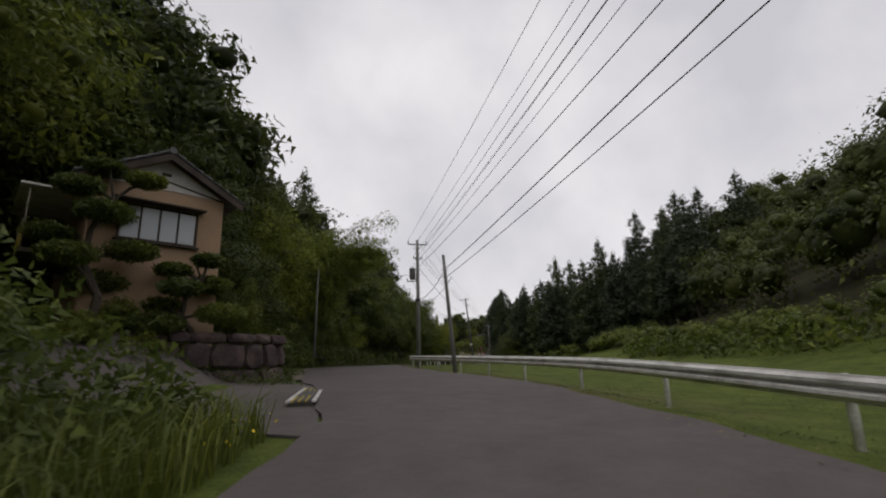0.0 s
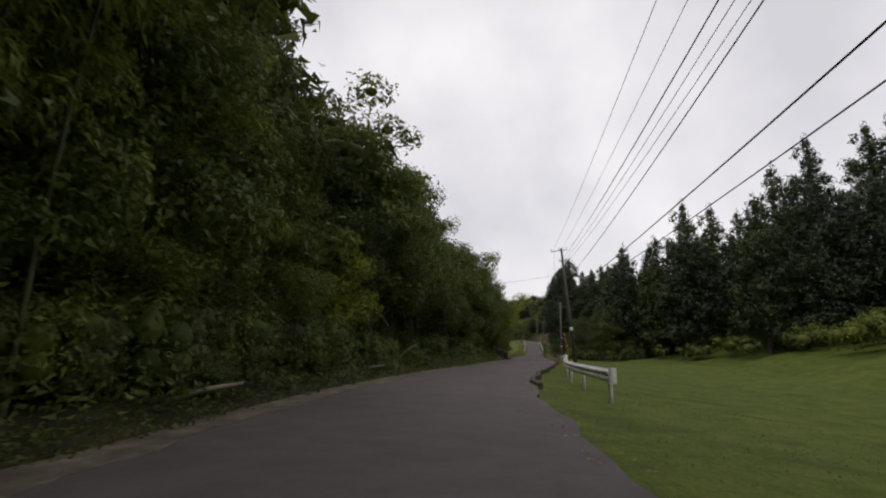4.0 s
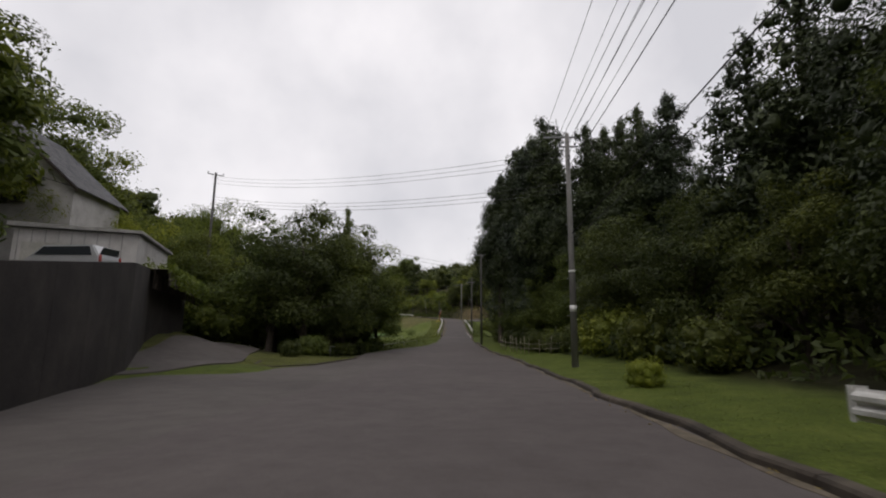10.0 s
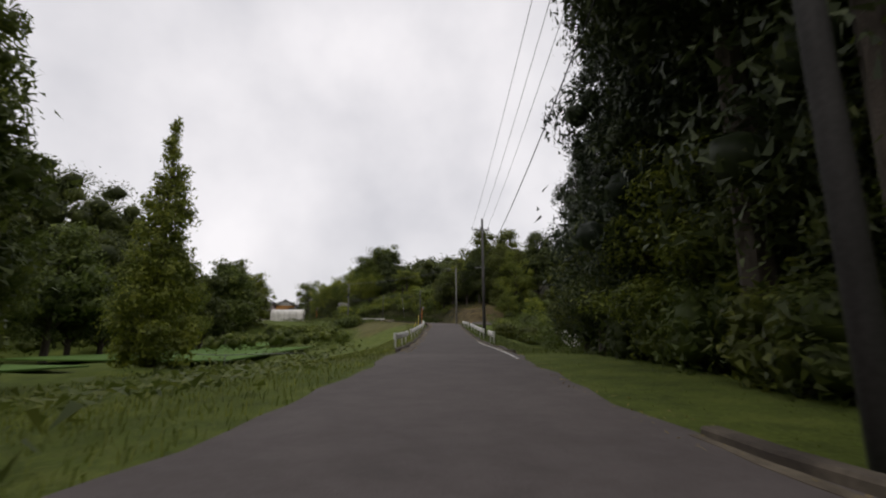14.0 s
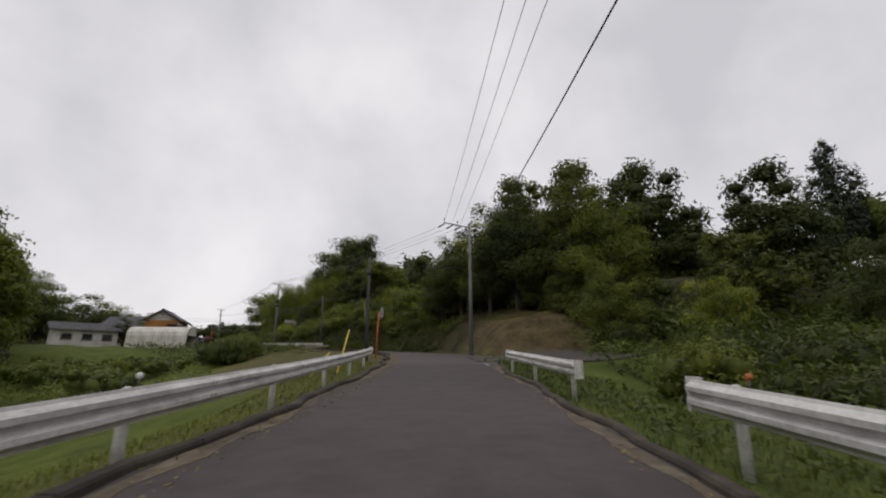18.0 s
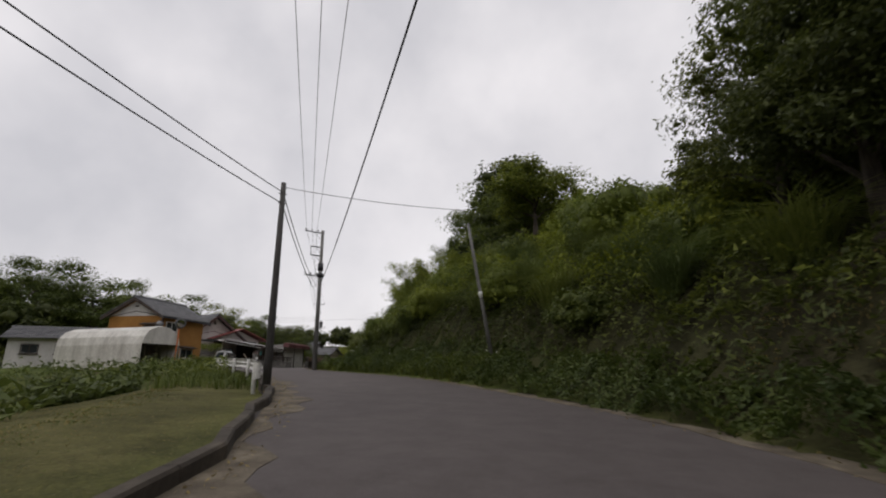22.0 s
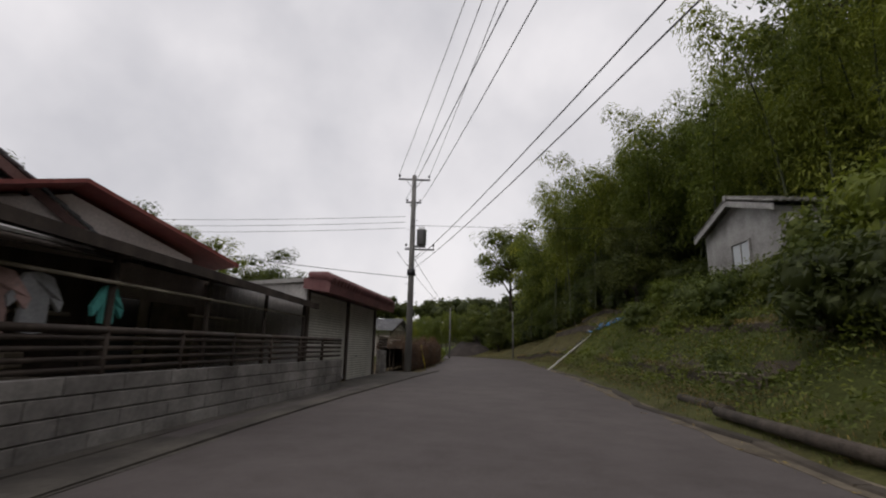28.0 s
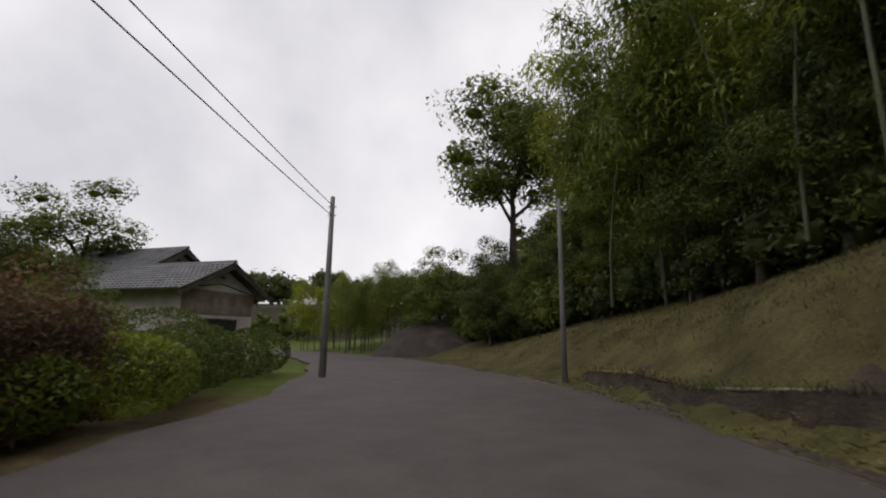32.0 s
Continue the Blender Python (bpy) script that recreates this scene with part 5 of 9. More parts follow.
def gabled_house(name, m, w, d, eave, ridge, wall, roof, label, base=-0.3, over=0.55, front=0.5, gable=None, trim=None, tiles=False, ridge_h=0.22, ends=True):
    """Gable wall on local y = 0 from x = 0 to w; the ridge runs back along +y to d."""
    root = thing(name, m, label, "house", "houses")
    bm = prism([(0, base), (w, base), (w, eave), (w / 2, ridge), (0, eave)], 0, d)
    part("wall", bm, wall, root)
    sl = (ridge - eave) / (w / 2)
    turn = Matrix(((0, 1, 0, 0), (1, 0, 0, 0), (0, 0, 1, 0), (0, 0, 0, 1)))
    for sgn, nm in ((-1, "roof_left"), (1, "roof_right")):
        holder = new(nm)
        holder.parent = root
        holder.matrix_local = Matrix(((0, sgn, 0, w / 2), (1, 0, 0, 0), (0, 0, 1, 0), (0, 0, 0, 1)))
        half = w / 2 + over
        tiled_slope(holder, "roof_tiles" if not tiles else "roof_deck", -front, d + front, (half, ridge - sl * half + 0.14), (0.0, ridge + 0.14), roof, tiles=tiles and sgn > 0)
        bm = bmesh.new()
        for y0 in (-front, d + front - 0.05):
            add_box(bm, y0, y0 + 0.05, 0, 0.1, 0, 0.1)
        bm.free()
    bm = bmesh.new()
    add_tube(bm, [(w / 2, -front - 0.05, ridge + 0.2), (w / 2, d + front + 0.05, ridge + 0.2)], 0.13, 8)
    part("ridge_tiles", bm, roof, root)
    for y0 in (-front - 0.02, d + front - 0.06):
        for sgn in (-1, 1):
            half = w / 2 + over
            bm = prism([(w / 2, ridge + 0.1), (w / 2, ridge - 0.14), (w / 2 + sgn * half, ridge - sl * half - 0.12), (w / 2 + sgn * half, ridge - sl * half + 0.1)], y0, y0 + 0.06)
            part("bargeboard", bm, trim or M_WOOD_DARK, root)
    if gable:
        bm = prism([(0.08, eave - 0.02), (w - 0.08, eave - 0.02), (w / 2, ridge - 0.1)], -0.03, 0.0)
        part("gable_panel", bm, gable, root)
        for sgn in (-1, 1):
            bm = tube([(w / 2, -0.035, eave + 0.28 * (ridge - eave)), (w / 2 + sgn * w * 0.49, -0.035, eave - 0.05)], 0.03, 5)
            part("gable_trim", bm, trim or M_WOOD_DARK, root)
        part("gable_vent", box(w / 2 - 0.16, w / 2 + 0.16, -0.06, -0.02, ridge - 0.62, ridge - 0.5, 0.02), M_WOOD_DARK, root)
    return root


def facing(x, y, z, deg):
    return pose(x, y, z, 0, 0, deg)


# tan house over the stone wall: the gable wall runs from (-10.8, 14.1) at 45 degrees
ha = gabled_house("tan_house", facing(-11.1, 14.0, 2.1, 45), 4.0, 8.0, 5.2, 6.3, M_TAN, M_TILE, "tan plastered house with white gable above a stone wall", gable=M_PLASTER)
window(ha, pose(0.75, -0.02, 3.25), 2.4, 1.25, 4, M_WOOD_DARK, M_PAPER, True, M_WOOD_DARK, "wide timber-framed window with frosted panes")
bal = part("balcony_floor", box(-1.5, -0.02, 0.6, 4.5, 2.6, 2.75, 0.02), M_WOOD_DARK, ha)
for k in range(7):
    part("baluster", tube([(-1.45, 0.65 + k * 0.6, 2.7), (-1.45, 0.65 + k * 0.6, 4.6 if k % 3 == 0 else 3.6)], 0.025, 5), M_YELLOW if k % 3 else M_WOOD, bal)
for z in (3.0, 3.3, 3.6, 4.1):
    part("balcony_rail", tube([(-1.45, 0.6, z), (-1.45, 4.5, z)], 0.02, 5), M_BAMBOO_GREY, bal)
part("balcony_roof", box(-1.7, -0.02, 0.5, 4.6, 4.7, 4.76), M_PVC, bal)
part("downpipe", tube([(-0.05, -0.06, 5.1), (-0.02, -0.06, 0.2)], 0.035, 7), M_TAN, ha)

# ramp, its walls, the shed, the white house and the car
RAMP_R = [(0.0, 115.6, -0.3), (-2.1, 124.5, -0.55), (-5.3, 134.5, -0.9), (-8.2, 141.5, -1.0), (-10.9, 152.0, -1.0)]
RAMP_TOP = [0.75, 1.85, 3.1, 3.65, 3.9]


def wall_run(name, pts, tops, thick, material, label, away=1):
    root = thing(name, Matrix.Identity(4), label, "retaining wall", kind="structure")
    for i in range(len(pts) - 1):
        (x0, y0, z0), (x1, y1, z1) = pts[i], pts[i + 1]
        d = Vector((x1 - x0, y1 - y0, 0)).normalized()
        n = Vector((-d.y, d.x, 0)) * thick * away
        n_seg = max(1, int(math.hypot(x1 - x0, y1 - y0) / 2.4))
        for k in range(n_seg):
            f, g = k / n_seg, (k + 1) / n_seg
            a, b = Vector((x0, y0, 0)).lerp(Vector((x1, y1, 0)), f) + d * 0.006, Vector((x0, y0, 0)).lerp(Vector((x1, y1, 0)), g) - d * 0.006
            za, zb = z0 + (z1 - z0) * f - 0.4, z0 + (z1 - z0) * g - 0.4
            ta, tb = tops[i] + (tops[i + 1] - tops[i]) * f, tops[i] + (tops[i + 1] - tops[i]) * g
            vs = [a + Vector((0, 0, za)), b + Vector((0, 0, zb)), b + Vector((0, 0, tb)), a + Vector((0, 0, ta))]
            vs += [v + n for v in vs]
            me = quick_mesh("panel", vs, [(0, 1, 2, 3), (7, 6, 5, 4), (3, 2, 6, 7), (0, 3, 7, 4), (1, 5, 6, 2)], material)
            mesh_part("panel", me, root)
    return root


# Very dark brown concrete in three close tones.
M_RAMP_WALL = two_scale("dark_brown_concrete", (0.014, 0.011, 0.010), (0.028, 0.023, 0.020), (0.05, 0.042, 0.036), big=0.7, fine=12, rough=0.92, bump=0.5, dist=0.02)
wall_run("ramp_wall", RAMP_R, RAMP_TOP, 0.25, M_RAMP_WALL, "very dark brown concrete wall carrying the ramp drive")
BROWN = [(-2.3, 108.8, 0.0), (-3.9, 113.7, 0.2), (-6.8, 124.0, 1.2), (-10.2, 134.7, 2.3)]
wall_run("bank_wall", BROWN, [2.0, 2.7, 3.4, 3.9], 0.3, M_WALL_BROWN, "stained brown concrete retaining wall with hedge above")
ramp_l = [(-3.2, 112.0, -0.3), (-6.9, 124.0, 1.15), (-10.3, 134.7, 2.35), (-18.0, 142.5, 3.25), (-20, 154, 3.35)]
ramp_r = [(-0.25, 115.2, -0.45), (-2.3, 124.6, 1.1), (-5.5, 134.6, 2.3), (-8.4, 141.6, 3.2), (-11.1, 152.1, 3.3)]
verts, faces = [], []
for l_, r_ in zip(ramp_l, ramp_r):
    for f in (0, 0.33, 0.67, 1):
        verts.append(Vector(l_).lerp(Vector(r_), f))
for i in range(len(ramp_l) - 1):
    for k in range(3):
        q = i * 4 + k
        faces.append((q, q + 1, q + 5, q + 4))
ob = new("ramp_drive", quick_mesh("ramp_drive", verts, faces, M_RAMP))
mod = ob.modifiers.new("thick", "SOLIDIFY")
mod.thickness, mod.offset = 0.25, -1
tagged(ob, "sloping asphalt drive rising beside the dark wall", "driveway", kind="structure")
shed = thing("shed", facing(-16.4, 143.4, 3.25, 14), "low white corrugated shed at the top of the ramp", "shed")
bm = box(0, 5.8, 0, 8.2, -0.4, 2.75)
part("wall", bm, M_PLASTER, shed)
part("roof", prism([(-0.25, 2.8), (6.05, 2.8), (6.05, 2.95), (-0.25, 3.05)], -0.3, 8.5), M_TIN, shed)
for k in range(9):
    part("batten", box(0.2 + k * 0.6, 0.24 + k * 0.6, -0.025, 0.0, 0.0, 2.7), M_TIN, shed)
part("shutter", box(0.4, 2.6, -0.03, 0.0, 0.0, 2.0), M_SHUTTER, shed)
hb = gabled_house("white_house", facing(-33.5, 155.2, 7.0, 3), 11.6, 7.0, 4.9, 10.3, M_PLASTER, M_TILE, "old white plastered house with dark tiled roof on the bank", gable=M_PLASTER, base=-4.0)
window(hb, pose(6.4, -0.02, 3.4), 1.8, 1.2, 2, M_WOOD_DARK, None, True, M_TILE)
part("porch_roof", prism([(5.6, 5.2), (9.4, 5.2), (9.4, 5.35), (5.6, 5.35)], -1.0, 0.0), M_TILE, hb)


def wheel(parent, x, y, z, r=0.29, w=0.16):
    """A wheel whose axle lies along x."""
    bm = tube([(x - w / 2, y, z), (x - w / 2, y, z), (x + w / 2, y, z), (x + w / 2, y, z)], [r * 0.88, r, r, r * 0.88], 20)
    t = part("tyre", bm, M_RUBBER, parent)
    part("rim", tube([(x - w / 2 - 0.006, y, z), (x + w / 2 + 0.006, y, z)], r * 0.6, 16), M_STEEL, t, "pressed steel rim")
    part("hub", tube([(x - w / 2 - 0.02, y, z), (x + w / 2 + 0.02, y, z)], r * 0.2, 10), M_DARK_METAL, t)


car = thing("car", facing(-12.2, 141.75, 3.2, 84), "silver hatchback parked at the top of the ramp", "car")
bm = prism([(-0.2 + -1.75, 0.35), (1.85, 0.35), (1.9, 0.75), (1.55, 0.98), (0.95, 1.5), (-1.55, 1.55), (-1.9, 1.0), (-1.95, 0.5)], -0.78, 0.78)
bmesh.ops.bevel(bm, geom=bm.edges[:], offset=0.06, segments=2, affect="EDGES")
bm.transform(pose(0, 0, 0, 0, 0, 90))
part("body", bm, M_CAR_SILVER, car)
for sgn in (-1, 1):
    bm = prism([(-1.55, 1.02), (1.3, 1.02), (0.88, 1.42), (-1.4, 1.46)], -0.01, 0.01)
    bm.transform(pose(sgn * 0.79, 0, 0, 0, 0, 90))
    part("side_window", bm, M_GLASS, car)
    for y in (-1.15, 1.2):
        wheel(car, sgn * 0.72, y, 0.29)
    part("tail_light", box(sgn * 0.7 - 0.06, sgn * 0.7 + 0.06, -1.97, -1.9, 0.7, 1.05, 0.01), M_RED, car)
bm = prism([(-0.66, 0.0), (0.66, 0.0), (0.58, 0.4), (-0.58, 0.4)], -0.01, 0.01)
bm.transform(pose(0, -1.83, 1.05, 18, 0, 0))
part("rear_window", bm, M_GLASS, car)
part("number_plate", box(-0.2, 0.2, -1.99, -1.95, 0.62, 0.76), M_WHITE, car)

# grass island kerb and rails
island = thing("island_kerb", Matrix.Identity(4), "weathered kerb round the mown grass island", "kerb", kind="structure")
isl = [at(158, -18, 0), at(146, -11.5, 0), at(140.3, -9.6, 0), at(139.3, -8.2, 0), at(141.5, -6.9, 0), at(148.5, -6.35, 0), at(153, -6.9, 0)]
for a, b in zip(isl, isl[1:]):
    n = max(1, int((b - a).length / 1.5))
    for k in range(n):
        p, q = a.lerp(b, k / n), a.lerp(b, (k + 1) / n - 0.008)
        d = (q - p).normalized()
        s_ = Vector((-d.y, d.x, 0)) * 0.14
        vs = [p, q, q + s_, p + s_]
        vs = [v + Vector((0, 0, -0.12)) for v in vs] + [v + Vector((0, 0, 0.07)) for v in vs]
        mesh_part("kerb_stone", quick_mesh("kerb_stone", vs, [(0, 1, 5, 4), (1, 2, 6, 5), (2, 3, 7, 6), (3, 0, 4, 7), (4, 5, 6, 7)], M_KERB), island)


def pipe_rail(points, heights, posts, r, label, material, name="pipe_fence"):
    root = thing(name, Matrix.Identity(4), label, "fence")
    for h in heights:
        part("rail", tube([p + Vector((0, 0, h)) for p in points], r, 6), material, root)
    for p, h in posts:
        part("post", tube([p - Vector((0, 0, 0.3)), p + Vector((0, 0, h))], r * 1.15, 6), material, root)
    return root


pts_ = [land_at(150, -10.5), land_at(154, -9.5), land_at(158.5, -9.3)]
pipe_rail(pts_, (0.75, 0.45), [(p, 0.8) for p in pts_], 0.025, "low pale pipe rail along the edge of the trees", M_STEEL)
pts_ = [land_at(164.5, -9.0), land_at(168, -7.6), land_at(171.5, -5.8), land_at(174.0, -4.6)]
pipe_rail(pts_, (0.55,), [(p, 0.6) for p in pts_], 0.022, "low pale pipe rail along the field edge", M_STEEL)
pts_ = [land_at(204, -22), land_at(203, -15), land_at(202.5, -9.5)]
pipe_rail(pts_, (0.75,), [(p, 0.8) for p in pts_], 0.03, "rusty pipe rail across the paddy edge", M_STEEL)

# bamboo fence by the cedars
bf = thing("bamboo_fence", Matrix.Identity(4), "rickety grey bamboo fence below the cedars", "fence")
FO = lambda s: float(np.interp(s, [136, 144, 153, 156, 163, 167, 172], [9.5, 9.4, 8.4, 6.2, 5.4, 4.7, 4.6]))
rnd = random.Random(3)
q = 136.0
prev_p = None
while q < 167.4:
    p = land_at(q, FO(q))
    h = rnd.uniform(1.0, 1.75)
    part("bamboo_post", tube([p - Vector((0, 0, 0.2)), p + Vector((rnd.uniform(-0.08, 0.08), rnd.uniform(-0.08, 0.08), h))], [0.024, 0.018], 6), M_BAMBOO_GREY, bf)
    if prev_p is not None:
        for hh in (0.45, 0.82):
            part("bamboo_rail", tube([prev_p + Vector((0, 0, hh)), p + Vector((0, 0, hh + rnd.uniform(-0.08, 0.08)))], 0.02, 5), M_BAMBOO_GREY, bf)
    prev_p = p
    q += rnd.uniform(0.9, 1.7)

# ---- greenhouse, ochre house ----
gh = thing("greenhouse", facing(-10.1, 291.55, 4.95, 89) @ Matrix.Diagonal((0.9, 1.0, 0.98, 1)), "tunnel greenhouse covered with dirty white vinyl, open at one end", "greenhouse")
arc = [(-1.75, 0.0), (-1.75, 1.7), (-1.6, 2.25), (-1.2, 2.7), (-0.6, 2.95), (0, 3.02), (0.6, 2.95), (1.2, 2.7), (1.6, 2.25), (1.75, 1.7), (1.75, 0.0)]
verts, faces, n_ = [], [], 33
for i in range(n_):
    y = i * 8.0 / (n_ - 1)
    for x, z in arc:
        k = 1 + 0.012 * (i % 2)
        verts.append((x * k + 1.9, y, z * k))
for i in range(n_ - 1):
    for k in range(len(arc) - 1):
        a = i * len(arc) + k
        faces.append((a, a + 1, a + 1 + len(arc), a + len(arc)))
faces.append(tuple(range((n_ - 1) * len(arc), n_ * len(arc))))
cover = mesh_part("cover", quick_mesh("cover", verts, faces, M_PVC), gh, "sagging translucent vinyl cover")
mod = cover.modifiers.new("thick", "SOLIDIFY")
mod.thickness = 0.01
for i in range(9):
    part("hoop", tube([(x * 0.985 + 1.9, 0.03 + i * 0.995, z * 0.985) for x, z in arc], 0.02, 6), M_STEEL, gh)
bm = bmesh.new()
v = [bm.verts.new(p) for p in ((0.15, -0.02, 1.75), (3.65, -0.02, 1.75), (3.5, -0.02, 2.25), (3.1, -0.02, 2.7), (2.5, -0.02, 2.95), (1.9, -0.02, 3.02), (1.3, -0.02, 2.95), (0.7, -0.02, 2.7), (0.3, -0.02, 2.25))]
bm.faces.new(v)
part("end_sheet", bm, M_PVC, gh)
for x in (1.0, 2.0, 2.9):
    part("end_post", tube([(x, 0.5, -0.1), (x, 0.5, 2.7)], 0.025, 6), M_WOOD, gh)
part("shelf", box(0.5, 3.3, 2.2, 3.0, 0.7, 0.76), M_WOOD_DARK, gh)
part("crate", box(0.6, 1.5, 1.0, 1.7, 0.0, 0.6, 0.02), M_WOOD_DARK, gh)

oh = gabled_house("ochre_house", facing(-17.55, 295.15, 5.0, 9.5), 4.5, 5.5, 4.12, 5.44, M_OCHRE, M_TILE, "two-storey ochre plastered house with grey tiled roof", gable=M_PLASTER, front=0.42, over=0.42, tiles=True)
RIGHT = lambda y, z: Matrix.Translation((4.5, y, z)) @ pose(0, 0, 0, 0, 0, 90)
window(oh, RIGHT(0.55, 2.75), 1.45, 0.95, 2, M_WHITE, None, True, None, "aluminium sliding window")
window(oh, pose(3.1, -0.02, 2.55), 1.1, 0.8, 2, M_WOOD_DARK, None, True, M_WOOD_DARK, "dark window under a small hood")
window(oh, RIGHT(2.7, 0.85), 1.6, 0.8, 2, M_WHITE, None, True, M_WOOD_DARK, "sliding window under a dark timber hood")
part("gutter", tube([(4.98, -0.4, 3.93), (4.98, 5.9, 3.9)], 0.05, 8), M_DARK_METAL, oh)
part("downpipe", tube([(4.56, 0.1, 3.9), (4.56, 0.1, 0.2)], 0.035, 7), M_WOOD_DARK, oh)
part("foundation", box(4.49, 4.54, -0.05, 5.55, -0.3, 0.25), M_CONCRETE, oh)
bm = bmesh.new()
bmesh.ops.create_uvsphere(bm, u_segments=16, v_segments=10, radius=0.28)
bmesh.ops.delete(bm, geom=[v for v in bm.verts if v.co.z > 0.02], context="VERTS")
bm.transform(pose(4.6, -0.3, 3.4, -60, 0, 30))
ob = part("satellite_dish", bm, M_STEEL, oh)
mod = ob.modifiers.new("thick", "SOLIDIFY")
mod.thickness = 0.01

# second house behind the carport
h2 = gabled_house("cream_house", facing(-27.0, 308.0, 5.05, 66), 7.0, 10.0, 3.6, 6.0, M_PINKISH, M_TILE, "single-storey cream house with grey tiled gable roof", gable=M_PINKISH, trim=M_TRIM, front=0.7, over=0.9)
h2.matrix_world = facing(-23.55, 309.3, 5.12, 78)
part("lower_roof", prism([(-1.2, 3.0), (7.6, 3.0), (7.6, 3.12), (-1.2, 3.12)], -2.6, -0.6), M_TILE, h2)
part("vent", tube([(3.5, -0.08, 5.2), (3.5, 0.02, 5.2)], 0.16, 12), M_WOOD_DARK, h2)
h2b = gabled_house("side_wing", facing(-27.4, 306.6, 5.05, 66), 2.8, 5.0, 3.2, 4.4, M_PINKISH, M_TILE, "small cream side wing with tiled gable", gable=M_PINKISH, trim=M_TRIM)
red = thing("red_roof_annex", facing(-22.0, 312.0, 5.05, 75), "annex with a faded red tin roof", "annex", "houses")
part("wall", prism([(0, -0.2), (5.2, -0.2), (5.2, 2.9), (2.6, 3.75), (0, 2.9)], 0, 6), M_PINKISH, red)
for sgn in (-1, 1):
    bm = prism([(2.6, 3.95), (2.6, 3.87), (2.6 + sgn * 3.4, 2.78), (2.6 + sgn * 3.4, 2.86)], -0.8, 6.6)
    part("roof", bm, M_TIN_RED, red)
red.matrix_world = facing(-22.35, 312.75, 5.05, 76) @ Matrix.Diagonal((1.15, 1.0, 1.22, 1))

# veranda along the lane
vr = thing("veranda", Matrix.Identity(4), "dark timber veranda with a long tin roof behind the block wall", "veranda")


def sheet(name, a, b, c, d, material, parent, thick=0.03, ribs=0):
    a, b, c, d = [Vector(p) for p in (a, b, c, d)]
    verts, faces, n = [], [], max(1, ribs)
    for i in range(n + 1):
        f = i / n
        lift = Vector((0, 0, 0.02 * (i % 2) if ribs else 0))
        verts += [a.lerp(b, f) + lift, d.lerp(c, f) + lift]
    for i in range(n):
        faces.append((2 * i, 2 * i + 2, 2 * i + 3, 2 * i + 1))
    ob = mesh_part(name, quick_mesh(name, verts, faces, material), parent)
    mod = ob.modifiers.new("thick", "SOLIDIFY")
    mod.thickness = thick
    return ob


sheet("roof", at(323.5, -4.6, 2.45), at(332.8, -4.6, 2.25), at(332.8, -8.2, 3.0), at(323.5, -8.2, 3.2), M_TIN, vr, 0.03, 46)
sheet("roof_edge", at(323.4, -4.55, 2.47), at(332.9, -4.55, 2.27), at(332.9, -4.55, 2.12), at(323.4, -4.55, 2.32), M_WOOD_DARK, vr, 0.04)
for q in np.arange(324.0, 333, 2.15):
    q = float(q)
    part("veranda_post", tube([at(q, -4.8, 0.0), at(q, -4.8, 2.35)], 0.055, 4), M_WOOD_DARK, vr)
    part("rafter", tube([at(q, -4.6, 2.28), at(q, -8.0, 2.95)], 0.04, 4), M_WOOD_DARK, vr)
part("rail", tube([at(323.8, -4.8, 1.95), at(332.6, -4.8, 1.9)], 0.025, 5), M_BAMBOO_GREY, vr)
sheet("back_wall", at(323.3, -8.0, 0), at(333.3, -8.0, 0), at(333.3, -8.0, 3.0), at(323.3, -8.0, 3.1), M_PINKISH, vr, 0.12)
for q0, q1, mat in ((324.0, 325.6, M_WOOD_DARK), (326.2, 328.6, M_PINKISH), (329.0, 330.4, M_GLASS), (330.8, 332.4, M_WOOD)):
    sheet("screen", at(q0, -7.85, 0.3), at(q1, -7.85, 0.3), at(q1, -7.85, 2.1), at(q0, -7.85, 2.1), mat, vr, 0.04)
for k, (q0, q1, z0) in enumerate(((324.3, 326.0, 1.5), (328.4, 330.0, 1.65))):
    part("shelf", tube([at(q0, -5.2, z0), at(q1, -5.2, z0)], 0.03, 4), M_WOOD, vr)


def garment(s, o, h, w, l, material, label):
    """A shirt on a hanger: body, sleeves and hook in one cloth."""
    m = pose(*at(s, o, h), 0, 0, bearing(s) + 90 + 12 * math.sin(s * 7))
    bm = bmesh.new()
    pr = [(-w * 0.5, -l), (-w * 0.48, -0.25), (-w * 0.8, -0.42), (-w * 0.88, -0.3), (-w * 0.5, -0.03), (-0.06, 0.0), (0.06, 0.0), (w * 0.5, -0.03), (w * 0.88, -0.3), (w * 0.8, -0.42), (w * 0.48, -0.25), (w * 0.5, -l), (0, -l * 1.03)]
    f = bm.faces.new([bm.verts.new((x, 0.03 * math.sin(x * 12), z)) for x, z in pr])
    ret = bmesh.ops.extrude_face_region(bm, geom=[f])
    for v in ret["geom"]:
        if isinstance(v, bmesh.types.BMVert):
            v.co.y += 0.05
    bmesh.ops.recalc_face_normals(bm, faces=bm.faces[:])
    bm.transform(m)
    root = part("laundry", bm, material)
    return tagged(root, label, "laundry", "washing on the line")


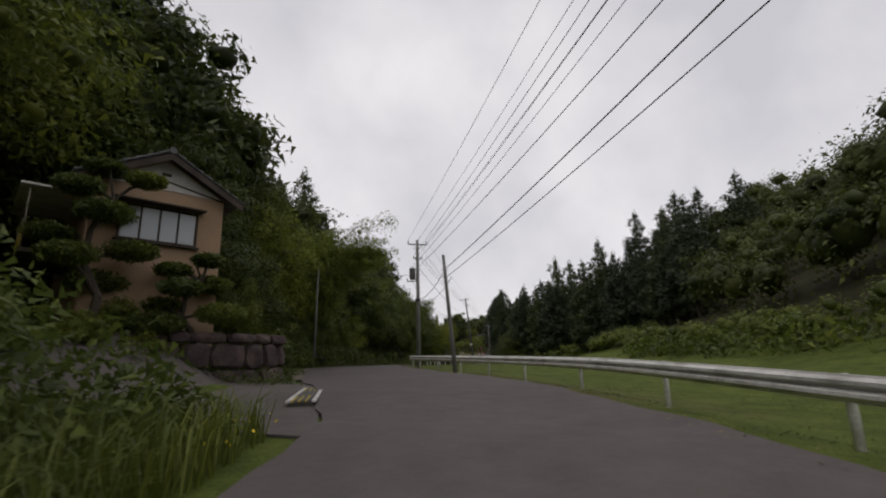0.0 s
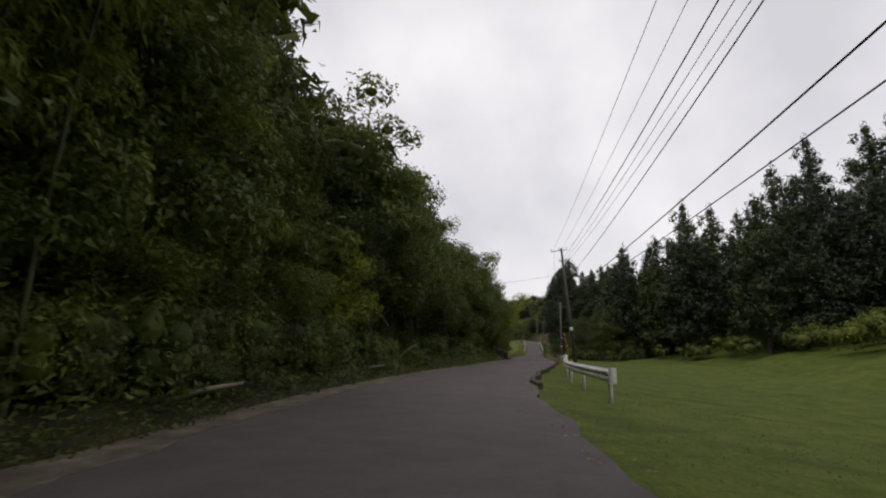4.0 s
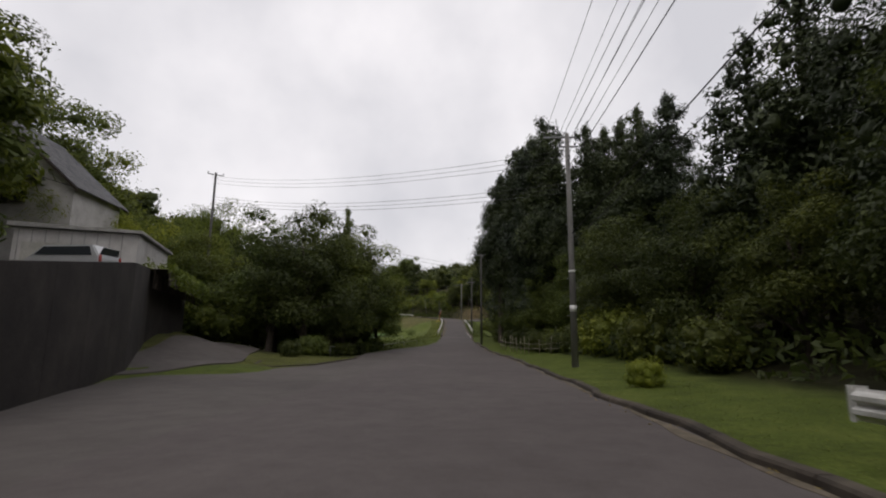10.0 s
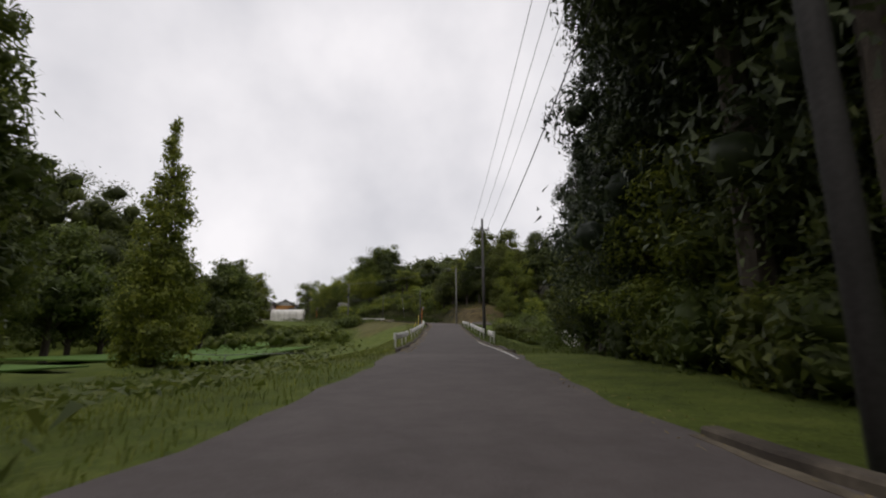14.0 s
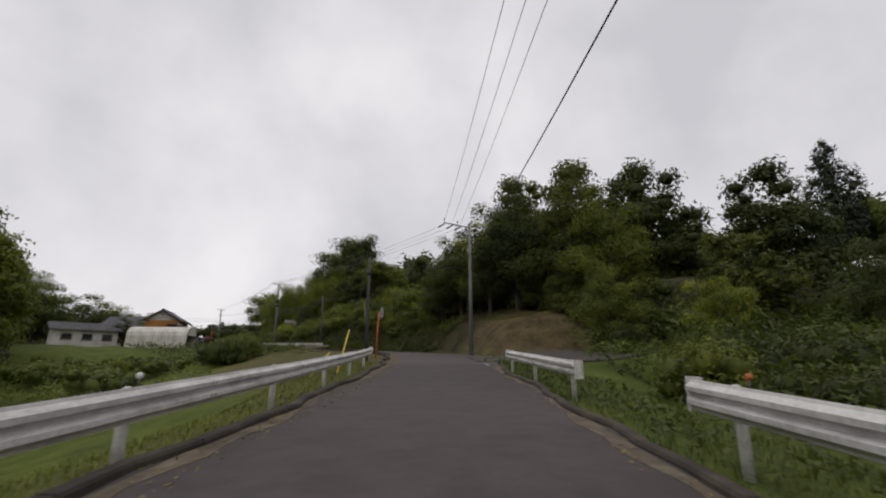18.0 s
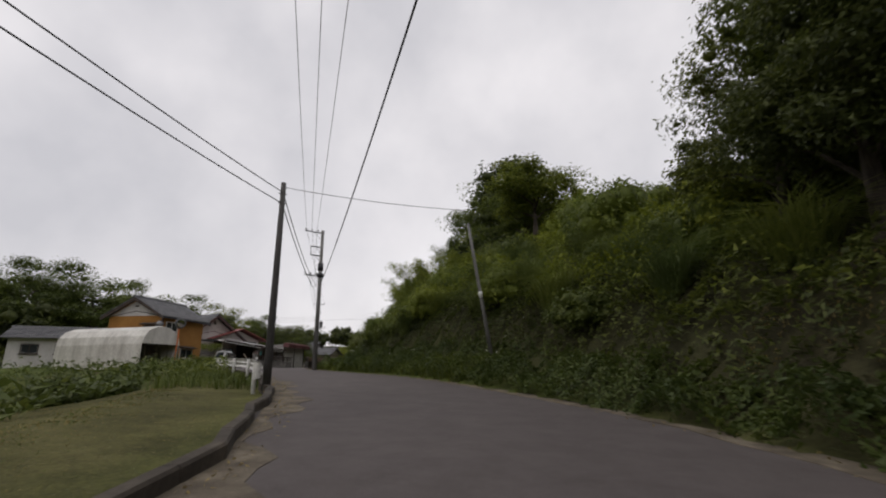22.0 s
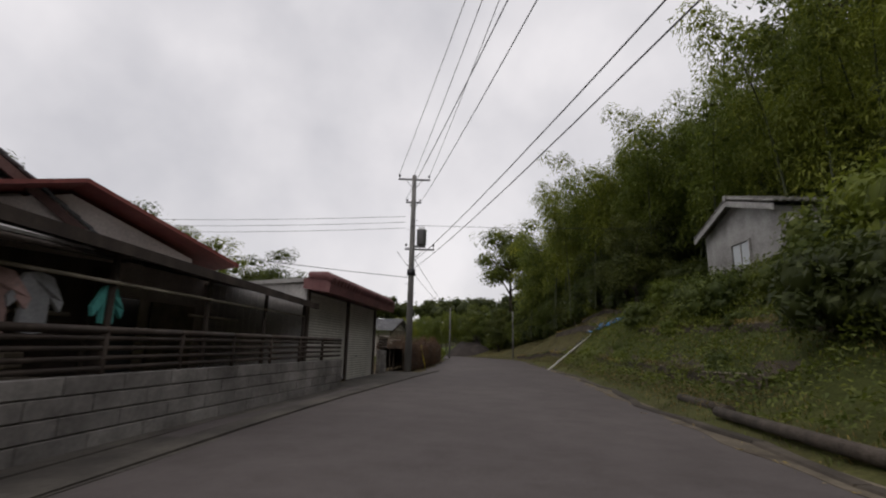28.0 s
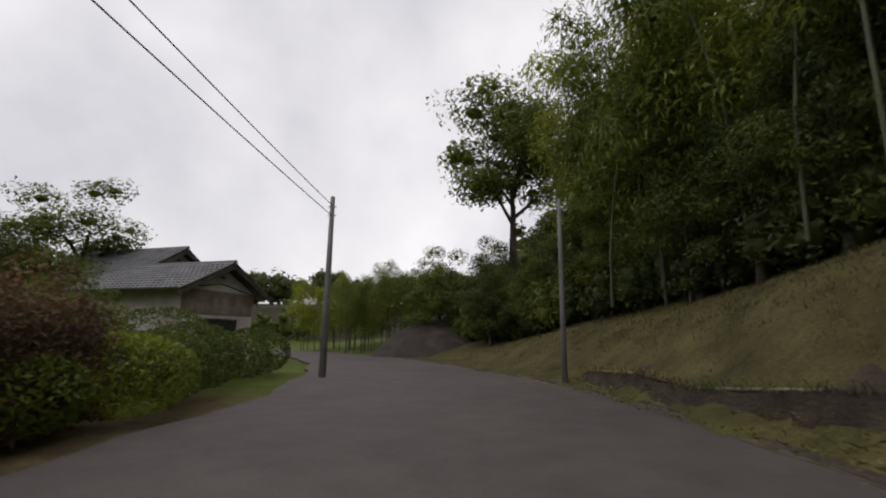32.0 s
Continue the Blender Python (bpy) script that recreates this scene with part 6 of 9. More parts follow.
M_PINK_CLOTH = plain("faded_pink_cloth", (0.42, 0.28, 0.26), 0.9)
M_TEAL_CLOTH = plain("teal_cloth", (0.10, 0.42, 0.38), 0.9)
M_GREY_CLOTH = plain("grey_cloth", (0.33, 0.33, 0.34), 0.9)
garment(324.6, -4.85, 1.92, 0.5, 0.72, M_PINK_CLOTH, "faded pink shirt hanging on the veranda rail")
garment(325.2, -4.85, 1.92, 0.46, 0.66, M_GREY_CLOTH, "grey shirt hanging on the veranda rail")
garment(326.2, -4.85, 1.90, 0.34, 0.5, M_TEAL_CLOTH, "teal cloth hanging on the veranda rail")

# gate pillar, block wall with dark fence on top


def block_courses(root, s0, s1, o, z0, courses, h=0.2, length=0.8, material=None, thick=0.15):
    for c in range(courses):
        q = s0 + (0.0 if c % 2 else -0.4)
        while q < s1:
            a, b = max(q, s0) + 0.006, min(q + length, s1) - 0.006
            if b - a > 0.1:
                p0, p1 = at(a, o(a), 0), at(b, o(b), 0)
                d = (p1 - p0)
                bm = box(0, d.length, -thick / 2, thick / 2, 0, h - 0.012, 0.01)
                bm.transform(pose(p0.x, p0.y, at((s0 + s1) / 2, 0).z + z0 + c * h, 0, 0, math.degrees(math.atan2(d.y, d.x))))
                part("block", bm, material or M_BLOCK, root)
            q += length


OB = lambda s: float(np.interp(s, [322, 334], [-4.35, -3.95]))
bw = thing("block_wall", Matrix.Identity(4), "stained concrete block wall along the lane", "block wall", kind="structure")
block_courses(bw, 324.2, 333.4, OB, 0.0, 4)
part("footing", prism([(0, -0.2), (0.3, -0.2), (0.3, 0.06), (0, 0.06)], 0, 9.4), M_CONCRETE_DARK, bw).matrix_world = pose(*at(324.1, OB(324.1) + 0.02, 0), 0, 0, bearing(329) + 1.2)
pil = thing("gate_pillar", Matrix.Identity(4), "rough grey concrete block gate pillar", "gate pillar")
for c in range(8):
    bm = box(-0.02, 1.18, -0.1, 0.1, c * 0.19, c * 0.19 + 0.178, 0.014)
    p = at(322.95, -4.4, 0)
    bm.transform(pose(p.x, p.y, p.z, 0, 0, bearing(323.5) + 90))
    part("block", bm, M_BLOCK, pil)
pil = thing("gate_pillar", Matrix.Identity(4), "dark weathered concrete block pillar at the carport entrance", "gate pillar")
for c in range(7):
    bm = box(-0.45, 0.5, -0.1, 0.1, c * 0.2, c * 0.2 + 0.187, 0.014)
    bm.transform(pose(-14.0, 305.4, 5.05, 0, 0, bearing(317) + 80))
    part("block", bm, M_CONCRETE_DARK, pil)
bm = box(-0.3, 0.3, -0.115, -0.1, 1.05, 1.2)
bm.transform(pose(-14.0, 305.4, 5.05, 0, 0, bearing(317) + 80))
part("plate", bm, M_TIN, pil, "blank pale metal plate")
fen = thing("timber_fence", Matrix.Identity(4), "dark louvred fence panels on the block wall", "fence")
for k in range(7):
    q0, q1 = 324.2 + k * 1.31, 324.2 + (k + 1) * 1.31 - 0.06
    part("fence_post", tube([at(q0, OB(q0), 0.7), at(q0, OB(q0), 1.3)], 0.04, 4), M_WOOD_DARK, fen)
    for z in (0.88, 0.99, 1.10, 1.21):
        part("slat", tube([at(q0, OB(q0) + 0.02, z), at(q1, OB(q1) + 0.02, z)], [0.028, 0.028], 4), M_WOOD_DARK, fen)
    part("cap_rail", tube([at(q0 - 0.03, OB(q0), 1.3), at(q1 + 0.03, OB(q1), 1.3)], 0.045, 4), M_WOOD_DARK, fen)

# carport
cp = thing("carport", Matrix.Identity(4), "makeshift carport with a rusty corrugated roof on poles", "carport")
sheet("roof", (-18.4, 308.4, 8.0), (-14.6, 310.7, 7.2), (-17.6, 314.2, 7.7), (-21.4, 312.0, 8.4), M_TIN, cp, 0.03, 40)
for p in ((-18.2, 308.7), (-14.8, 310.6), (-17.4, 313.6)):
    part("carport_post", tube([(p[0], p[1], 5.0), (p[0], p[1], 7.4)], 0.045, 7), M_WOOD_DARK, cp)
for k in range(5):
    f = k / 4
    a, b = Vector((-18.4, 308.4, 7.93)).lerp(Vector((-14.6, 310.7, 7.12)), f), Vector((-21.4, 312.0, 8.33)).lerp(Vector((-17.6, 314.2, 7.62)), f)
    part("purlin", tube([a, b], 0.035, 4), M_WOOD_DARK, cp)
sheet("back_sheet", (-21.0, 311.6, 5.0), (-17.3, 313.8, 5.0), (-17.3, 313.8, 7.5), (-21.0, 311.6, 8.0), M_WOOD_DARK, cp, 0.04)
for k, (x, y, z, l) in enumerate(((-17.6, 311.8, 5.3, 1.2), (-17.9, 311.6, 5.6, 1.3), (-17.5, 311.9, 5.9, 1.1), (-17.8, 311.7, 6.2, 1.2))):
    ob = part("plank", box(-l, l, -0.25, 0.25, 0, 0.2, 0.02), M_WOOD)
    ob.matrix_world = pose(x, y, z - 0.25, 0, 0, 25 + 5 * k)
    tagged(ob, "stacked pale planks stored in the carport", "timber", "timber in the carport")
for k, (z, x0) in enumerate(((7.35, -20.5), (6.95, -20.3), (6.55, -20.1))):
    ob = part("drying_pole", tube([(x0, 306.8, z), (x0 + 3.8, 308.7 + 0.2 * k, z - 0.35)], 0.02, 6), M_STEEL)
    tagged(ob, "long pale drying pole", "pole", "drying poles")
for k, (x, y, r, h, mat) in enumerate(((-14.95, 309.5, 0.16, 0.34, M_TARP), (-14.75, 309.95, 0.14, 0.42, M_WEED), (-15.3, 309.9, 0.15, 0.5, M_STEEL))):
    ob = part("bucket", tube([(x, y, 5.05), (x, y, 5.05 + h), (x, y, 5.06 + h)], [r * 0.8, r, r * 0.9], 14), mat)
    tagged(ob, "plastic bucket standing by the gate pillar", "bucket", "buckets")
ob = part("prop_board", tube([(-15.2, 310.3, 5.05), (-15.9, 309.6, 6.6)], [0.05, 0.05], 4), M_WOOD)
tagged(ob, "plank leaning in the carport", "plank")

# kei truck: nose away from the lane
tk = thing("pickup_truck", facing(-15.0, 307.95, 5.07, 101), "small white pickup truck with open bed parked in the carport", "truck")


def tbox(name, x0, x1, y0, y1, z0, z1, mat, bev=0.02, parent=None, label=""):
    return part(name, box(x0, x1, y0, y1, z0, z1, bev), mat, parent or tk, label)


cab = bmesh.new()
cab = prism([(1.25, 0.42), (2.45, 0.42), (2.52, 0.8), (2.42, 1.1), (2.1, 1.72), (1.3, 1.76), (1.25, 1.7)], -0.7, 0.7)
bmesh.ops.bevel(cab, geom=cab.edges[:], offset=0.05, segments=2, affect="EDGES")
cab.transform(pose(0, 0, 0, 0, 0, 90))
body = part("cab", cab, M_CAR_WHITE, tk)
for sgn in (-1, 1):
    bm = prism([(1.42, 1.08), (2.28, 1.08), (2.02, 1.58), (1.42, 1.62)], -0.008, 0.008)
    bm.transform(pose(sgn * 0.705, 0, 0, 0, 0, 90))
    part("side_window", bm, M_GLASS, body)
    part("door_handle", box(sgn * 0.71 - 0.015, sgn * 0.71 + 0.015, 1.45, 1.6, 0.95, 0.98), M_BLACK, body)
    for y in (-0.45, 1.75):
        wheel(tk, sgn * 0.62, y, 0.265, 0.265, 0.15)
    tbox("mudguard", sgn * 0.62 - 0.09, sgn * 0.62 + 0.09, -0.82, -0.79, 0.2, 0.5, M_BLACK, 0.0)
bm = prism([(-0.6, 1.05), (0.6, 1.05), (0.55, 1.6), (-0.55, 1.6)], -0.01, 0.01)
bm.transform(pose(0, 1.245, 0))
part("rear_window", bm, M_GLASS, body)
for k in range(3):
    part("guard_bar", tube([(-0.45 + 0.45 * k, 1.2, 0.75), (-0.45 + 0.45 * k, 1.2, 1.66)], 0.018, 6), M_CAR_WHITE, body)
tbox("tarp_roll", -0.66, 0.66, 1.12, 1.19, 0.72, 1.02, M_YELLOW, 0.02, None, "ochre board behind the cab")
tbox("bed_floor", -0.7, 0.7, -0.95, 1.22, 0.6, 0.66, M_WOOD_DARK)
for sgn in (-1, 1):
    tbox("bed_side", sgn * 0.71 - 0.02, sgn * 0.71 + 0.02, -0.97, 1.22, 0.6, 0.88, M_CAR_WHITE, 0.01)
tg = tbox("tailgate", -0.72, 0.72, -1.0, -0.96, 0.6, 0.88, M_CAR_WHITE, 0.01)
tbox("chassis", -0.35, 0.35, -0.9, 2.3, 0.38, 0.6, M_BLACK)
tbox("rear_bumper", -0.65, 0.65, -1.0, -0.93, 0.4, 0.48, M_BLACK)
tbox("number_plate", -0.16, 0.16, -1.03, -1.0, 0.4, 0.56, M_YELLOW, 0.0, None, "yellow number plate")
for k in range(4):
    tbox("plate_mark", -0.11 + k * 0.055, -0.08 + k * 0.055, -1.034, -1.03, 0.44, 0.51, M_BLACK, 0.0)
for sgn in (-1, 1):
    tbox("tail_light", sgn * 0.6 - 0.07, sgn * 0.6 + 0.07, -1.01, -0.97, 0.49, 0.57, M_RED, 0.01)

# garage with two roller shutters
ga0, ga1 = at(333.0, -4.9, 0), at(339.9, -4.75, 0)
gdeg = math.degrees(math.atan2(ga1.y - ga0.y, ga1.x - ga0.x))
gl = (ga1 - ga0).length
gg = thing("garage", facing(ga0.x, ga0.y, 5.1, gdeg), "low garage with two roller shutters and a maroon tiled eave", "garage")
part("side_wall", box(-0.06, 0.0, 0.0, 5.2, -0.2, 2.55), M_PLASTER, gg)
for k in range(26):
    part("siding_rib", box(-0.075, -0.06, 0.05 + k * 0.2, 0.07 + k * 0.2, 0.0, 2.5), M_PLASTER, gg)
part("end_wall", box(gl, gl + 0.06, 0.0, 5.2, -0.2, 2.55), M_PLASTER, gg)
part("back_wall", box(-0.06, gl + 0.06, 5.2, 5.26, -0.2, 2.3), M_PLASTER, gg)
part("roof", prism([(-0.25, 2.6), (5.4, 2.35), (5.4, 2.42), (-0.25, 2.7)], -0.2, gl + 0.3), M_TIN, gg).matrix_local = Matrix(((0, 1, 0, 0), (1, 0, 0, 0), (0, 0, 1, 0), (0, 0, 0, 1)))
for x in (-0.06, gl / 2 - 0.08, gl - 0.1):
    part("jamb", box(x, x + 0.16, -0.05, 0.1, -0.05, 2.4), M_WOOD_DARK, gg, "brown steel jamb")
for i in range(2):
    x0, x1 = 0.1 + i * (gl / 2 - 0.02), gl / 2 - 0.08 + i * (gl / 2 - 0.02)
    verts, faces, lift = [], [], 0.1 * (1 - i)
    n = 64
    for k in range(n + 1):
        z = 0.05 + lift + k * (2.32 - lift) / n
        y = 0.02 + (0.014 if k % 2 else -0.006)
        verts += [(x0, y, z), (x1, y, z)]
    for k in range(n):
        faces.append((2 * k, 2 * k + 1, 2 * k + 3, 2 * k + 2))
    sh = mesh_part("shutter", quick_mesh("shutter", verts, faces, M_SHUTTER), gg, "cream roller shutter")
    mod = sh.modifiers.new("thick", "SOLIDIFY")
    mod.thickness = 0.01
    part("bottom_bar", box(x0, x1, -0.01, 0.05, 0.0 + lift, 0.06 + lift), M_STEEL, sh)
    for u in (0.3, 0.36):
        part("lock", box(x0 + (x1 - x0) * u, x0 + (x1 - x0) * u + 0.12, -0.01, 0.01, 0.72, 0.76), M_STEEL, sh)
part("fascia", prism([(-0.72, 2.32), (-0.76, 2.62), (-0.60, 2.74), (0.05, 2.66), (0.05, 2.42)], -0.25, gl + 0.35), M_TILE_RED, gg).matrix_local = Matrix(((0, 1, 0, 0), (1, 0, 0, 0), (0, 0, 1, 0), (0, 0, 0, 1)))
for k in range(int((gl + 0.5) / 0.28)):
    x = -0.2 + k * 0.28
    part("eave_tile", tube([(x, -0.80, 2.60), (x, -0.62, 2.73), (x, -0.1, 2.74)], [0.1, 0.11, 0.1], 8), M_TILE_RED, gg)
gg.scale = (1, 1, 1.14)
bw2 = thing("block_wall", Matrix.Identity(4), "short mossy block wall with a timber rack on top", "block wall", kind="structure")
block_courses(bw2, 340.5, 341.7, lambda s: -4.7, 0.0, 5)
for z in (1.1, 1.22, 1.34, 1.46):
    part("rack_slat", tube([at(340.45, -4.65, z), at(341.75, -4.65, z)], 0.05, 4), M_WOOD_DARK, bw2)
part("rack_cap", tube([at(340.3, -4.65, 1.58), at(341.85, -4.65, 1.57)], 0.06, 4), M_WOOD, bw2)

# third house, beyond the hedge
h3 = gabled_house("tiled_house", facing(-36.8, 365.9, 5.1, 88), 4.8, 6.0, 3.5, 4.72, M_PINKISH, M_TILE, "single-storey house with grey tiled gables behind clipped shrubs", gable=M_PLASTER, front=0.7, over=0.8)
window(h3, pose(1.2, -0.02, 0.6), 2.4, 1.5, 2, M_WOOD_DARK, None, False)
part("timber_band", box(0.05, 4.75, -0.03, 0.0, 2.3, 3.45), M_WOOD, h3)
h3b = gabled_house("tiled_wing", facing(-43.3, 368.8, 5.1, 88), 6.0, 8.0, 4.5, 6.4, M_PINKISH, M_TILE, "rear wing of the tiled house", gable=M_PLASTER, front=0.6, over=0.8)

# far houses across the fields
hf = gabled_house("barn", facing(-33.0, 299.5, 4.8, -50), 4.0, 8.0, 3.0, 3.9, M_PLASTER, M_TILE, "low pale barn with a grey roof behind the ochre house", gable=M_PLASTER)
for k in range(3):
    window(hf, Matrix.Translation((4.0, 1.0 + 2.5 * k, 1.6)) @ pose(0, 0, 0, 0, 0, 90), 1.3, 0.9, 2, M_WOOD_DARK)

# hut on the slope
ht = gabled_house("hut", facing(-5.45, 332.0, 8.6, -74.8), 5.1, 5.5, 2.8, 3.68, M_TIN, M_TIN, "weathered grey hut with a shallow tin roof on the slope", base=-2.2, over=0.3, front=0.35, trim=M_TIN)
window(ht, pose(2.05, -0.02, 1.0), 1.3, 1.05, 2, M_TIN, M_PAPER)
part("side_panel", box(5.1, 5.13, 0.3, 5.0, 0.0, 2.4), M_SHUTTER, ht)

# tarpaulin, prop pole and terraces
tp_ = thing("tarpaulin", Matrix.Identity(4), "bright blue tarpaulin weighted with stones on the terrace", "tarpaulin")
ta, tb = Vector((-11.16, 342.34, 7.44)), Vector((-9.47, 338.98, 7.92))
verts, faces = [], []
for i in range(13):
    for j in range(5):
        p = ta.lerp(tb, i / 12) + Vector((0.8, 0.32, 0.58)) * (j / 4 * 0.95)
        p.z += 0.07 * math.sin(i * 1.7 + j) + 0.05 * math.cos(j * 2.1)
        verts.append(p)
for i in range(12):
    for j in range(4):
        q = i * 5 + j
        faces.append((q, q + 1, q + 6, q + 5))
ob = mesh_part("sheet", quick_mesh("sheet", verts, faces, M_TARP), tp_)
mod = ob.modifiers.new("thick", "SOLIDIFY")
mod.thickness = 0.02
for k in range(7):
    p = ta.lerp(tb, (k + 0.4) / 7) + Vector((0.1 + 0.35 * (k % 2), 0.05, 0.13 + 0.26 * (k % 2)))
    bm = bmesh.new()
    bmesh.ops.create_icosphere(bm, subdivisions=2, radius=0.13, matrix=Matrix.Translation(p))
    for v in bm.verts:
        v.co += Vector((noise.noise(v.co * 5), noise.noise(v.co * 6), noise.noise(v.co * 7))) * 0.05
    part("weight", bm, M_CONCRETE, tp_, "pale weight bag")
bs = thing("plastic_screen", Matrix.Identity(4), "ribbed black plastic screen below the blue tarpaulin", "screen")
sa, sb = Vector((-11.95, 342.5, 0)), Vector((-11.25, 341.5, 0))
for k in range(9):
    p = sa.lerp(sb, k / 8)
    p.z = float(land(np.array([p.x]), np.array([p.y]))[0])
    part("rib", tube([p - Vector((0, 0, 0.1)), p + Vector((0, 0, 0.34))], 0.018, 6), M_BLACK, bs)
    if k:
        c_ = [last + Vector((0, 0, -0.1)), p + Vector((0, 0, -0.1)), p + Vector((0, 0, 0.32)), last + Vector((0, 0, 0.32))]
        ob = mesh_part("panel", quick_mesh("panel", c_, [(0, 1, 2, 3)], M_BLACK), bs)
        mod = ob.modifiers.new("thick", "SOLIDIFY")
        mod.thickness = 0.012
    last = p
ob = part("prop_pole", tube([(-13.35, 338.3, 5.1), (-10.74, 341.12, 7.42)], [0.06, 0.05], 8), M_PVC)
tagged(ob, "pale pole propped on the bank", "pole")
for q0, q1, oo in ((323.8, 328.8, 4.0), (329.0, 331.2, 4.3)):
    ob = part("log", tube([at(q0, oo, 0.2), at((q0 + q1) / 2, oo + 0.05, 0.2), at(q1, oo, 0.22)], [0.1, 0.09, 0.08], 10), M_BARK)
    tagged(ob, "weathered log lying along the road edge", "log", "logs by the road")

# heap and white rail at the far bend
M_MOUND = two_scale("dark_netted_earth", (0.022, 0.018, 0.016), (0.045, 0.036, 0.032), (0.075, 0.062, 0.054), big=0.8, fine=12, rough=0.95, bump=0.6, dist=0.03)
hp = thing("earth_mound", Matrix.Identity(4), "dark mesh-covered earth mound beyond the bend", "mound")
bm = bmesh.new()
bmesh.ops.create_grid(bm, x_segments=26, y_segments=20, size=1)
for v in bm.verts:
    x, y = v.co.x, v.co.y
    h = max(0, 1 - abs(x) ** 2.4) ** 0.7 * max(0, 1 - abs(y) ** 2.4) ** 0.7
    n = noise.noise(Vector((x * 4, y * 4, 0))) * 0.2
    v.co = Vector((-30.5 + x * 4.2 - y * 1.0, 386.5 + y * 8.0, 4.7 + h * (3.2 + n)))
for f in bm.faces:
    f.smooth = True
part("mound_face", bm, M_MOUND, hp)
pts_ = [Vector((-31.0, 389.0, 7.7)), Vector((-28.0, 384.5, 7.0)), Vector((-25.4, 380.5, 5.7))]
pipe_rail(pts_, (0.3, 0.75), [(p, 0.85) for p in pts_] + [((pts_[0] + pts_[1]) / 2, 0.8), ((pts_[1] + pts_[2]) / 2, 0.8)], 0.06, "white pipe railing down the side of the mound", M_WHITE, "white_railing")

# ---- plants ----
rng = np.random.default_rng(7)


def leaf_points(centres, sizes, droop=0.0, long=1.6, up=0.35, dirs=None, corners=4, norms=None, tilt=0.5):
    """Corner places of small pointed leaves; with norms they lie like shingles on the mass that they clothe."""
    n = len(centres)
    nrm = rng.normal(size=(n, 3)) if norms is None else norms + rng.normal(size=(n, 3)) * tilt
    nrm = nrm + np.array([0, 0, up])
    nrm /= np.linalg.norm(nrm, axis=1)[:, None] + 1e-9
    a = rng.normal(size=(n, 3)) if dirs is None else dirs + rng.normal(size=(n, 3)) * 0.25
    a[:, 2] -= droop
    a -= (a * nrm).sum(1)[:, None] * nrm
    a /= np.linalg.norm(a, axis=1)[:, None] + 1e-9
    b = np.cross(nrm, a)
    sz = np.asarray(sizes).reshape(-1, 1) * np.ones((n, 1))
    l, w = sz * long * 0.5, sz * 0.5
    c = np.asarray(centres)
    if corners == 4:
        return np.stack([c - a * l, c - a * l * 0.1 + b * w * 0.62, c + a * l, c - a * l * 0.1 - b * w * 0.62], 1).reshape(-1, 3)
    return np.stack([c - a * l * 0.7 + b * w * 0.66, c + a * l, c - a * l * 0.7 - b * w * 0.66], 1).reshape(-1, 3)


def facet_mesh(name, v, corners, material, core=None):
    """Loose facets, with triangles of a dense inner core after them."""
    n = len(v) // corners
    cv, cf = core if core is not None else (np.zeros((0, 3)), np.zeros((0, 3), int))
    loops = np.concatenate([np.arange(corners * n), cf.ravel() + corners * n])
    me = bpy.data.meshes.new(name)
    me.vertices.add(corners * n + len(cv))
    me.vertices.foreach_set("co", np.concatenate([v, cv]).ravel())
    me.loops.add(len(loops))
    me.loops.foreach_set("vertex_index", loops)
    me.polygons.add(n + len(cf))
    me.polygons.foreach_set("loop_start", np.concatenate([np.arange(n) * corners, n * corners + np.arange(len(cf)) * 3]))
    me.polygons.foreach_set("loop_total", np.concatenate([np.full(n, corners), np.full(len(cf), 3)]))
    me.update(calc_edges=True)
    me.materials.append(material)
    return me


def leaf_mesh(name, centres, sizes, material, droop=0.0, long=1.6, up=0.35, dirs=None, corners=4, norms=None, tilt=0.5):
    """Many small pointed leaves, each its own island."""
    return facet_mesh(name, leaf_points(centres, sizes, droop, long, up, dirs, corners, norms, tilt), corners, material)


def _lump():
    """A ball of 32 facets."""
    v = [Vector(p) for p in ((1, 0, 0), (-1, 0, 0), (0, 1, 0), (0, -1, 0), (0, 0, 1), (0, 0, -1))]
    f = [(0, 2, 4), (2, 1, 4), (1, 3, 4), (3, 0, 4), (2, 0, 5), (1, 2, 5), (3, 1, 5), (0, 3, 5)]
    mids, out = {}, []

    def mid(a, b):
        k = (min(a, b), max(a, b))
        if k not in mids:
            mids[k] = len(v)
            v.append((v[a] + v[b]).normalized())
        return mids[k]

    for a, b, c in f:
        x, y, z = mid(a, b), mid(b, c), mid(c, a)
        out += [(a, x, z), (x, b, y), (z, y, c), (x, y, z)]
    return np.array([tuple(p) for p in v]), np.array(out)


LUMP_V, LUMP_F = _lump()


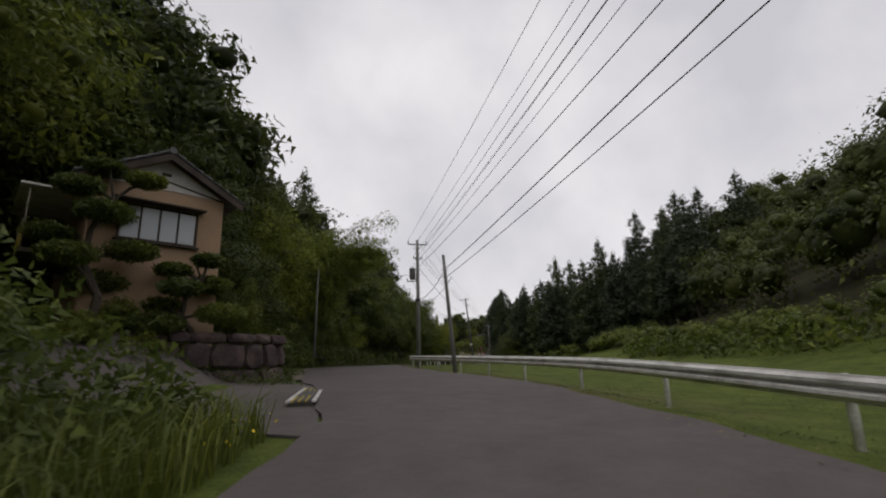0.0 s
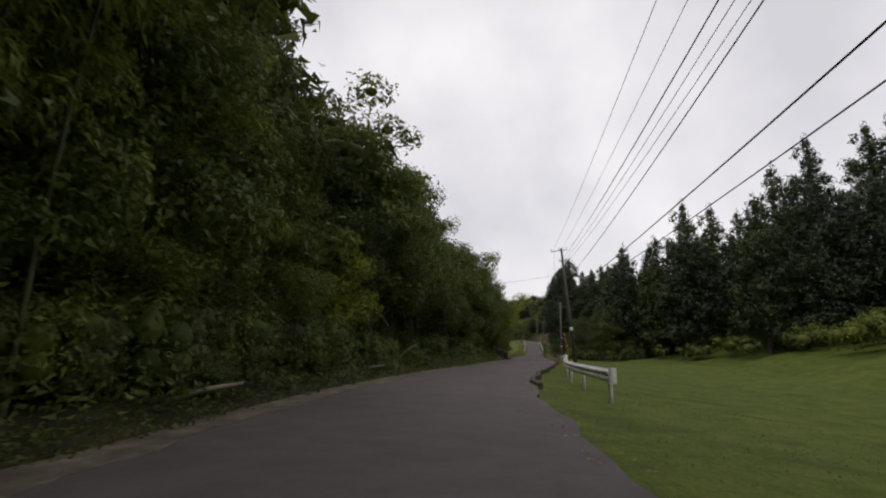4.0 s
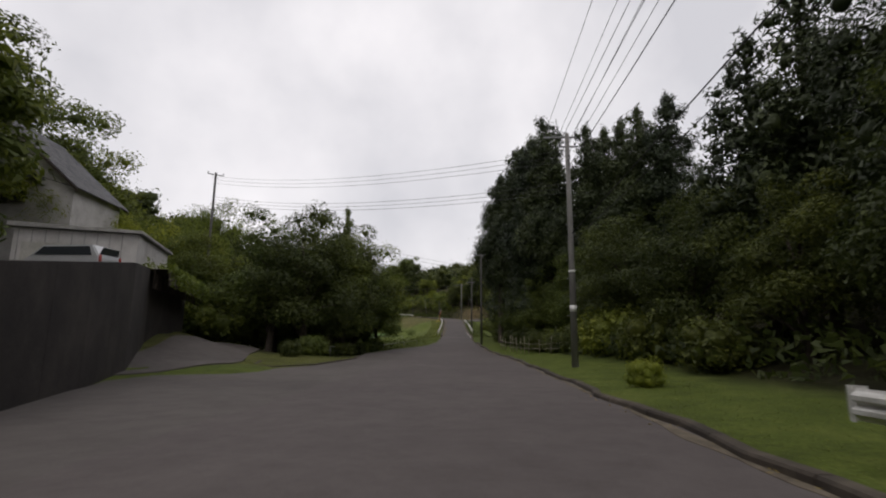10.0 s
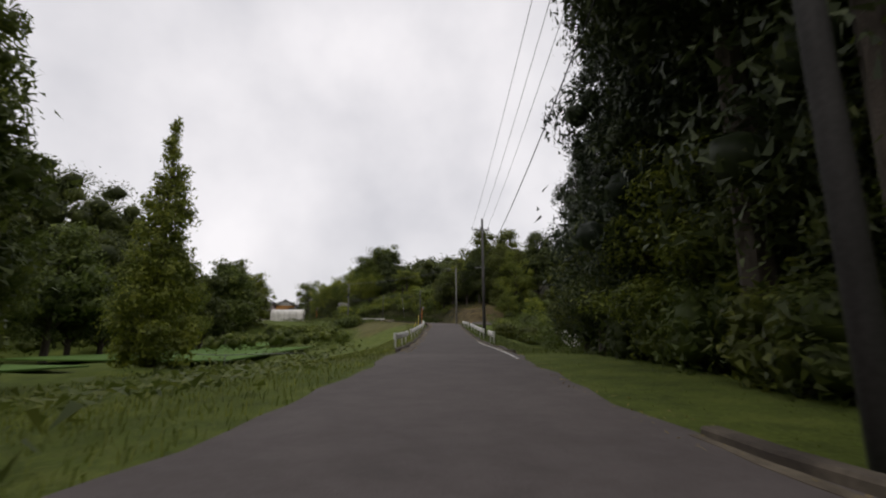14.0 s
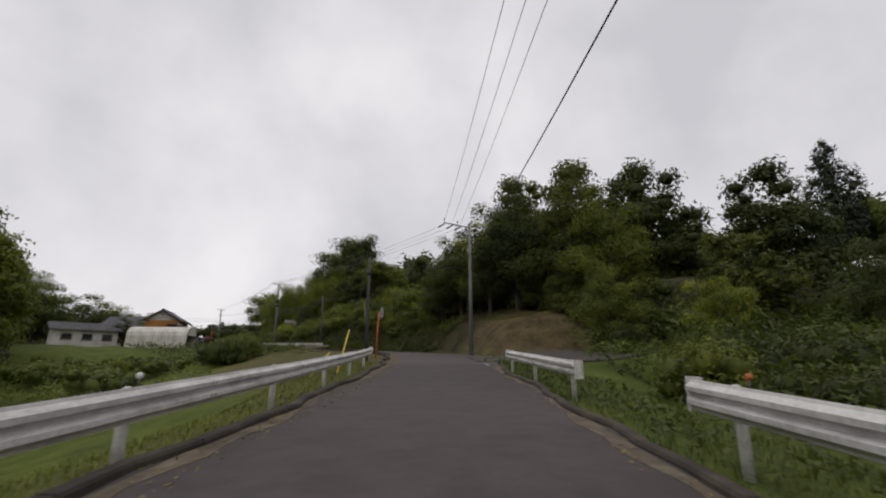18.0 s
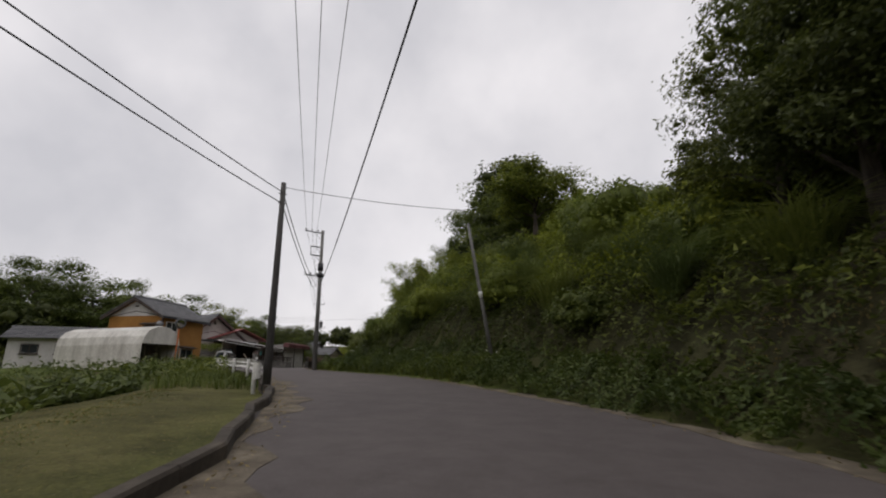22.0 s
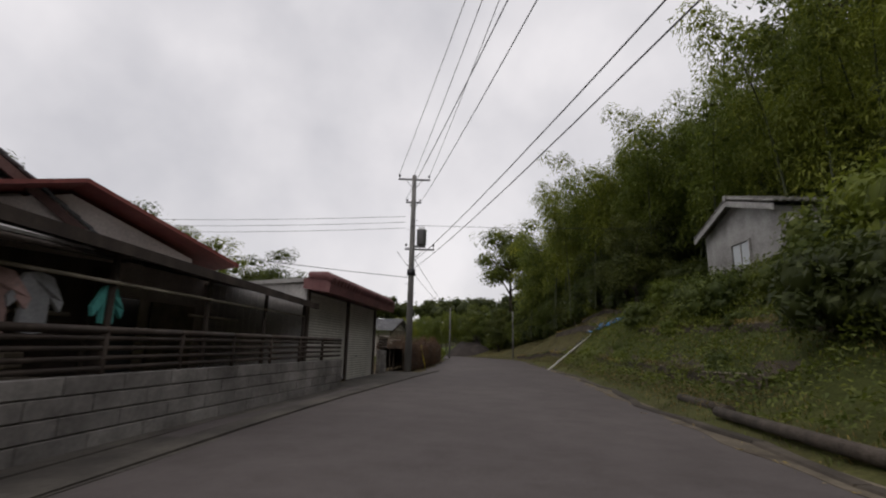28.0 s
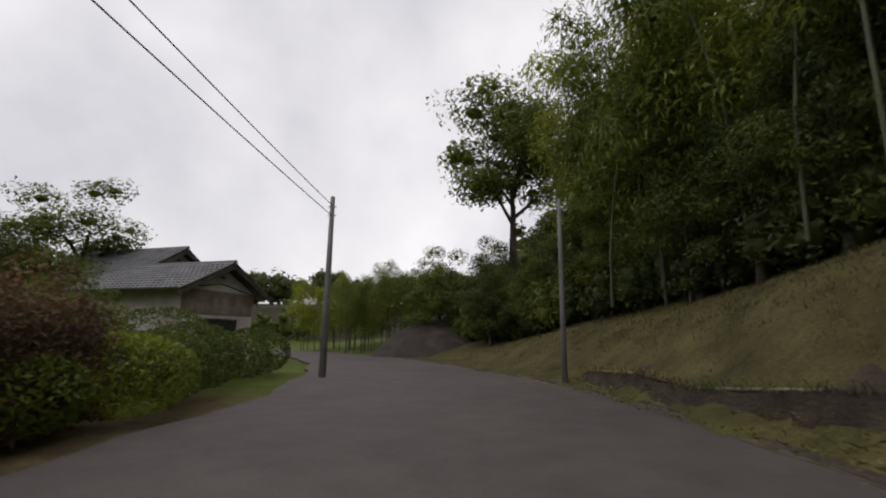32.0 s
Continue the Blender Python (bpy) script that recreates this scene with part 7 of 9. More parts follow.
def crown_mesh(name, clumps, leaves, leaf, material, droop=0.3, long=1.6, corners=3, core=0.5, up=0.45, tilt=0.55, hollow=0.5, lift=0.2, outward=0.0, sag=0.0):
    """A crown of rounded tufts, each (centre, radii): leaves clothe the tufts, a small core fills them."""
    size = np.array([(r[0] * r[1] * r[2]) ** (2 / 3) for _, r in clumps])
    counts = np.maximum(10, (leaves * size / size.sum()).astype(int))
    cen, nor, cv, cf = [], [], [], []
    for (q, r), n in zip(clumps, counts):
        r = np.asarray(r, float)
        d = rng.normal(size=(n, 3))
        d /= np.linalg.norm(d, axis=1)[:, None]
        d[:, 2] += lift
        d /= np.linalg.norm(d, axis=1)[:, None]
        bumps = rng.normal(size=(3, 3))
        bumps /= np.linalg.norm(bumps, axis=1)[:, None]
        k = hollow + (1.05 - hollow) * rng.random((n, 1)) ** 0.7
        k = k * (0.9 + 0.42 * np.clip(d @ bumps.T, 0, 1) ** 4 @ np.ones((3, 1))) * np.where(rng.random((n, 1)) < 0.12, rng.uniform(1.0, 1.4, (n, 1)), 1.0)
        off = d * k * r
        off[:, 2] -= sag * (off[:, 0] ** 2 + off[:, 1] ** 2) / r[0]
        cen.append(np.asarray(q) + off)
        nd = d / r
        nor.append(nd / np.linalg.norm(nd, axis=1)[:, None])
        if core:
            cv.append(np.asarray(q) + LUMP_V * r * core * rng.uniform(0.8, 1.1, (len(LUMP_V), 1)))
            cf.append(LUMP_F + sum(len(c) for c in cv[:-1]))
    cen, nor = np.concatenate(cen), np.concatenate(nor)
    v = leaf_points(cen, rng.uniform(0.6, 1.3, len(cen)) * leaf, droop, long, up, nor * outward + rng.normal(size=nor.shape) * 0.5 if outward else None, corners, nor, tilt)
    return facet_mesh(name, v, corners, material, (np.concatenate(cv), np.concatenate(cf)) if core else None)


def blade_mesh(name, roots, heights, material, lean=0.35, width=0.03):
    """Upright blades of grass that bend over: two quads each."""
    n = len(roots)
    h = np.asarray(heights).reshape(-1, 1)
    ang = rng.uniform(0, math.tau, n)
    d = np.stack([np.cos(ang), np.sin(ang), np.zeros(n)], 1)
    side = np.stack([-np.sin(ang), np.cos(ang), np.zeros(n)], 1)
    w = h * width + 0.006
    r = np.asarray(roots)
    k = rng.uniform(0.3, 1.6, (n, 1)) * lean
    mid = r + np.array([0, 0, 0.6]) * h + d * h * k * 0.25
    tip = r + np.array([0, 0, 1.0]) * h * (1 - 0.35 * k) + d * h * k
    v = np.stack([r - side * w, r + side * w, mid - side * w * 0.8, mid + side * w * 0.8, tip], 1).reshape(-1, 3)
    base = np.arange(n)[:, None] * 5
    loops = np.concatenate([base + np.array([0, 1, 3, 2]), base + np.array([2, 3, 4])], 1)
    me = bpy.data.meshes.new(name)
    me.vertices.add(5 * n)
    me.vertices.foreach_set("co", v.ravel())
    me.loops.add(7 * n)
    me.loops.foreach_set("vertex_index", loops.ravel())
    me.polygons.add(2 * n)
    me.polygons.foreach_set("loop_start", np.stack([np.arange(n) * 7, np.arange(n) * 7 + 4], 1).ravel())
    me.polygons.foreach_set("loop_total", np.tile([4, 3], n))
    me.update(calc_edges=True)
    me.materials.append(material)
    return me


def clump_points(centre, radii, n, hollow=0.55):
    d = rng.normal(size=(n, 3))
    d /= np.linalg.norm(d, axis=1)[:, None]
    r = hollow + (1 - hollow) * rng.random((n, 1)) ** 0.6
    return np.asarray(centre) + d * r * np.asarray(radii)


FAR_AWAY = pose(0, 0, -500)


def broadleaf(height, spread, material, leaves=4200, leaf=0.26, clear=0.25, name="broadleaf_tree", limbs=9, corners=3, core=0.25):
    root = new(name)
    bm = bmesh.new()
    base = height * 0.018 + 0.07
    top = Vector((rng.normal() * 0.3, rng.normal() * 0.3, height * 0.72))
    pts = [Vector((0, 0, -0.5)), Vector((0, 0, 0.2)), Vector((rng.normal() * 0.12, rng.normal() * 0.12, height * 0.3)), Vector((rng.normal() * 0.25, rng.normal() * 0.25, height * 0.52)), top]
    add_tube(bm, pts, [base * 1.4, base * 1.1, base * 0.8, base * 0.5, base * 0.15], 8)
    clumps = []
    for i in range(limbs):
        f = (i + 0.5) / limbs
        z0 = height * (clear + 0.08 + 0.45 * f)
        a = i * 2.4 + rng.uniform(-0.4, 0.4)
        reach = spread * (0.95 - 0.55 * abs(f - 0.35)) * rng.uniform(0.75, 1.05)
        p0 = Vector((0, 0, z0))
        p2 = Vector((math.cos(a) * reach * 0.72, math.sin(a) * reach * 0.72, z0 + height * rng.uniform(0.08, 0.2)))
        p1 = p0.lerp(p2, 0.5) + Vector((0, 0, height * 0.04))
        add_tube(bm, [p0, p1, p2], [base * 0.42, base * 0.25, base * 0.08], 5)
        for q, rr in ((p2, 0.3), (p1.lerp(p2, 0.4) + Vector((rng.normal(), rng.normal(), 0.3)) * spread * 0.14, 0.28), (p2 + Vector((rng.normal() * 0.2, rng.normal() * 0.2, 0.12)) * spread, 0.23), (p2 + Vector((rng.normal() * 0.26, rng.normal() * 0.26, -0.02)) * spread, 0.17)):
            r = spread * rr * rng.uniform(0.8, 1.2)
            clumps.append((q, (r, r, r * 0.7)))
    for i in range(6):
        r = spread * rng.uniform(0.22, 0.32)
        clumps.append((Vector((rng.normal() * spread * 0.22, rng.normal() * spread * 0.22, height * rng.uniform(0.74, 0.95))), (r, r, r * 0.75)))
    part("trunk", bm, M_BARK, root)
    mesh_part("crown", crown_mesh("crown", clumps, leaves, leaf, material, corners=corners, core=core), root)
    root.matrix_world = FAR_AWAY
    return root


def cedar(height, spread, material, leaves=3600, leaf=0.34, name="cedar_tree", clear=0.12, ragged=0.35, pointed=1.0):
    """A conifer of upswept rounded tufts in loose tiers, blunt at the top."""
    root = new(name)
    bm = bmesh.new()
    r0 = height * 0.013 + 0.05
    add_tube(bm, [(0, 0, -0.5), (0, 0, height * 0.4), (0, 0, height * 0.98)], [r0 * 1.2, r0 * 0.75, 0.03], 7)
    tiers = int(height * 0.85)
    th = height * (1 - clear) / tiers
    clumps = []
    for i in range(tiers):
        f = (i + 0.5) / tiers
        reach = spread * ((1 - f) ** (0.78 * pointed) * (0.72 + 0.28 * min(1, f * 5)) + 0.07)
        for k in range(6 if f < 0.75 else 4):
            if rng.random() < 0.28 * ragged:
                continue
            a = k * math.tau / 6 + i * 0.9 + rng.uniform(-0.5, 0.5)
            z = height * (clear + (1 - clear) * f) + rng.uniform(-0.45, 0.45) * th
            rr = reach * rng.uniform(1 - ragged, 1.08)
            w = 0.24 * rr + 0.2 + 0.3 * rng.random() * (1 - f)
            c = (math.cos(a) * (rr - w * 0.8), math.sin(a) * (rr - w * 0.8), z + 0.12 * rr)
            clumps.append((c, (w, w, w * rng.uniform(0.8, 1.15))))
            if k % 2 == 0:
                add_tube(bm, [(0, 0, z - 0.3), (c[0] * 0.9, c[1] * 0.9, z)], [0.05, 0.012], 4, False)
        clumps.append(((0, 0, height * (clear + (1 - clear) * f)), (reach * 0.5, reach * 0.5, th * 0.8)))
    clumps.append(((0, 0, height * 0.985), (spread * 0.09 + 0.1, spread * 0.09 + 0.1, 0.05 * height)))
    part("trunk", bm, M_BARK, root)
    mesh_part("crown", crown_mesh("crown", clumps, leaves, leaf, material, droop=-0.5, long=1.9, corners=3, core=0.4, outward=0.7, tilt=0.6, lift=0.1), root)
    root.matrix_world = FAR_AWAY
    return root


def bamboo(height, spread, leaves=3000, culms=9, leaf=0.28, material=None, toward=None, reach=(0.2, 0.45), core=0.15, tufts=11):
    """Culms that arch over, hung with cushions of narrow drooping leaves; toward turns all the tips one way."""
    root = new("bamboo_clump")
    clumps = []
    for i in range(culms):
        a = i * 2.4 + rng.uniform(-0.4, 0.4)
        r = spread * 0.5 * math.sqrt((i + 0.5) / culms)
        b = rng.uniform(0, math.tau) if toward is None else radians(toward) + rng.normal() * 0.4
        hh = height * rng.uniform(0.75, 1.05)
        lean = hh * rng.uniform(*reach)
        x0, y0 = math.cos(a) * r, math.sin(a) * r
        u = np.linspace(0, 1, 7)
        px, py = x0 + np.cos(b) * lean * u ** 2.4, y0 + np.sin(b) * lean * u ** 2.4
        pz = hh * (u - (0.12 + 0.25 * lean / hh) * u ** 5) - 0.3
        part("culm", tube([(px[k], py[k], pz[k]) for k in range(7)], [0.045, 0.045, 0.04, 0.033, 0.025, 0.016, 0.006], 5, False), M_CULM, root)
        for k in range(tufts):
            t = 0.3 + 0.7 * (k + rng.uniform(0.2, 0.8)) / tufts
            w = spread * (0.07 + 0.13 * math.sin(min(1.0, max(0.0, (t - 0.15) / 0.95)) * math.pi)) * rng.uniform(0.75, 1.25)
            g = rng.uniform(0, math.tau)
            off = w * (0.8 if t < 0.75 else 0.35)
            clumps.append(((float(np.interp(t, u, px)) + math.cos(g) * off, float(np.interp(t, u, py)) + math.sin(g) * off, float(np.interp(t, u, pz)) - 0.1 * w), (w, w, w * 0.7)))
    mesh_part("foliage", crown_mesh("foliage", clumps, leaves, leaf, material or M_BAMBOO, droop=1.1, long=2.8, corners=3, core=core, up=0.5, tilt=0.55, hollow=0.6, outward=0.6, sag=0.45), root)
    root.matrix_world = FAR_AWAY
    return root


def shrub(name, radius, height, material, leaves=700, leaf=0.17, lumps=9):
    root = new(name)
    cs = []
    bm = bmesh.new()
    for i in range(lumps):
        a = i * 2.4
        r = radius * 0.62 * math.sqrt((i + 0.2) / lumps)
        c = (math.cos(a) * r, math.sin(a) * r, height * rng.uniform(0.62, 0.85) * (1 - 0.45 * (r / radius) ** 2) - 0.15 * height)
        add_tube(bm, [(c[0] * 0.2, c[1] * 0.2, -0.1), (c[0] * 0.7, c[1] * 0.7, c[2] * 0.6), c], [0.035, 0.025, 0.01], 4, False)
        w = radius * rng.uniform(0.3, 0.46)
        cs.append((c, (w, w, height * rng.uniform(0.26, 0.36))))
        cs.append(((c[0] * 1.05, c[1] * 1.05, height * 0.25), (w, w, height * 0.27)))
    part("stem_wood", bm, M_BARK, root)
    mesh_part("foliage", crown_mesh("foliage", cs, leaves, leaf, material, droop=0.2, core=0.6), root)
    root.matrix_world = FAR_AWAY
    return root


P_NEAR = [broadleaf(10, 4.0, M_LEAF, 21000, 0.14, 0.0, limbs=14), broadleaf(9.5, 3.8, M_LEAF_DARK, 21000, 0.14, 0.0, limbs=14), broadleaf(8, 3.4, M_LEAF_LIGHT, 16000, 0.135, 0.0, limbs=11)]
P_BROAD = [broadleaf(11, 4.6, M_LEAF, 7500, 0.31, 0.02, limbs=12, core=0.5), broadleaf(9, 4.2, M_LEAF_DARK, 7000, 0.31, 0.0, limbs=12, core=0.5), broadleaf(13, 5.0, M_LEAF_DARK, 8000, 0.32, 0.04, limbs=13, core=0.5), broadleaf(8, 3.6, M_LEAF_LIGHT, 6000, 0.29, 0.0, core=0.5)]
P_AIRY = [broadleaf(13, 5.2, M_LEAF, 13000, 0.23, 0.34, limbs=10, core=0.3)]
P_CEDAR = [cedar(20, 4.9, M_CEDAR, 11000, 0.29, ragged=0.35, pointed=0.72), cedar(17, 4.6, M_CEDAR, 10000, 0.29, ragged=0.4, pointed=0.68), cedar(22, 5.0, M_CEDAR, 32000, 0.17, clear=0.08, ragged=0.5, pointed=0.58)]
P_CONE = [cedar(15, 2.9, M_LEAF, 17000, 0.19, name="dawn_redwood", clear=0.02, ragged=0.15, pointed=1.05)]
P_BAMBOO = [bamboo(11, 5.0, 27000, 10, 0.09), bamboo(9, 4.2, 25000, 9, 0.075), bamboo(13, 5.4, 28000, 11, 0.09)]
P_SHRUB = [shrub("shrub", 1.5, 2.0, M_LEAF, 3200, 0.11), shrub("shrub", 1.3, 1.6, M_LEAF_DARK, 2800, 0.11), shrub("shrub", 1.2, 1.4, M_WEED, 2800, 0.1), shrub("shrub", 1.6, 2.2, M_LEAF_LIGHT, 3200, 0.11)]
PROTOS = P_NEAR + P_BROAD + P_AIRY + P_CEDAR + P_CONE + P_BAMBOO + P_SHRUB
LABELS = {"broadleaf_tree": "leafy green broadleaf tree on the roadside bank", "cedar_tree": "tall dark green cedar with drooping branches",
          "dawn_redwood": "dense conical green tree standing in the field", "bamboo_clump": "arching yellow-green bamboo with feathery tops", "shrub": "dense rounded green shrub beside the lane"}
CATS = {"broadleaf_tree": "tree", "cedar_tree": "conifer", "dawn_redwood": "conifer", "bamboo_clump": "bamboo", "shrub": "shrub"}


TOP = {}


def view_cap(p):
    """Height that growth may reach between the straight and the ochre house, capped to keep the camera's view of it
    clear.
    """
    f = (p.y - 205.0) / 86.0
    if not 0.0 < f < 1.02:
        return None
    x0, x1 = 14.0 - 41.0 * f, 18.0 - 22.5 * f
    return 0.7 + 3.5 * f if x0 < p.x < x1 else None


def plant(proto, s, o, scale=1.0, tall=1.0, label="", group="", sink=0.05, dz=None):
    p = land_at(s, o) if dz is None else at(s, o, dz)
    kind = proto.name.split(".")[0]
    cap = view_cap(p)
    if cap is not None:
        if proto.name not in TOP:
            TOP[proto.name] = max(v.co.z for ch in proto.children for v in ch.data.vertices)
        k = (cap - p.z) / (TOP[proto.name] * scale * tall)
        if k < 0.2:
            return None
        scale *= min(1.0, k)
    ob = copy_thing(proto, pose(p.x, p.y, p.z - sink, 0, 0, float(rng.uniform(0, 360))))
    ob.scale = (scale, scale, scale * tall)
    return tagged(ob, label or LABELS[kind], CATS[kind], group or {"tree": "roadside trees", "conifer": "cedar wood", "bamboo": "bamboo grove", "shrub": "roadside shrubs"}[CATS[kind]])


FAR_CROWNS, FAR_SHRUBS = [], []


def row(protos, s0, s1, gap, o, jitter=1.0, scale=(0.85, 1.15), tall=(0.9, 1.15), skip=()):
    s = s0
    while s <= s1:
        ss, oo = s + rng.uniform(-0.35, 0.35) * gap, (o(s) if callable(o) else o) + rng.uniform(-1, 1) * jitter
        pick = protos[int(rng.integers(len(protos)))]
        if abs(oo) > 40 and pick in P_BROAD:
            FAR_CROWNS.append((np.array(land_at(float(ss), float(oo))), (4.6, 4.2, 5.0, 3.6)[P_BROAD.index(pick)] * float(rng.uniform(*scale)), (11, 9, 13, 8)[P_BROAD.index(pick)] * float(rng.uniform(*scale))))
        elif abs(oo) > 16 and pick in P_SHRUB:
            q_, k_ = land_at(float(ss), float(oo)), float(rng.uniform(*scale))
            cap = view_cap(q_)
            k_ = k_ if cap is None else min(k_, (cap - q_.z) / 2.2)
            if k_ > 0.3:
                FAR_SHRUBS.append((np.array(q_), 1.5 * k_, 2.0 * k_))
        elif not any(a <= ss <= b for a, b in skip):
            plant(pick, float(ss), float(oo), float(rng.uniform(*scale)), float(rng.uniform(*tall)))
        s += gap


B, C, W, H, N = P_BROAD, P_CEDAR, P_BAMBOO, P_SHRUB, P_NEAR
# left: wooded bank
row([N[1], N[0]], -14, 2, 5, -11.5, 1.0, (0.8, 1.0))
row([N[1], N[0]], -4, 36, 4.4, -18.0, 1.2, (1.7, 2.0))
row([B[2], C[0], B[0]], 0, 46, 5.0, -27.0, 2.0, (1.85, 2.15))
plant(C[0], 37.0, -17.0, 1.25, 1.05)
plant(C[1], 41.0, -18.5, 1.3, 1.05)
plant(N[1], 22.5, -9.2, 1.0, 1.0)
plant(N[0], 26.0, -10.5, 1.1)
plant(N[1], 25.0, -7.9, 0.72)
plant(N[1], 28.2, -8.0, 0.8)
plant(N[0], 31.0, -8.2, 0.8)
plant(C[1], 43.5, -13.0, 1.05, 1.1)
row([N[1], N[0], N[1]], 30, 106, 4.0, -8.9, 0.5, (1.02, 1.25), (0.98, 1.12))
row([B[2], B[0], B[1]], 31, 58, 5.0, -13.5, 1.2, (1.4, 1.6))
row([B[2], B[0], B[1]], 61, 104, 6.0, -13.5, 1.2, (1.15, 1.35))
row([B[2], C[0], C[1]], 34, 112, 9.0, -21.0, 2.0, (1.05, 1.25))
row([H[0], H[1], H[2]], 24, 104, 1.9, lambda s: -6.2 - 0.4 * math.sin(s), 0.4, (0.6, 1.0))
row([N[2]], 44, 62, 9, -7.8, 0.5, (0.8, 0.95))
for s_, o_, k_ in ((33.5, -8.6, 1.25), (36.0, -8.0, 1.25), (38.5, -8.6, 1.15), (103.0, -7.0, 1.15), (105.6, -7.0, 1.1)):
    plant(W[1], s_, o_, k_)
for s_, o_, k_ in ((39.0, -7.6, 1.2), (43.0, -8.4, 1.2)):
    plant(W[2], s_, o_, k_)
row([N[1], N[0]], 30, 54, 3.0, -7.0, 0.3, (0.4, 0.55))
row([N[1], N[0]], 86, 105, 2.4, -6.6, 0.3, (0.36, 0.5))
row([H[1], H[0]], 28, 58, 1.5, -6.4, 0.3, (0.8, 1.2))
plant(W[1], 102.0, -6.0, 1.25)
plant(W[1], 106.0, -6.2, 1.15)
for s_, o_, k_ in ((95.0, -7.0, 1.2), (99.0, -6.9, 1.25), (103.0, -7.2, 1.25), (91.0, -7.2, 1.15)):
    plant(N[0], s_, o_, k_, 1.05)
P_ARCH = [bamboo(14.5, 3.6, 24000, 6, 0.085, toward=0, reach=(0.42, 0.62), core=0.0, tufts=16), bamboo(9.5, 3.0, 16000, 5, 0.07, toward=0, reach=(0.5, 0.75), core=0.0, tufts=15)]
PROTOS += P_ARCH


def lean_over(proto, s, o, scale, turn, label):
    """A clump whose tips hang over the lane; turn is measured from the road's right-hand side."""
    p = land_at(s, o)
    ob = copy_thing(proto, pose(p.x, p.y, p.z - 0.05, 0, 0, bearing(s) + turn))
    ob.scale = (scale, scale, scale)
    tagged(ob, label, "bamboo", "bamboo grove")


for s_, o_, k_, a_ in ((38.5, -7.6, 1.0, 20), (41.5, -7.0, 1.02, 0), (44.5, -6.6, 0.95, -15)):
    lean_over(P_ARCH[0], s_, o_, k_, a_, "tall bamboo arching out over the lane")
for s_, o_, k_, a_ in ((104.5, -6.6, 0.9, 0), (107.5, -6.8, 1.0, -10)):
    lean_over(P_ARCH[1], s_, o_, k_, a_, "slender bamboo with drooping sprays over the lane")
plant(P_AIRY[0], 63.5, -8.2, 1.0, 0.95, "broadleaf tree standing above the bamboo on the bank")
plant(P_AIRY[0], 46.0, -7.4, 0.86, 0.95, "dark broadleaf tree reaching over the lane")
# garden of the tan house
for s_, o_, k_, i_ in ((4.0, -10.0, 0.6, 0), (21.0, -7.4, 0.5, 1), (23.5, -7.0, 0.5, 0)):
    plant(N[i_], s_, o_, k_)
for s_, o_, k_, i_ in ((18.2, -7.2, 0.6, 1), (19.4, -6.9, 0.62, 0), (17.2, -7.4, 0.5, 1), (20.8, -6.4, 0.6, 1), (16.4, -8.4, 0.6, 0), (24.6, -6.4, 0.8, 0), (2.5, -6.5, 1.0, 0), (5.0, -6.9, 0.9, 1), (-0.5, -6.5, 1.0, 2),
                       (12.6, -9.6, 0.6, 0), (11.2, -10.4, 0.7, 1), (14.4, -8.4, 0.5, 0), (6.2, -5.4, 0.7, 2), (3.6, -4.6, 0.7, 0)):
    plant(H[i_], s_, o_, k_)


def cloud_pine(x, y, height, pads, label):
    """A garden pine trained into flat cushions on a bent trunk."""
    z = float(land(np.array([x]), np.array([y]))[0])
    root = thing("garden_pine", pose(x, y, z), label, "pine", "garden pines")
    bm = bmesh.new()
    bend = [Vector((0.25 * math.sin(k * 1.9), 0.2 * math.cos(k * 1.4) - 0.2, height * k / 5)) for k in range(6)]
    add_tube(bm, [bend[0] - Vector((0, 0, 0.4))] + bend, [0.16, 0.14, 0.12, 0.1, 0.08, 0.05, 0.03], 7)
    for k in range(pads):
        f = 0.3 + 0.7 * k / (pads - 1)
        p = bend[min(5, int(f * 5))]
        a = k * 2.4 + x
        r = (1.15 - 0.55 * f) * 1.3 if k < pads - 1 else 0.2
        q = Vector((p.x + math.cos(a) * r, p.y + math.sin(a) * r, height * f))
        add_tube(bm, [p, p.lerp(q, 0.5) + Vector((0, 0, 0.12)), q], [0.06, 0.05, 0.02], 5, False)
        w = (0.95 - 0.35 * f) * rng.uniform(0.85, 1.1)
        c = clump_points(q + Vector((0, 0, 0.1)), (w, w, w * 0.42), 1300, 0.3)
        mesh_part("needle_cushion", leaf_mesh("needle_cushion", c, rng.uniform(0.6, 1.2, len(c)) * 0.1, M_LEAF if k % 3 else M_WEED, long=2.4, up=1.0), root)
    part("trunk", bm, M_BARK, root)


cloud_pine(-10.3, 13.6, 5.0, 9, "old garden pine trained into cushions before the house")
cloud_pine(-8.4, 15.6, 3.1, 7, "low garden pine clipped into rounded cushions")
# right: meadow, then the wooded slope
row([H[0], H[3], H[2]], 20, 100, 3.4, lambda s: 34 - 0.06 * s, 2.0, (1.2, 1.9))
row([B[0], B[1]], 30, 84, 6.0, 42, 2.5, (0.8, 1.0))
row([B[2], B[0], B[1]], 26, 104, 6.0, 54, 3.0, (1.0, 1.25))
row([B[2], B[0], B[1]], 24, 140, 6.5, 68, 3.0, (1.15, 1.4))
row([B[2], B[0]], 24, 160, 7.5, 84, 4.0, (1.2, 1.5))
row([C[0], C[1]], 100, 150, 5.0, lambda s: 58 - 0.6 * (s - 100), 2.0, (0.85, 1.05))
row([C[0], C[1]], 84, 124, 2.7, lambda s: 42 - 0.75 * (s - 84), 1.2, (0.75, 0.98))
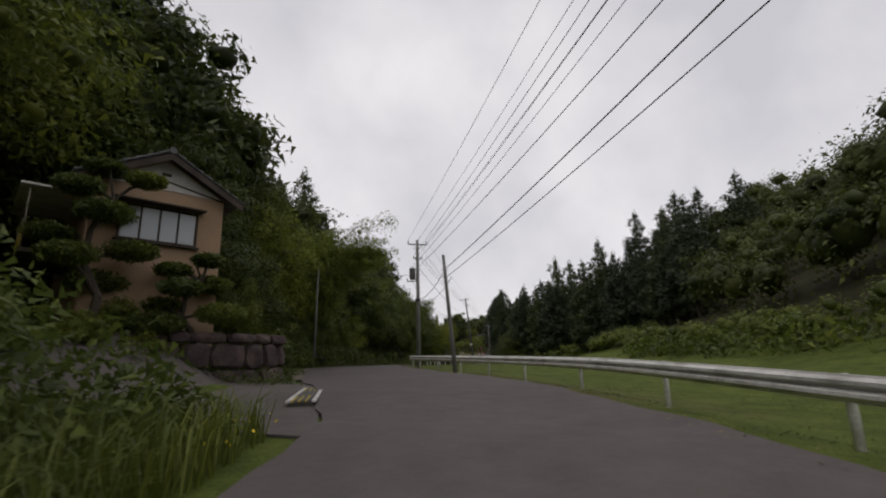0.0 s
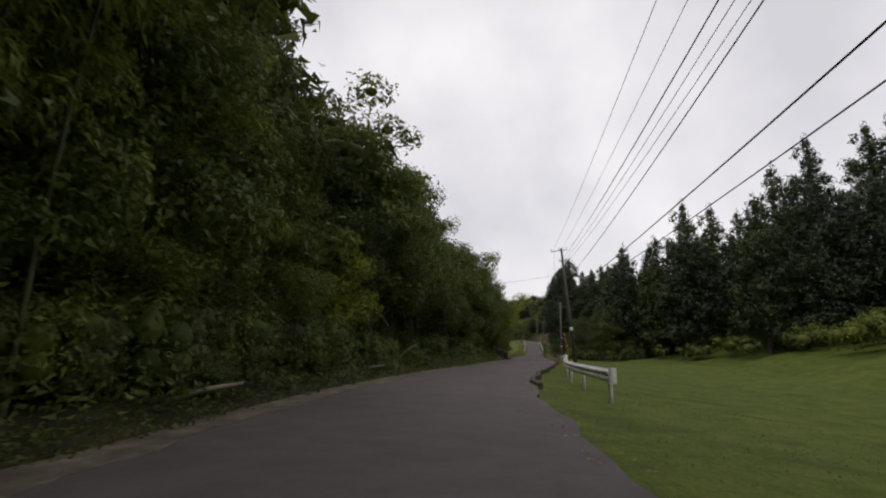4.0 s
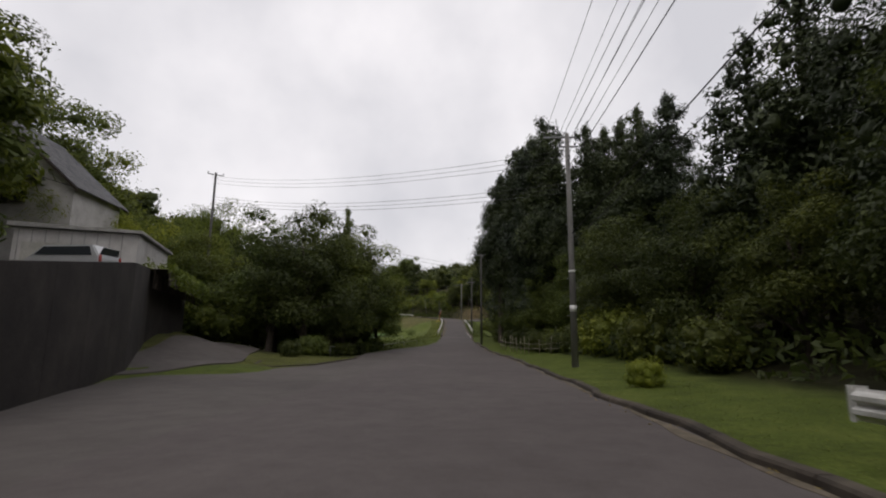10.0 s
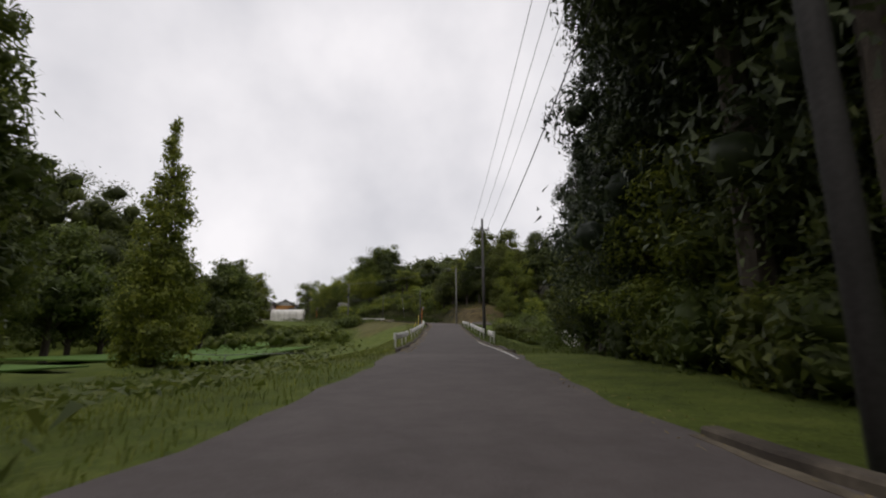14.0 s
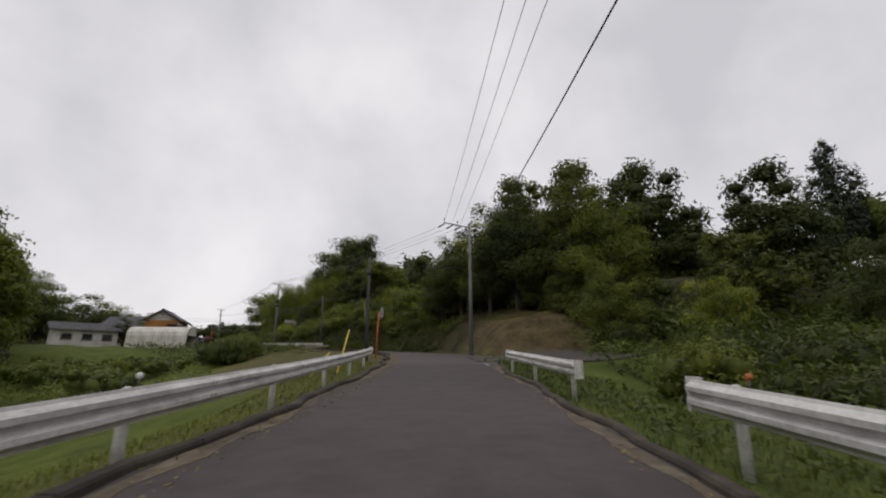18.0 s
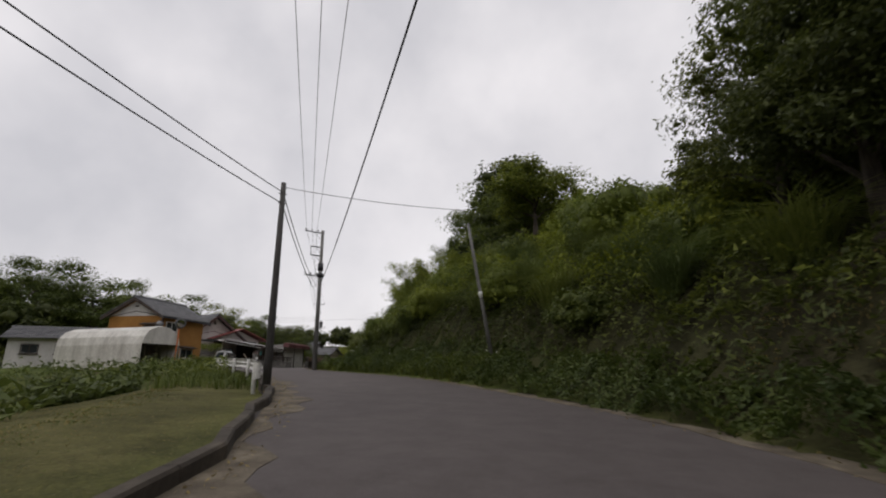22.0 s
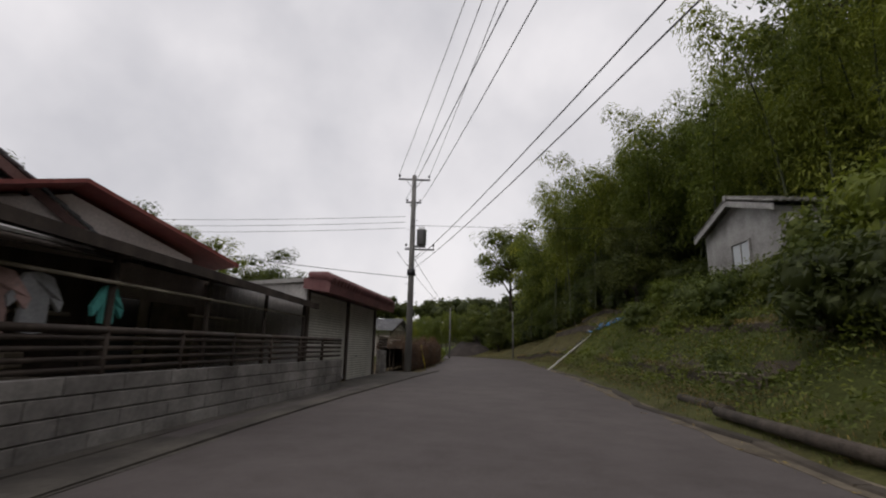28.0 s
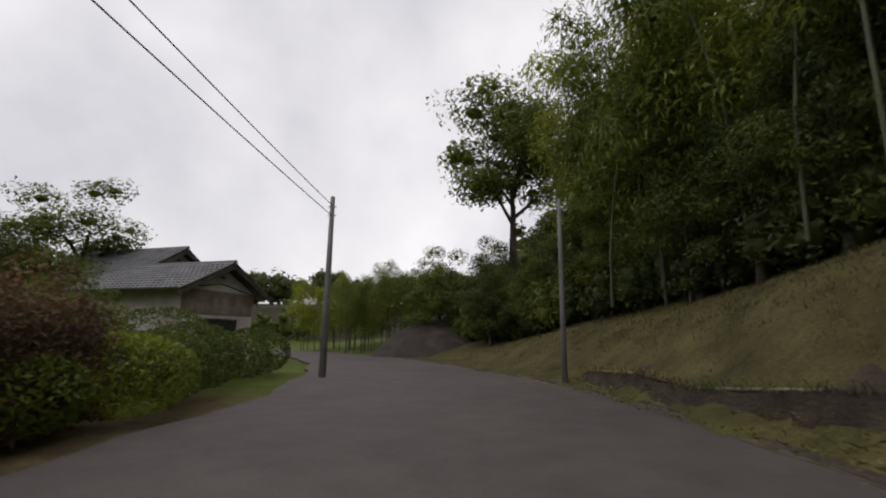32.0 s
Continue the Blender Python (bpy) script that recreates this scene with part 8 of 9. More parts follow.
row([C[0], C[1]], 90, 128, 4.4, lambda s: 50 - 0.8 * (s - 84), 1.2, (0.85, 1.05))
row([H[1], H[0]], 84, 122, 2.6, lambda s: 36 - 0.72 * (s - 84), 1.0, (0.9, 1.5))
row([C[2], C[0]], 126, 141, 3.6, 15.8, 0.9, (0.72, 0.82))
row([N[1], N[0]], 142, 156, 3.4, 15.5, 1.0, (0.75, 0.95))
row([C[2], C[1]], 158, 165, 4.0, lambda s: 12.6 - 0.12 * (s - 153), 0.9, (0.6, 0.7))
row([C[2]], 166.5, 189, 3.6, lambda s: 10.8 - 0.12 * (s - 165), 0.7, (0.98, 1.1))
P_TALL = cedar(20, 3.5, M_CEDAR, 26000, 0.16, clear=0.34, ragged=0.55, pointed=0.6)
PROTOS.append(P_TALL)
for s_, o_, k_ in ((176.5, 5.6, 1.05), (180.5, 6.2, 1.12), (172.5, 7.4, 1.16), (168.5, 8.6, 1.12), (184.5, 7.6, 1.08), (175.5, 10.0, 1.2), (164.5, 9.6, 1.1), (160.5, 12.6, 1.02), (159.0, 17.0, 1.05), (156.5, 14.5, 0.95), (163.0, 15.0, 1.05), (155.5, 18.0, 1.0)):
    plant(P_TALL, s_, o_, k_, 1.0, "tall dark cedar with bare lower trunk at the road edge")
row([C[2], C[0]], 162, 192, 5.2, 23, 2.0, (0.7, 0.85))
row([B[1], B[0]], 126, 160, 4.4, 24, 2.0, (1.0, 1.2))
row([H[1], H[1], H[0]], 136, 188, 2.3, lambda s: 11.5 - 0.075 * (s - 114), 0.6, (0.9, 1.6))
row([N[1], N[0], N[1]], 118, 190, 5.5, lambda s: 13.0 - 0.075 * (s - 118), 0.8, (0.75, 1.0))
for s_, o_, k_ in ((164.5, 8.6, 0.7), (169.0, 8.2, 0.75), (176.0, 7.6, 0.7)):
    plant(N[0], s_, o_, k_)
plant(H[3], 131.5, 5.6, 0.42)
plant(H[3], 133.0, 6.0, 0.36)
# left of the junction
row([N[1], N[0]], 154, 170, 3.8, lambda s: -12.0 + 0.14 * (s - 154), 0.6, (1.12, 1.26), (1.0, 1.1))
row([N[1], N[0]], 157, 172, 3.6, -15.5, 1.0, (1.15, 1.3))
plant(N[0], 171.0, -9.0, 0.9)
row([N[1]], 156, 168, 4.0, -10.2, 0.5, (0.6, 0.75))
row([N[0], N[1], N[1]], 109, 116, 3.6, lambda s: -13.5 - 0.25 * (s - 111), 0.6, (1.25, 1.5))
row([B[2], B[0]], 106, 122, 4.6, -22.5, 1.5, (1.4, 1.65))
row([B[2], B[0]], 110, 147, 5.0, -36, 1.5, (1.7, 2.0))
row([W[0], W[2]], 126, 132, 3.6, -31.5, 1.0, (1.2, 1.45))
row([W[0], W[2]], 160, 172, 3.6, -31.0, 1.0, (1.3, 1.5))
row([N[1], N[0]], 157, 169, 4.0, -24, 1.2, (1.05, 1.25))
row([B[1], C[0]], 100, 142, 9.0, -47, 3.0, (1.0, 1.3))
row([H[1]], 155, 173, 1.7, -12.5, 0.5, (1.0, 1.5))
row([H[1]], 156, 182, 1.5, -19.0, 0.8, (1.3, 1.8))
row([H[1]], 152, 176, 1.6, -24.0, 0.8, (1.5, 2.0))
row([H[0], H[1]], 148, 170, 2.0, lambda s: -10.4 + 0.1 * (s - 148), 0.4, (0.6, 0.9))
for s_, o_, k_ in ((184.0, -16.0, 1.27), (198.0, -16.8, 0.98)):
    plant(P_CONE[0], s_, o_, k_, 1.0)
# left fields
row([B[0], B[3], W[1]], 176, 262, 5.0, lambda s: -46 + 4 * math.sin(s * 0.05), 2.0, (0.7, 0.95))
row([H[0], H[3]], 176, 262, 4.0, lambda s: -41 + 4 * math.sin(s * 0.05), 2.0, (1.0, 1.6))
row([B[0], B[2]], 180, 300, 8.0, -66, 4.0, (1.0, 1.3))
row([B[0], B[1], N[0]], 190, 262, 4.2, -35, 1.5, (0.95, 1.15))
row([H[0], H[2], H[3]], 216, 284, 2.8, lambda s: -19 + 3 * math.sin(s * 0.11), 1.5, (0.8, 1.3))
row([H[0], H[3], H[2]], 284, 300, 1.9, -8.0, 1.6, (0.4, 0.62))
row([H[0], H[3]], 276, 304, 2.2, -13.0, 1.6, (1.0, 1.5))
row([H[0], H[3], H[1]], 268, 306, 2.2, -18.5, 1.6, (1.0, 1.6))
row([H[0], H[3], H[1]], 264, 306, 2.4, -25.0, 1.8, (1.2, 1.8))
row([H[0], H[2], H[1]], 264, 306, 2.6, -36.0, 2.0, (1.4, 2.0))
row([B[0], B[1]], 264, 306, 4.5, -46.0, 2.0, (0.8, 1.1))
row([B[0], B[2]], 264, 306, 5.0, -56.0, 2.5, (1.1, 1.4))
row([W[1], B[3]], 272, 306, 4.0, -21.0, 1.6, (0.7, 0.95))
row([B[0], W[0], B[1]], 262, 304, 5.0, -30.0, 2.0, (0.8, 1.0))
row([W[1], B[3], H[3]], 284, 304, 3.0, -17.0, 1.0, (0.55, 0.75))
row([N[1], N[0]], 255, 272, 3.4, 13.5, 0.8, (0.5, 0.7))
# right of the straight
for s_, o_, k_ in ((204.5, 11.6, 0.78), (209.5, 11.4, 0.76), (213.5, 13.5, 0.8), (200.5, 12.0, 0.75), (196, 9.5, 0.8)):
    plant(C[2], s_, o_, k_, 1.05)
for s_, o_, k_ in ((203.0, 10.2, 0.8), (208.0, 10.6, 0.75), (199, 9.0, 0.8), (194.5, 8.2, 0.75)):
    plant(N[1], s_, o_, k_, 1.05)
row([H[0], H[1], H[1]], 216, 240, 2.6, lambda s: 8.4 + 1.5 * math.sin(s * 0.3), 0.8, (0.9, 1.3))
row([H[0], H[1]], 206, 248, 3.4, 14, 2.0, (1.1, 1.7))
row([B[0], W[0], B[1], B[3]], 204, 246, 5.0, 32, 3.0, (0.6, 0.8))
row([B[2], B[0], C[1]], 198, 262, 7.0, 50, 4.0, (0.8, 1.0))
plant(N[2], 248.0, 15.5, 0.62)
row([N[1]], 218, 248, 4.2, 22.5, 1.0, (0.5, 0.62))
plant(H[1], 241.5, 10.0, 1.1)
# knoll and bank
for s_, o_, k_, i_ in ((263, 15.0, 1.3, 1), (259.5, 16.5, 1.2, 0), (267, 12.5, 1.3, 1), (271, 13, 1.25, 1), (273.5, 10.2, 1.0, 1), (276, 12, 1.0, 0), (269, 10.6, 0.8, 1), (278.5, 15, 0.7, 1), (277.0, 9.6, 0.7, 1), (275.0, 8.8, 0.7, 1)):
    plant(N[i_], s_, o_, k_)
for s_, o_, k_, i_ in ((266, 19, 1.2, 2), (261, 22, 1.1, 2), (254, 23, 0.9, 1), (273, 18, 1.2, 2), (257, 30, 1.0, 2), (268, 28, 1.1, 2)):
    plant(B[i_], s_, o_, k_)
for s_, o_ in ((269, 16), (264, 18.5), (272, 12.0)):
    plant(W[0], s_, o_, 1.1)
row([H[1], H[0]], 254, 279, 1.6, 13.6, 0.7, (1.0, 1.6))
row([H[1], H[0]], 252, 279, 2.0, 18.0, 1.2, (1.4, 2.0))
row([B[0], B[1]], 282, 306, 6.0, 24, 2.0, (0.45, 0.6))
plant(P_AIRY[0], 293.0, 15.5, 0.8, 0.62)
plant(P_AIRY[0], 297.0, 18.0, 0.7, 0.65)
row([H[3], H[2]], 279, 305, 2.0, lambda s: 8.6 + 1.4 * math.sin(s), 0.8, (0.7, 1.1))
row([H[3], H[2], H[0]], 279, 306, 2.2, 11.5, 1.5, (0.9, 1.4))
row([H[3], H[2]], 280, 306, 2.6, 15.5, 1.5, (0.9, 1.4))
# hamlet, right slope: bamboo and wood
row([W[0], W[2], W[1]], 337, 383, 3.4, lambda s: 14.2 - 2.2 * min(1, max(0, (s - 345) / 10)), 0.8, (1.1, 1.35))
row([W[2], W[0]], 334, 385, 4.4, 20, 1.6, (1.2, 1.4))
row([W[2], W[0]], 354, 380, 4.2, 10.6, 0.5, (1.1, 1.3))
row([N[1], N[0]], 350, 390, 2.8, 9.0, 0.4, (0.4, 0.6))
row([B[2], B[1]], 318, 402, 6.5, 26, 2.5, (1.1, 1.35))
plant(P_AIRY[0], 346.5, 20.5, 1.25)
plant(P_AIRY[0], 340.0, 24.0, 1.35)
plant(P_AIRY[0], 391.5, 12.2, 1.3)
plant(N[1], 388.0, 7.8, 0.5)
for s_, o_ in ((399, 7.5), (402, 5.5), (406, 6.5), (410, 5.0)):
    plant(W[1], s_, o_, 0.95)
for s_, o_, k_ in ((370.8, -6.7, 0.32), (372.4, -7.0, 0.3), (374.0, -7.4, 0.28)):
    plant(N[2], s_, o_, k_, group="garden shrubs", label="bright green garden tree behind the hedge")
plant(N[0], 395.0, 8.0, 0.8)
row([H[0], H[3], H[2]], 318, 347, 2.0, lambda s: 9.2 + 1.2 * math.sin(s), 0.8, (0.5, 0.95))
row([H[0], H[1]], 318, 331, 1.5, 7.6, 0.6, (1.0, 1.4))
row([H[0], H[1], H[3]], 320, 334, 1.5, 9.8, 0.6, (1.1, 1.5))
row([H[0], H[1]], 333, 342, 1.6, 8.9, 0.4, (0.8, 1.1))
row([H[2], H[3]], 326, 346, 2.2, 6.6, 1.3, (0.22, 0.42))
plant(H[1], 349.0, 9.6, 1.2)
for x_, y_, k_ in ((-20.7, 305.0, 0.4), (-21.5, 302.2, 0.5), (-24.5, 303.5, 0.55)):
    ob = copy_thing(N[1], pose(x_, y_, float(land(np.array([x_]), np.array([y_]))[0]) - 0.05, 0, 0, 40 * k_))
    ob.scale = (k_, k_, k_)
    tagged(ob, "dark leafy garden tree beside the cream house", "tree", "garden trees")
row([H[1], H[0]], 346, 394, 1.7, lambda s: 10.8 if s < 352 else 9.4, 0.4, (1.0, 1.7))
row([N[1]], 330, 394, 4.4, lambda s: 14.0 if s < 348 else 11.2, 0.7, (0.5, 0.75))
# wood on the hill behind the white house
for x_, y_, k_ in ((-42, 165, 3.0), (-49.5, 161, 3.3), (-37.5, 170, 2.6), (-46, 171, 3.4), (-31.5, 174, 2.1), (-55, 162, 3.6), (-53, 173, 3.6), (-40, 178, 2.8)):
    z_ = float(land(np.array([x_]), np.array([y_]))[0])
    ob = copy_thing(N[int(y_) % 2], pose(x_, y_, z_ - 0.1, 0, 0, x_ * 37.0))
    ob.scale = (k_, k_, k_)
    tagged(ob, "tall green tree on the hill behind the white house", "tree", "hillside trees")
# hamlet, left: trees behind the houses
for x_, y_, k_, i_ in ((-63, 321, 1.35, 2), (-58, 331, 1.35, 0), (-53.5, 338, 1.3, 2), (-48.5, 344.5, 1.2, 0), (-55, 326, 1.25, 0), (-47, 316, 1.3, 2), (-50, 309, 1.25, 0), (-44, 340, 0.95, 1), (-43, 350, 1.0, 0),
                       (-49.5, 345, 1.05, 1), (-40.5, 356, 0.85, 1), (-53, 363.5, 1.05, 2), (-50, 371, 1.0, 0), (-58, 356, 1.1, 2), (-60, 366, 1.1, 0), (-38, 349, 0.75, 1), (-36, 353, 0.62, 0), (-62, 376, 1.0, 1), (-45, 330, 0.95, 1)):
    z_ = float(land(np.array([x_]), np.array([y_]))[0])
    ob = copy_thing(N[i_ % 2], pose(x_, y_, z_ - 0.1, 0, 0, float(rng.uniform(0, 360))))
    ob.scale = (k_ * 1.5, k_ * 1.5, k_ * 1.12)
    tagged(ob, "spreading green tree behind the hamlet houses", "tree", "hamlet trees")
row([B[2], B[0]], 290, 420, 9.0, -64, 5.0, (1.0, 1.3))


def crown_lumps(p, radius, height):
    """Tufts of one far crown, round the place of its foot."""
    out = [((p[0], p[1], p[2] + height * 0.5), (radius * 0.75, radius * 0.75, height * 0.42))]
    for k in range(4):
        a = k * 2.4 + rng.uniform(-0.6, 0.6)
        r = radius * rng.uniform(0.34, 0.5)
        d = radius * rng.uniform(0.35, 0.75)
        out.append(((p[0] + math.cos(a) * d, p[1] + math.sin(a) * d, p[2] + height * rng.uniform(0.5, 0.92) - d * 0.15), (r, r, r * 0.8)))
    return out


def far_wood(name, s0, s1, o0, o1, n, size, material, label, leaf=0.95):
    """Distant woodland: crowns of leafy tufts over the far slopes."""
    sp = rng.uniform(s0, s1, n), rng.uniform(o0, o1, n)
    xyz = np.array([at(float(a), float(b)) for a, b in zip(*sp)])
    xyz[:, 2] = land(xyz[:, 0], xyz[:, 1])
    lumps = []
    for p in xyz:
        k = rng.uniform(0.7, 1.3)
        lumps += crown_lumps(p, size * k, size * 1.9 * k)
    ob = new(name, crown_mesh(name, lumps, n * 200, leaf, material, corners=3, long=1.4, core=0.62))
    return tagged(ob, label, "woodland", kind="stuff")


tagged(new("hillside_scrub", crown_mesh("hillside_scrub", [q for c in FAR_SHRUBS for q in crown_lumps(*c)], len(FAR_SHRUBS) * 420, 0.24, M_LEAF, corners=3, core=0.6)), "green scrub along the edges of the fields and slopes", "undergrowth", kind="stuff")
tagged(new("hillside_trees", crown_mesh("hillside_trees", [q for c in FAR_CROWNS for q in crown_lumps(*c)], len(FAR_CROWNS) * 900, 0.5, M_LEAF_DARK, corners=3, long=1.4, core=0.6)), "green broadleaf wood covering the hillsides", "woodland", kind="stuff")
far_wood("far_wood", -30, 130, -110, -34, 300, 5.0, M_LEAF_DARK, "dark woodland on the hillside")
far_wood("far_wood", 10, 200, 90, 180, 420, 5.5, M_LEAF_DARK, "dark woodland on the opposite slope")
far_wood("far_wood", 190, 300, -190, -70, 420, 5.5, M_LEAF_DARK, "dark woodland on the far hill")
far_wood("far_wood", 262, 345, -76, -34, 230, 3.2, M_LEAF_DARK, "green woodland on the foot of the hill", 0.6)
far_wood("far_wood", 195, 330, 56, 130, 260, 5.0, M_LEAF, "green woodland on the far slope")
far_wood("far_wood", 296, 400, -200, -72, 620, 5.5, M_LEAF_DARK, "dark woodland on the hill behind the hamlet")
far_wood("far_wood", 330, 424, 34, 110, 260, 5.0, M_LEAF_DARK, "dark woodland over the bamboo slope")


def far_line(points, n, size, material, label):
    """A line of woodland closing the valley beyond the bend."""
    P = np.array(points, float)
    d = np.r_[0, np.cumsum(np.hypot(np.diff(P[:, 0]), np.diff(P[:, 1])))]
    t = rng.uniform(0, d[-1], n)
    xyz = np.stack([np.interp(t, d, P[:, 0]) + rng.normal(size=n) * 6, np.interp(t, d, P[:, 1]) + rng.normal(size=n) * 6, np.zeros(n)], 1)
    xyz[:, 2] = land(xyz[:, 0], xyz[:, 1])
    lumps = [q for p in xyz for q in crown_lumps(p, size * rng.uniform(0.7, 1.3), size * 1.8 * rng.uniform(0.8, 1.2))]
    tagged(new("far_wood", crown_mesh("far_wood", lumps, n * 260, size * 0.2, material, corners=3, long=1.4, core=0.78)), label, "woodland", kind="stuff")


far_line([(-170, 330), (-150, 400), (-110, 450), (-60, 480), (0, 490), (50, 450)], 170, 5.0, M_LEAF_DARK, "hazy green woods closing the valley")
far_line([(-95, 385), (-85, 405), (-60, 425), (-30, 425), (0, 415)], 60, 2.6, M_LEAF, "green trees beyond the bend")

# ---- earth ledges and boards on the slope ----
M_CUT = two_scale("dark_cut_earth", (0.026, 0.02, 0.014), (0.06, 0.046, 0.032), (0.1, 0.08, 0.055), big=1.4, fine=16, rough=0.95, bump=0.9, dist=0.05)


def _cut(a, b, h):
    bm = bmesh.new()
    rows_ = []
    for k, (z, out) in enumerate(((-0.5, -0.22), (-0.2, -0.12), (0.05, -0.04), (h - 0.02, 0.0))):
        d = Vector((b.y - a.y, a.x - b.x, 0)).normalized() * out
        rows_.append([bm.verts.new(a.lerp(b, i / 6) + d * (1 + 0.5 * math.sin(i * 2.3 + k)) + Vector((0, 0, z + 0.03 * math.sin(i * 1.7 + 2 * k)))) for i in range(7)])
    for u, v in zip(rows_, rows_[1:]):
        for i in range(6):
            bm.faces.new((u[i], u[i + 1], v[i + 1], v[i]))
    return bm


def _tread(a, b, h):
    """The level step behind a row of boards, running back into the slope."""
    d = Vector((b.y - a.y, a.x - b.x, 0)).normalized()
    bm = bmesh.new()
    rows_ = []
    for back, lift in ((0.0, h), (0.35, h + 0.02), (0.8, h * 0.9)):
        rows_.append([])
        for i in range(7):
            p = a.lerp(b, i / 6) + d * back
            z = max(float(land(np.array([p.x]), np.array([p.y]))[0]) - 0.02, a.z + (b.z - a.z) * i / 6 + lift - 0.02) if back else p.z + lift - 0.02
            rows_[-1].append(bm.verts.new((p.x, p.y, z)))
    for u, v in zip(rows_, rows_[1:]):
        for i in range(6):
            bm.faces.new((u[i], u[i + 1], v[i + 1], v[i]))
    return bm


def terrace(s0, s1, o, h, label):
    root = thing("terrace_edge", Matrix.Identity(4), label, "terrace board")
    q = s0
    k = 0
    while q < s1:
        e = min(q + 2.4, s1)
        oo = o(q) if callable(o) else o
        a, b = land_at(q - 0.05, oo), land_at(e + 0.05, o(e) if callable(o) else o)
        part("board", tube([a + Vector((0, 0, h)), b + Vector((0, 0, h))], 0.035, 4), M_WOOD_DARK if k % 2 else M_WOOD, root)
        d = Vector((b.y - a.y, a.x - b.x, 0)).normalized() * 0.06
        part("earth_face", _cut(a - d, b - d, h), M_CUT, root, "dark brown cut earth")
        part("tread", _tread(a, b, h), M_CUT, root, "trodden earth behind the boards")
        for p in (a, b):
            part("stake", tube([p - Vector((0, 0, 0.4)), p + Vector((0, 0, h + 0.06))], 0.025, 5), M_WOOD_DARK, root)
        n = 170
        f = rng.random(n)
        e_ = np.array([tuple(a)]) * (1 - f)[:, None] + np.array([tuple(b)]) * f[:, None]
        e_[:, 2] += h - 0.02
        e_[:, :2] += rng.normal(size=(n, 2)) * 0.09
        mesh_part("hanging_grass", blade_mesh("hanging_grass", e_, rng.uniform(0.08, 0.3, n), M_DRY if k % 3 else M_GRASS, 1.4, 0.009), root, "dry grass hanging over the edge")
        q, k = e, k + 1
    return root


terrace(353, 374, lambda s: 5.2 + 0.16 * math.sin(s) + 0.08 * math.sin(2.7 * s), 0.3, "weathered boards holding the lower terrace")
terrace(352, 366, lambda s: 6.9 + 0.02 * (s - 352), 0.3, "weathered boards holding the middle terrace")
terrace(349, 362, 8.5, 0.24, "weathered boards holding the upper terrace")
terrace(330, 346, lambda s: 5.3 + 0.12 * math.sin(s * 0.9), 0.26, "crumbling earth ledge edged with old boards on the weedy slope")
terrace(328, 345, lambda s: 7.2, 0.14, "old boards and pipes along the grassy slope")

# ---- hedges, ground cover and grass ----


def scatter(s0, s1, o0, o1, n, lift=0.0, power=1.0):
    """n places on the land between offsets (numbers or functions of s)."""
    s = rng.uniform(s0, s1, n)
    a = np.array([o0(v) for v in s]) if callable(o0) else np.full(n, float(o0))
    b = np.array([o1(v) for v in s]) if callable(o1) else np.full(n, float(o1))
    o = a + (b - a) * rng.random(n) ** power
    j = np.clip((s + 25).astype(int), 0, len(STEPS) - 1)
    f = s - STEPS[j]
    p, d = STEP_XYZ[j], STEP_DIR[j]
    x, y = p[:, 0] + d[:, 0] * f + d[:, 1] * o, p[:, 1] + d[:, 1] * f - d[:, 0] * o
    return np.stack([x, y, land(x, y) + lift], 1)


def stuff(name, me, label, category):
    return tagged(new(name, me), label, category, kind="stuff")


def swell(x, y, scale):
    return noise.noise(Vector((x * scale, y * scale, 0.0))) + 0.5 * noise.noise(Vector((x * scale * 2.7, y * scale * 2.7, 5.0)))


def cover(name, s0, s1, o0, o1, n, height, leaf, material, label, scale=0.8, droop=0.2, long=1.5):
    """Low growth heaped in uneven mounds, leaves lying on the mounds."""
    pts = scatter(s0, s1, o0, o1, n)
    e = 0.25 / scale * 0.5
    v = np.array([(swell(x, y, scale), swell(x + e, y, scale), swell(x, y + e, scale)) for x, y, _ in pts])
    h = height * np.clip(0.5 + 0.85 * v, 0.04, 1.6)
    nor = np.stack([(h[:, 0] - h[:, 1]) / e, (h[:, 0] - h[:, 2]) / e, np.ones(n)], 1)
    nor /= np.linalg.norm(nor, axis=1)[:, None]
    pts[:, 2] += rng.random(n) ** 0.3 * h[:, 0]
    stuff(name, leaf_mesh(name, pts, rng.uniform(0.6, 1.35, n) * leaf, material, droop=droop, long=long, up=0.2, norms=nor, tilt=0.5, corners=3), label, "undergrowth")


def turf(name, s0, s1, o0, o1, n, h, material, label, lean=0.5, width=0.03):
    pts = scatter(s0, s1, o0, o1, n, -0.02)
    stuff(name, blade_mesh(name, pts, rng.uniform(0.5, 1.3, n) * h, material, lean, width), label, "grass")


L_EDGE, R_EDGE = (lambda s: edge(s, -1) - 0.05), (lambda s: edge(s, 1) + 0.15)
# undergrowth of the left bank
cover("bank_undergrowth", 20, 101, lambda s: edge(s, -1) - 0.9, -8.0, 32000, 0.8, 0.1, M_WEED, "tangled green undergrowth at the foot of the wooded bank")
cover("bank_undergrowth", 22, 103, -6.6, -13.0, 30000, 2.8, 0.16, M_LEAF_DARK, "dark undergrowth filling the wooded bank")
cover("verge_weeds", -4, 7.4, lambda s: edge(s, -1) - 1.0, -9.0, 16000, 2.1, 0.12, M_LEAF, "tall weeds on the verge before the drive")
cover("wall_top_weeds", 14, 23, -6.6, -8.8, 7000, 0.7, 0.08, M_LEAF, "weeds hanging over the top of the stone wall", 0.9)
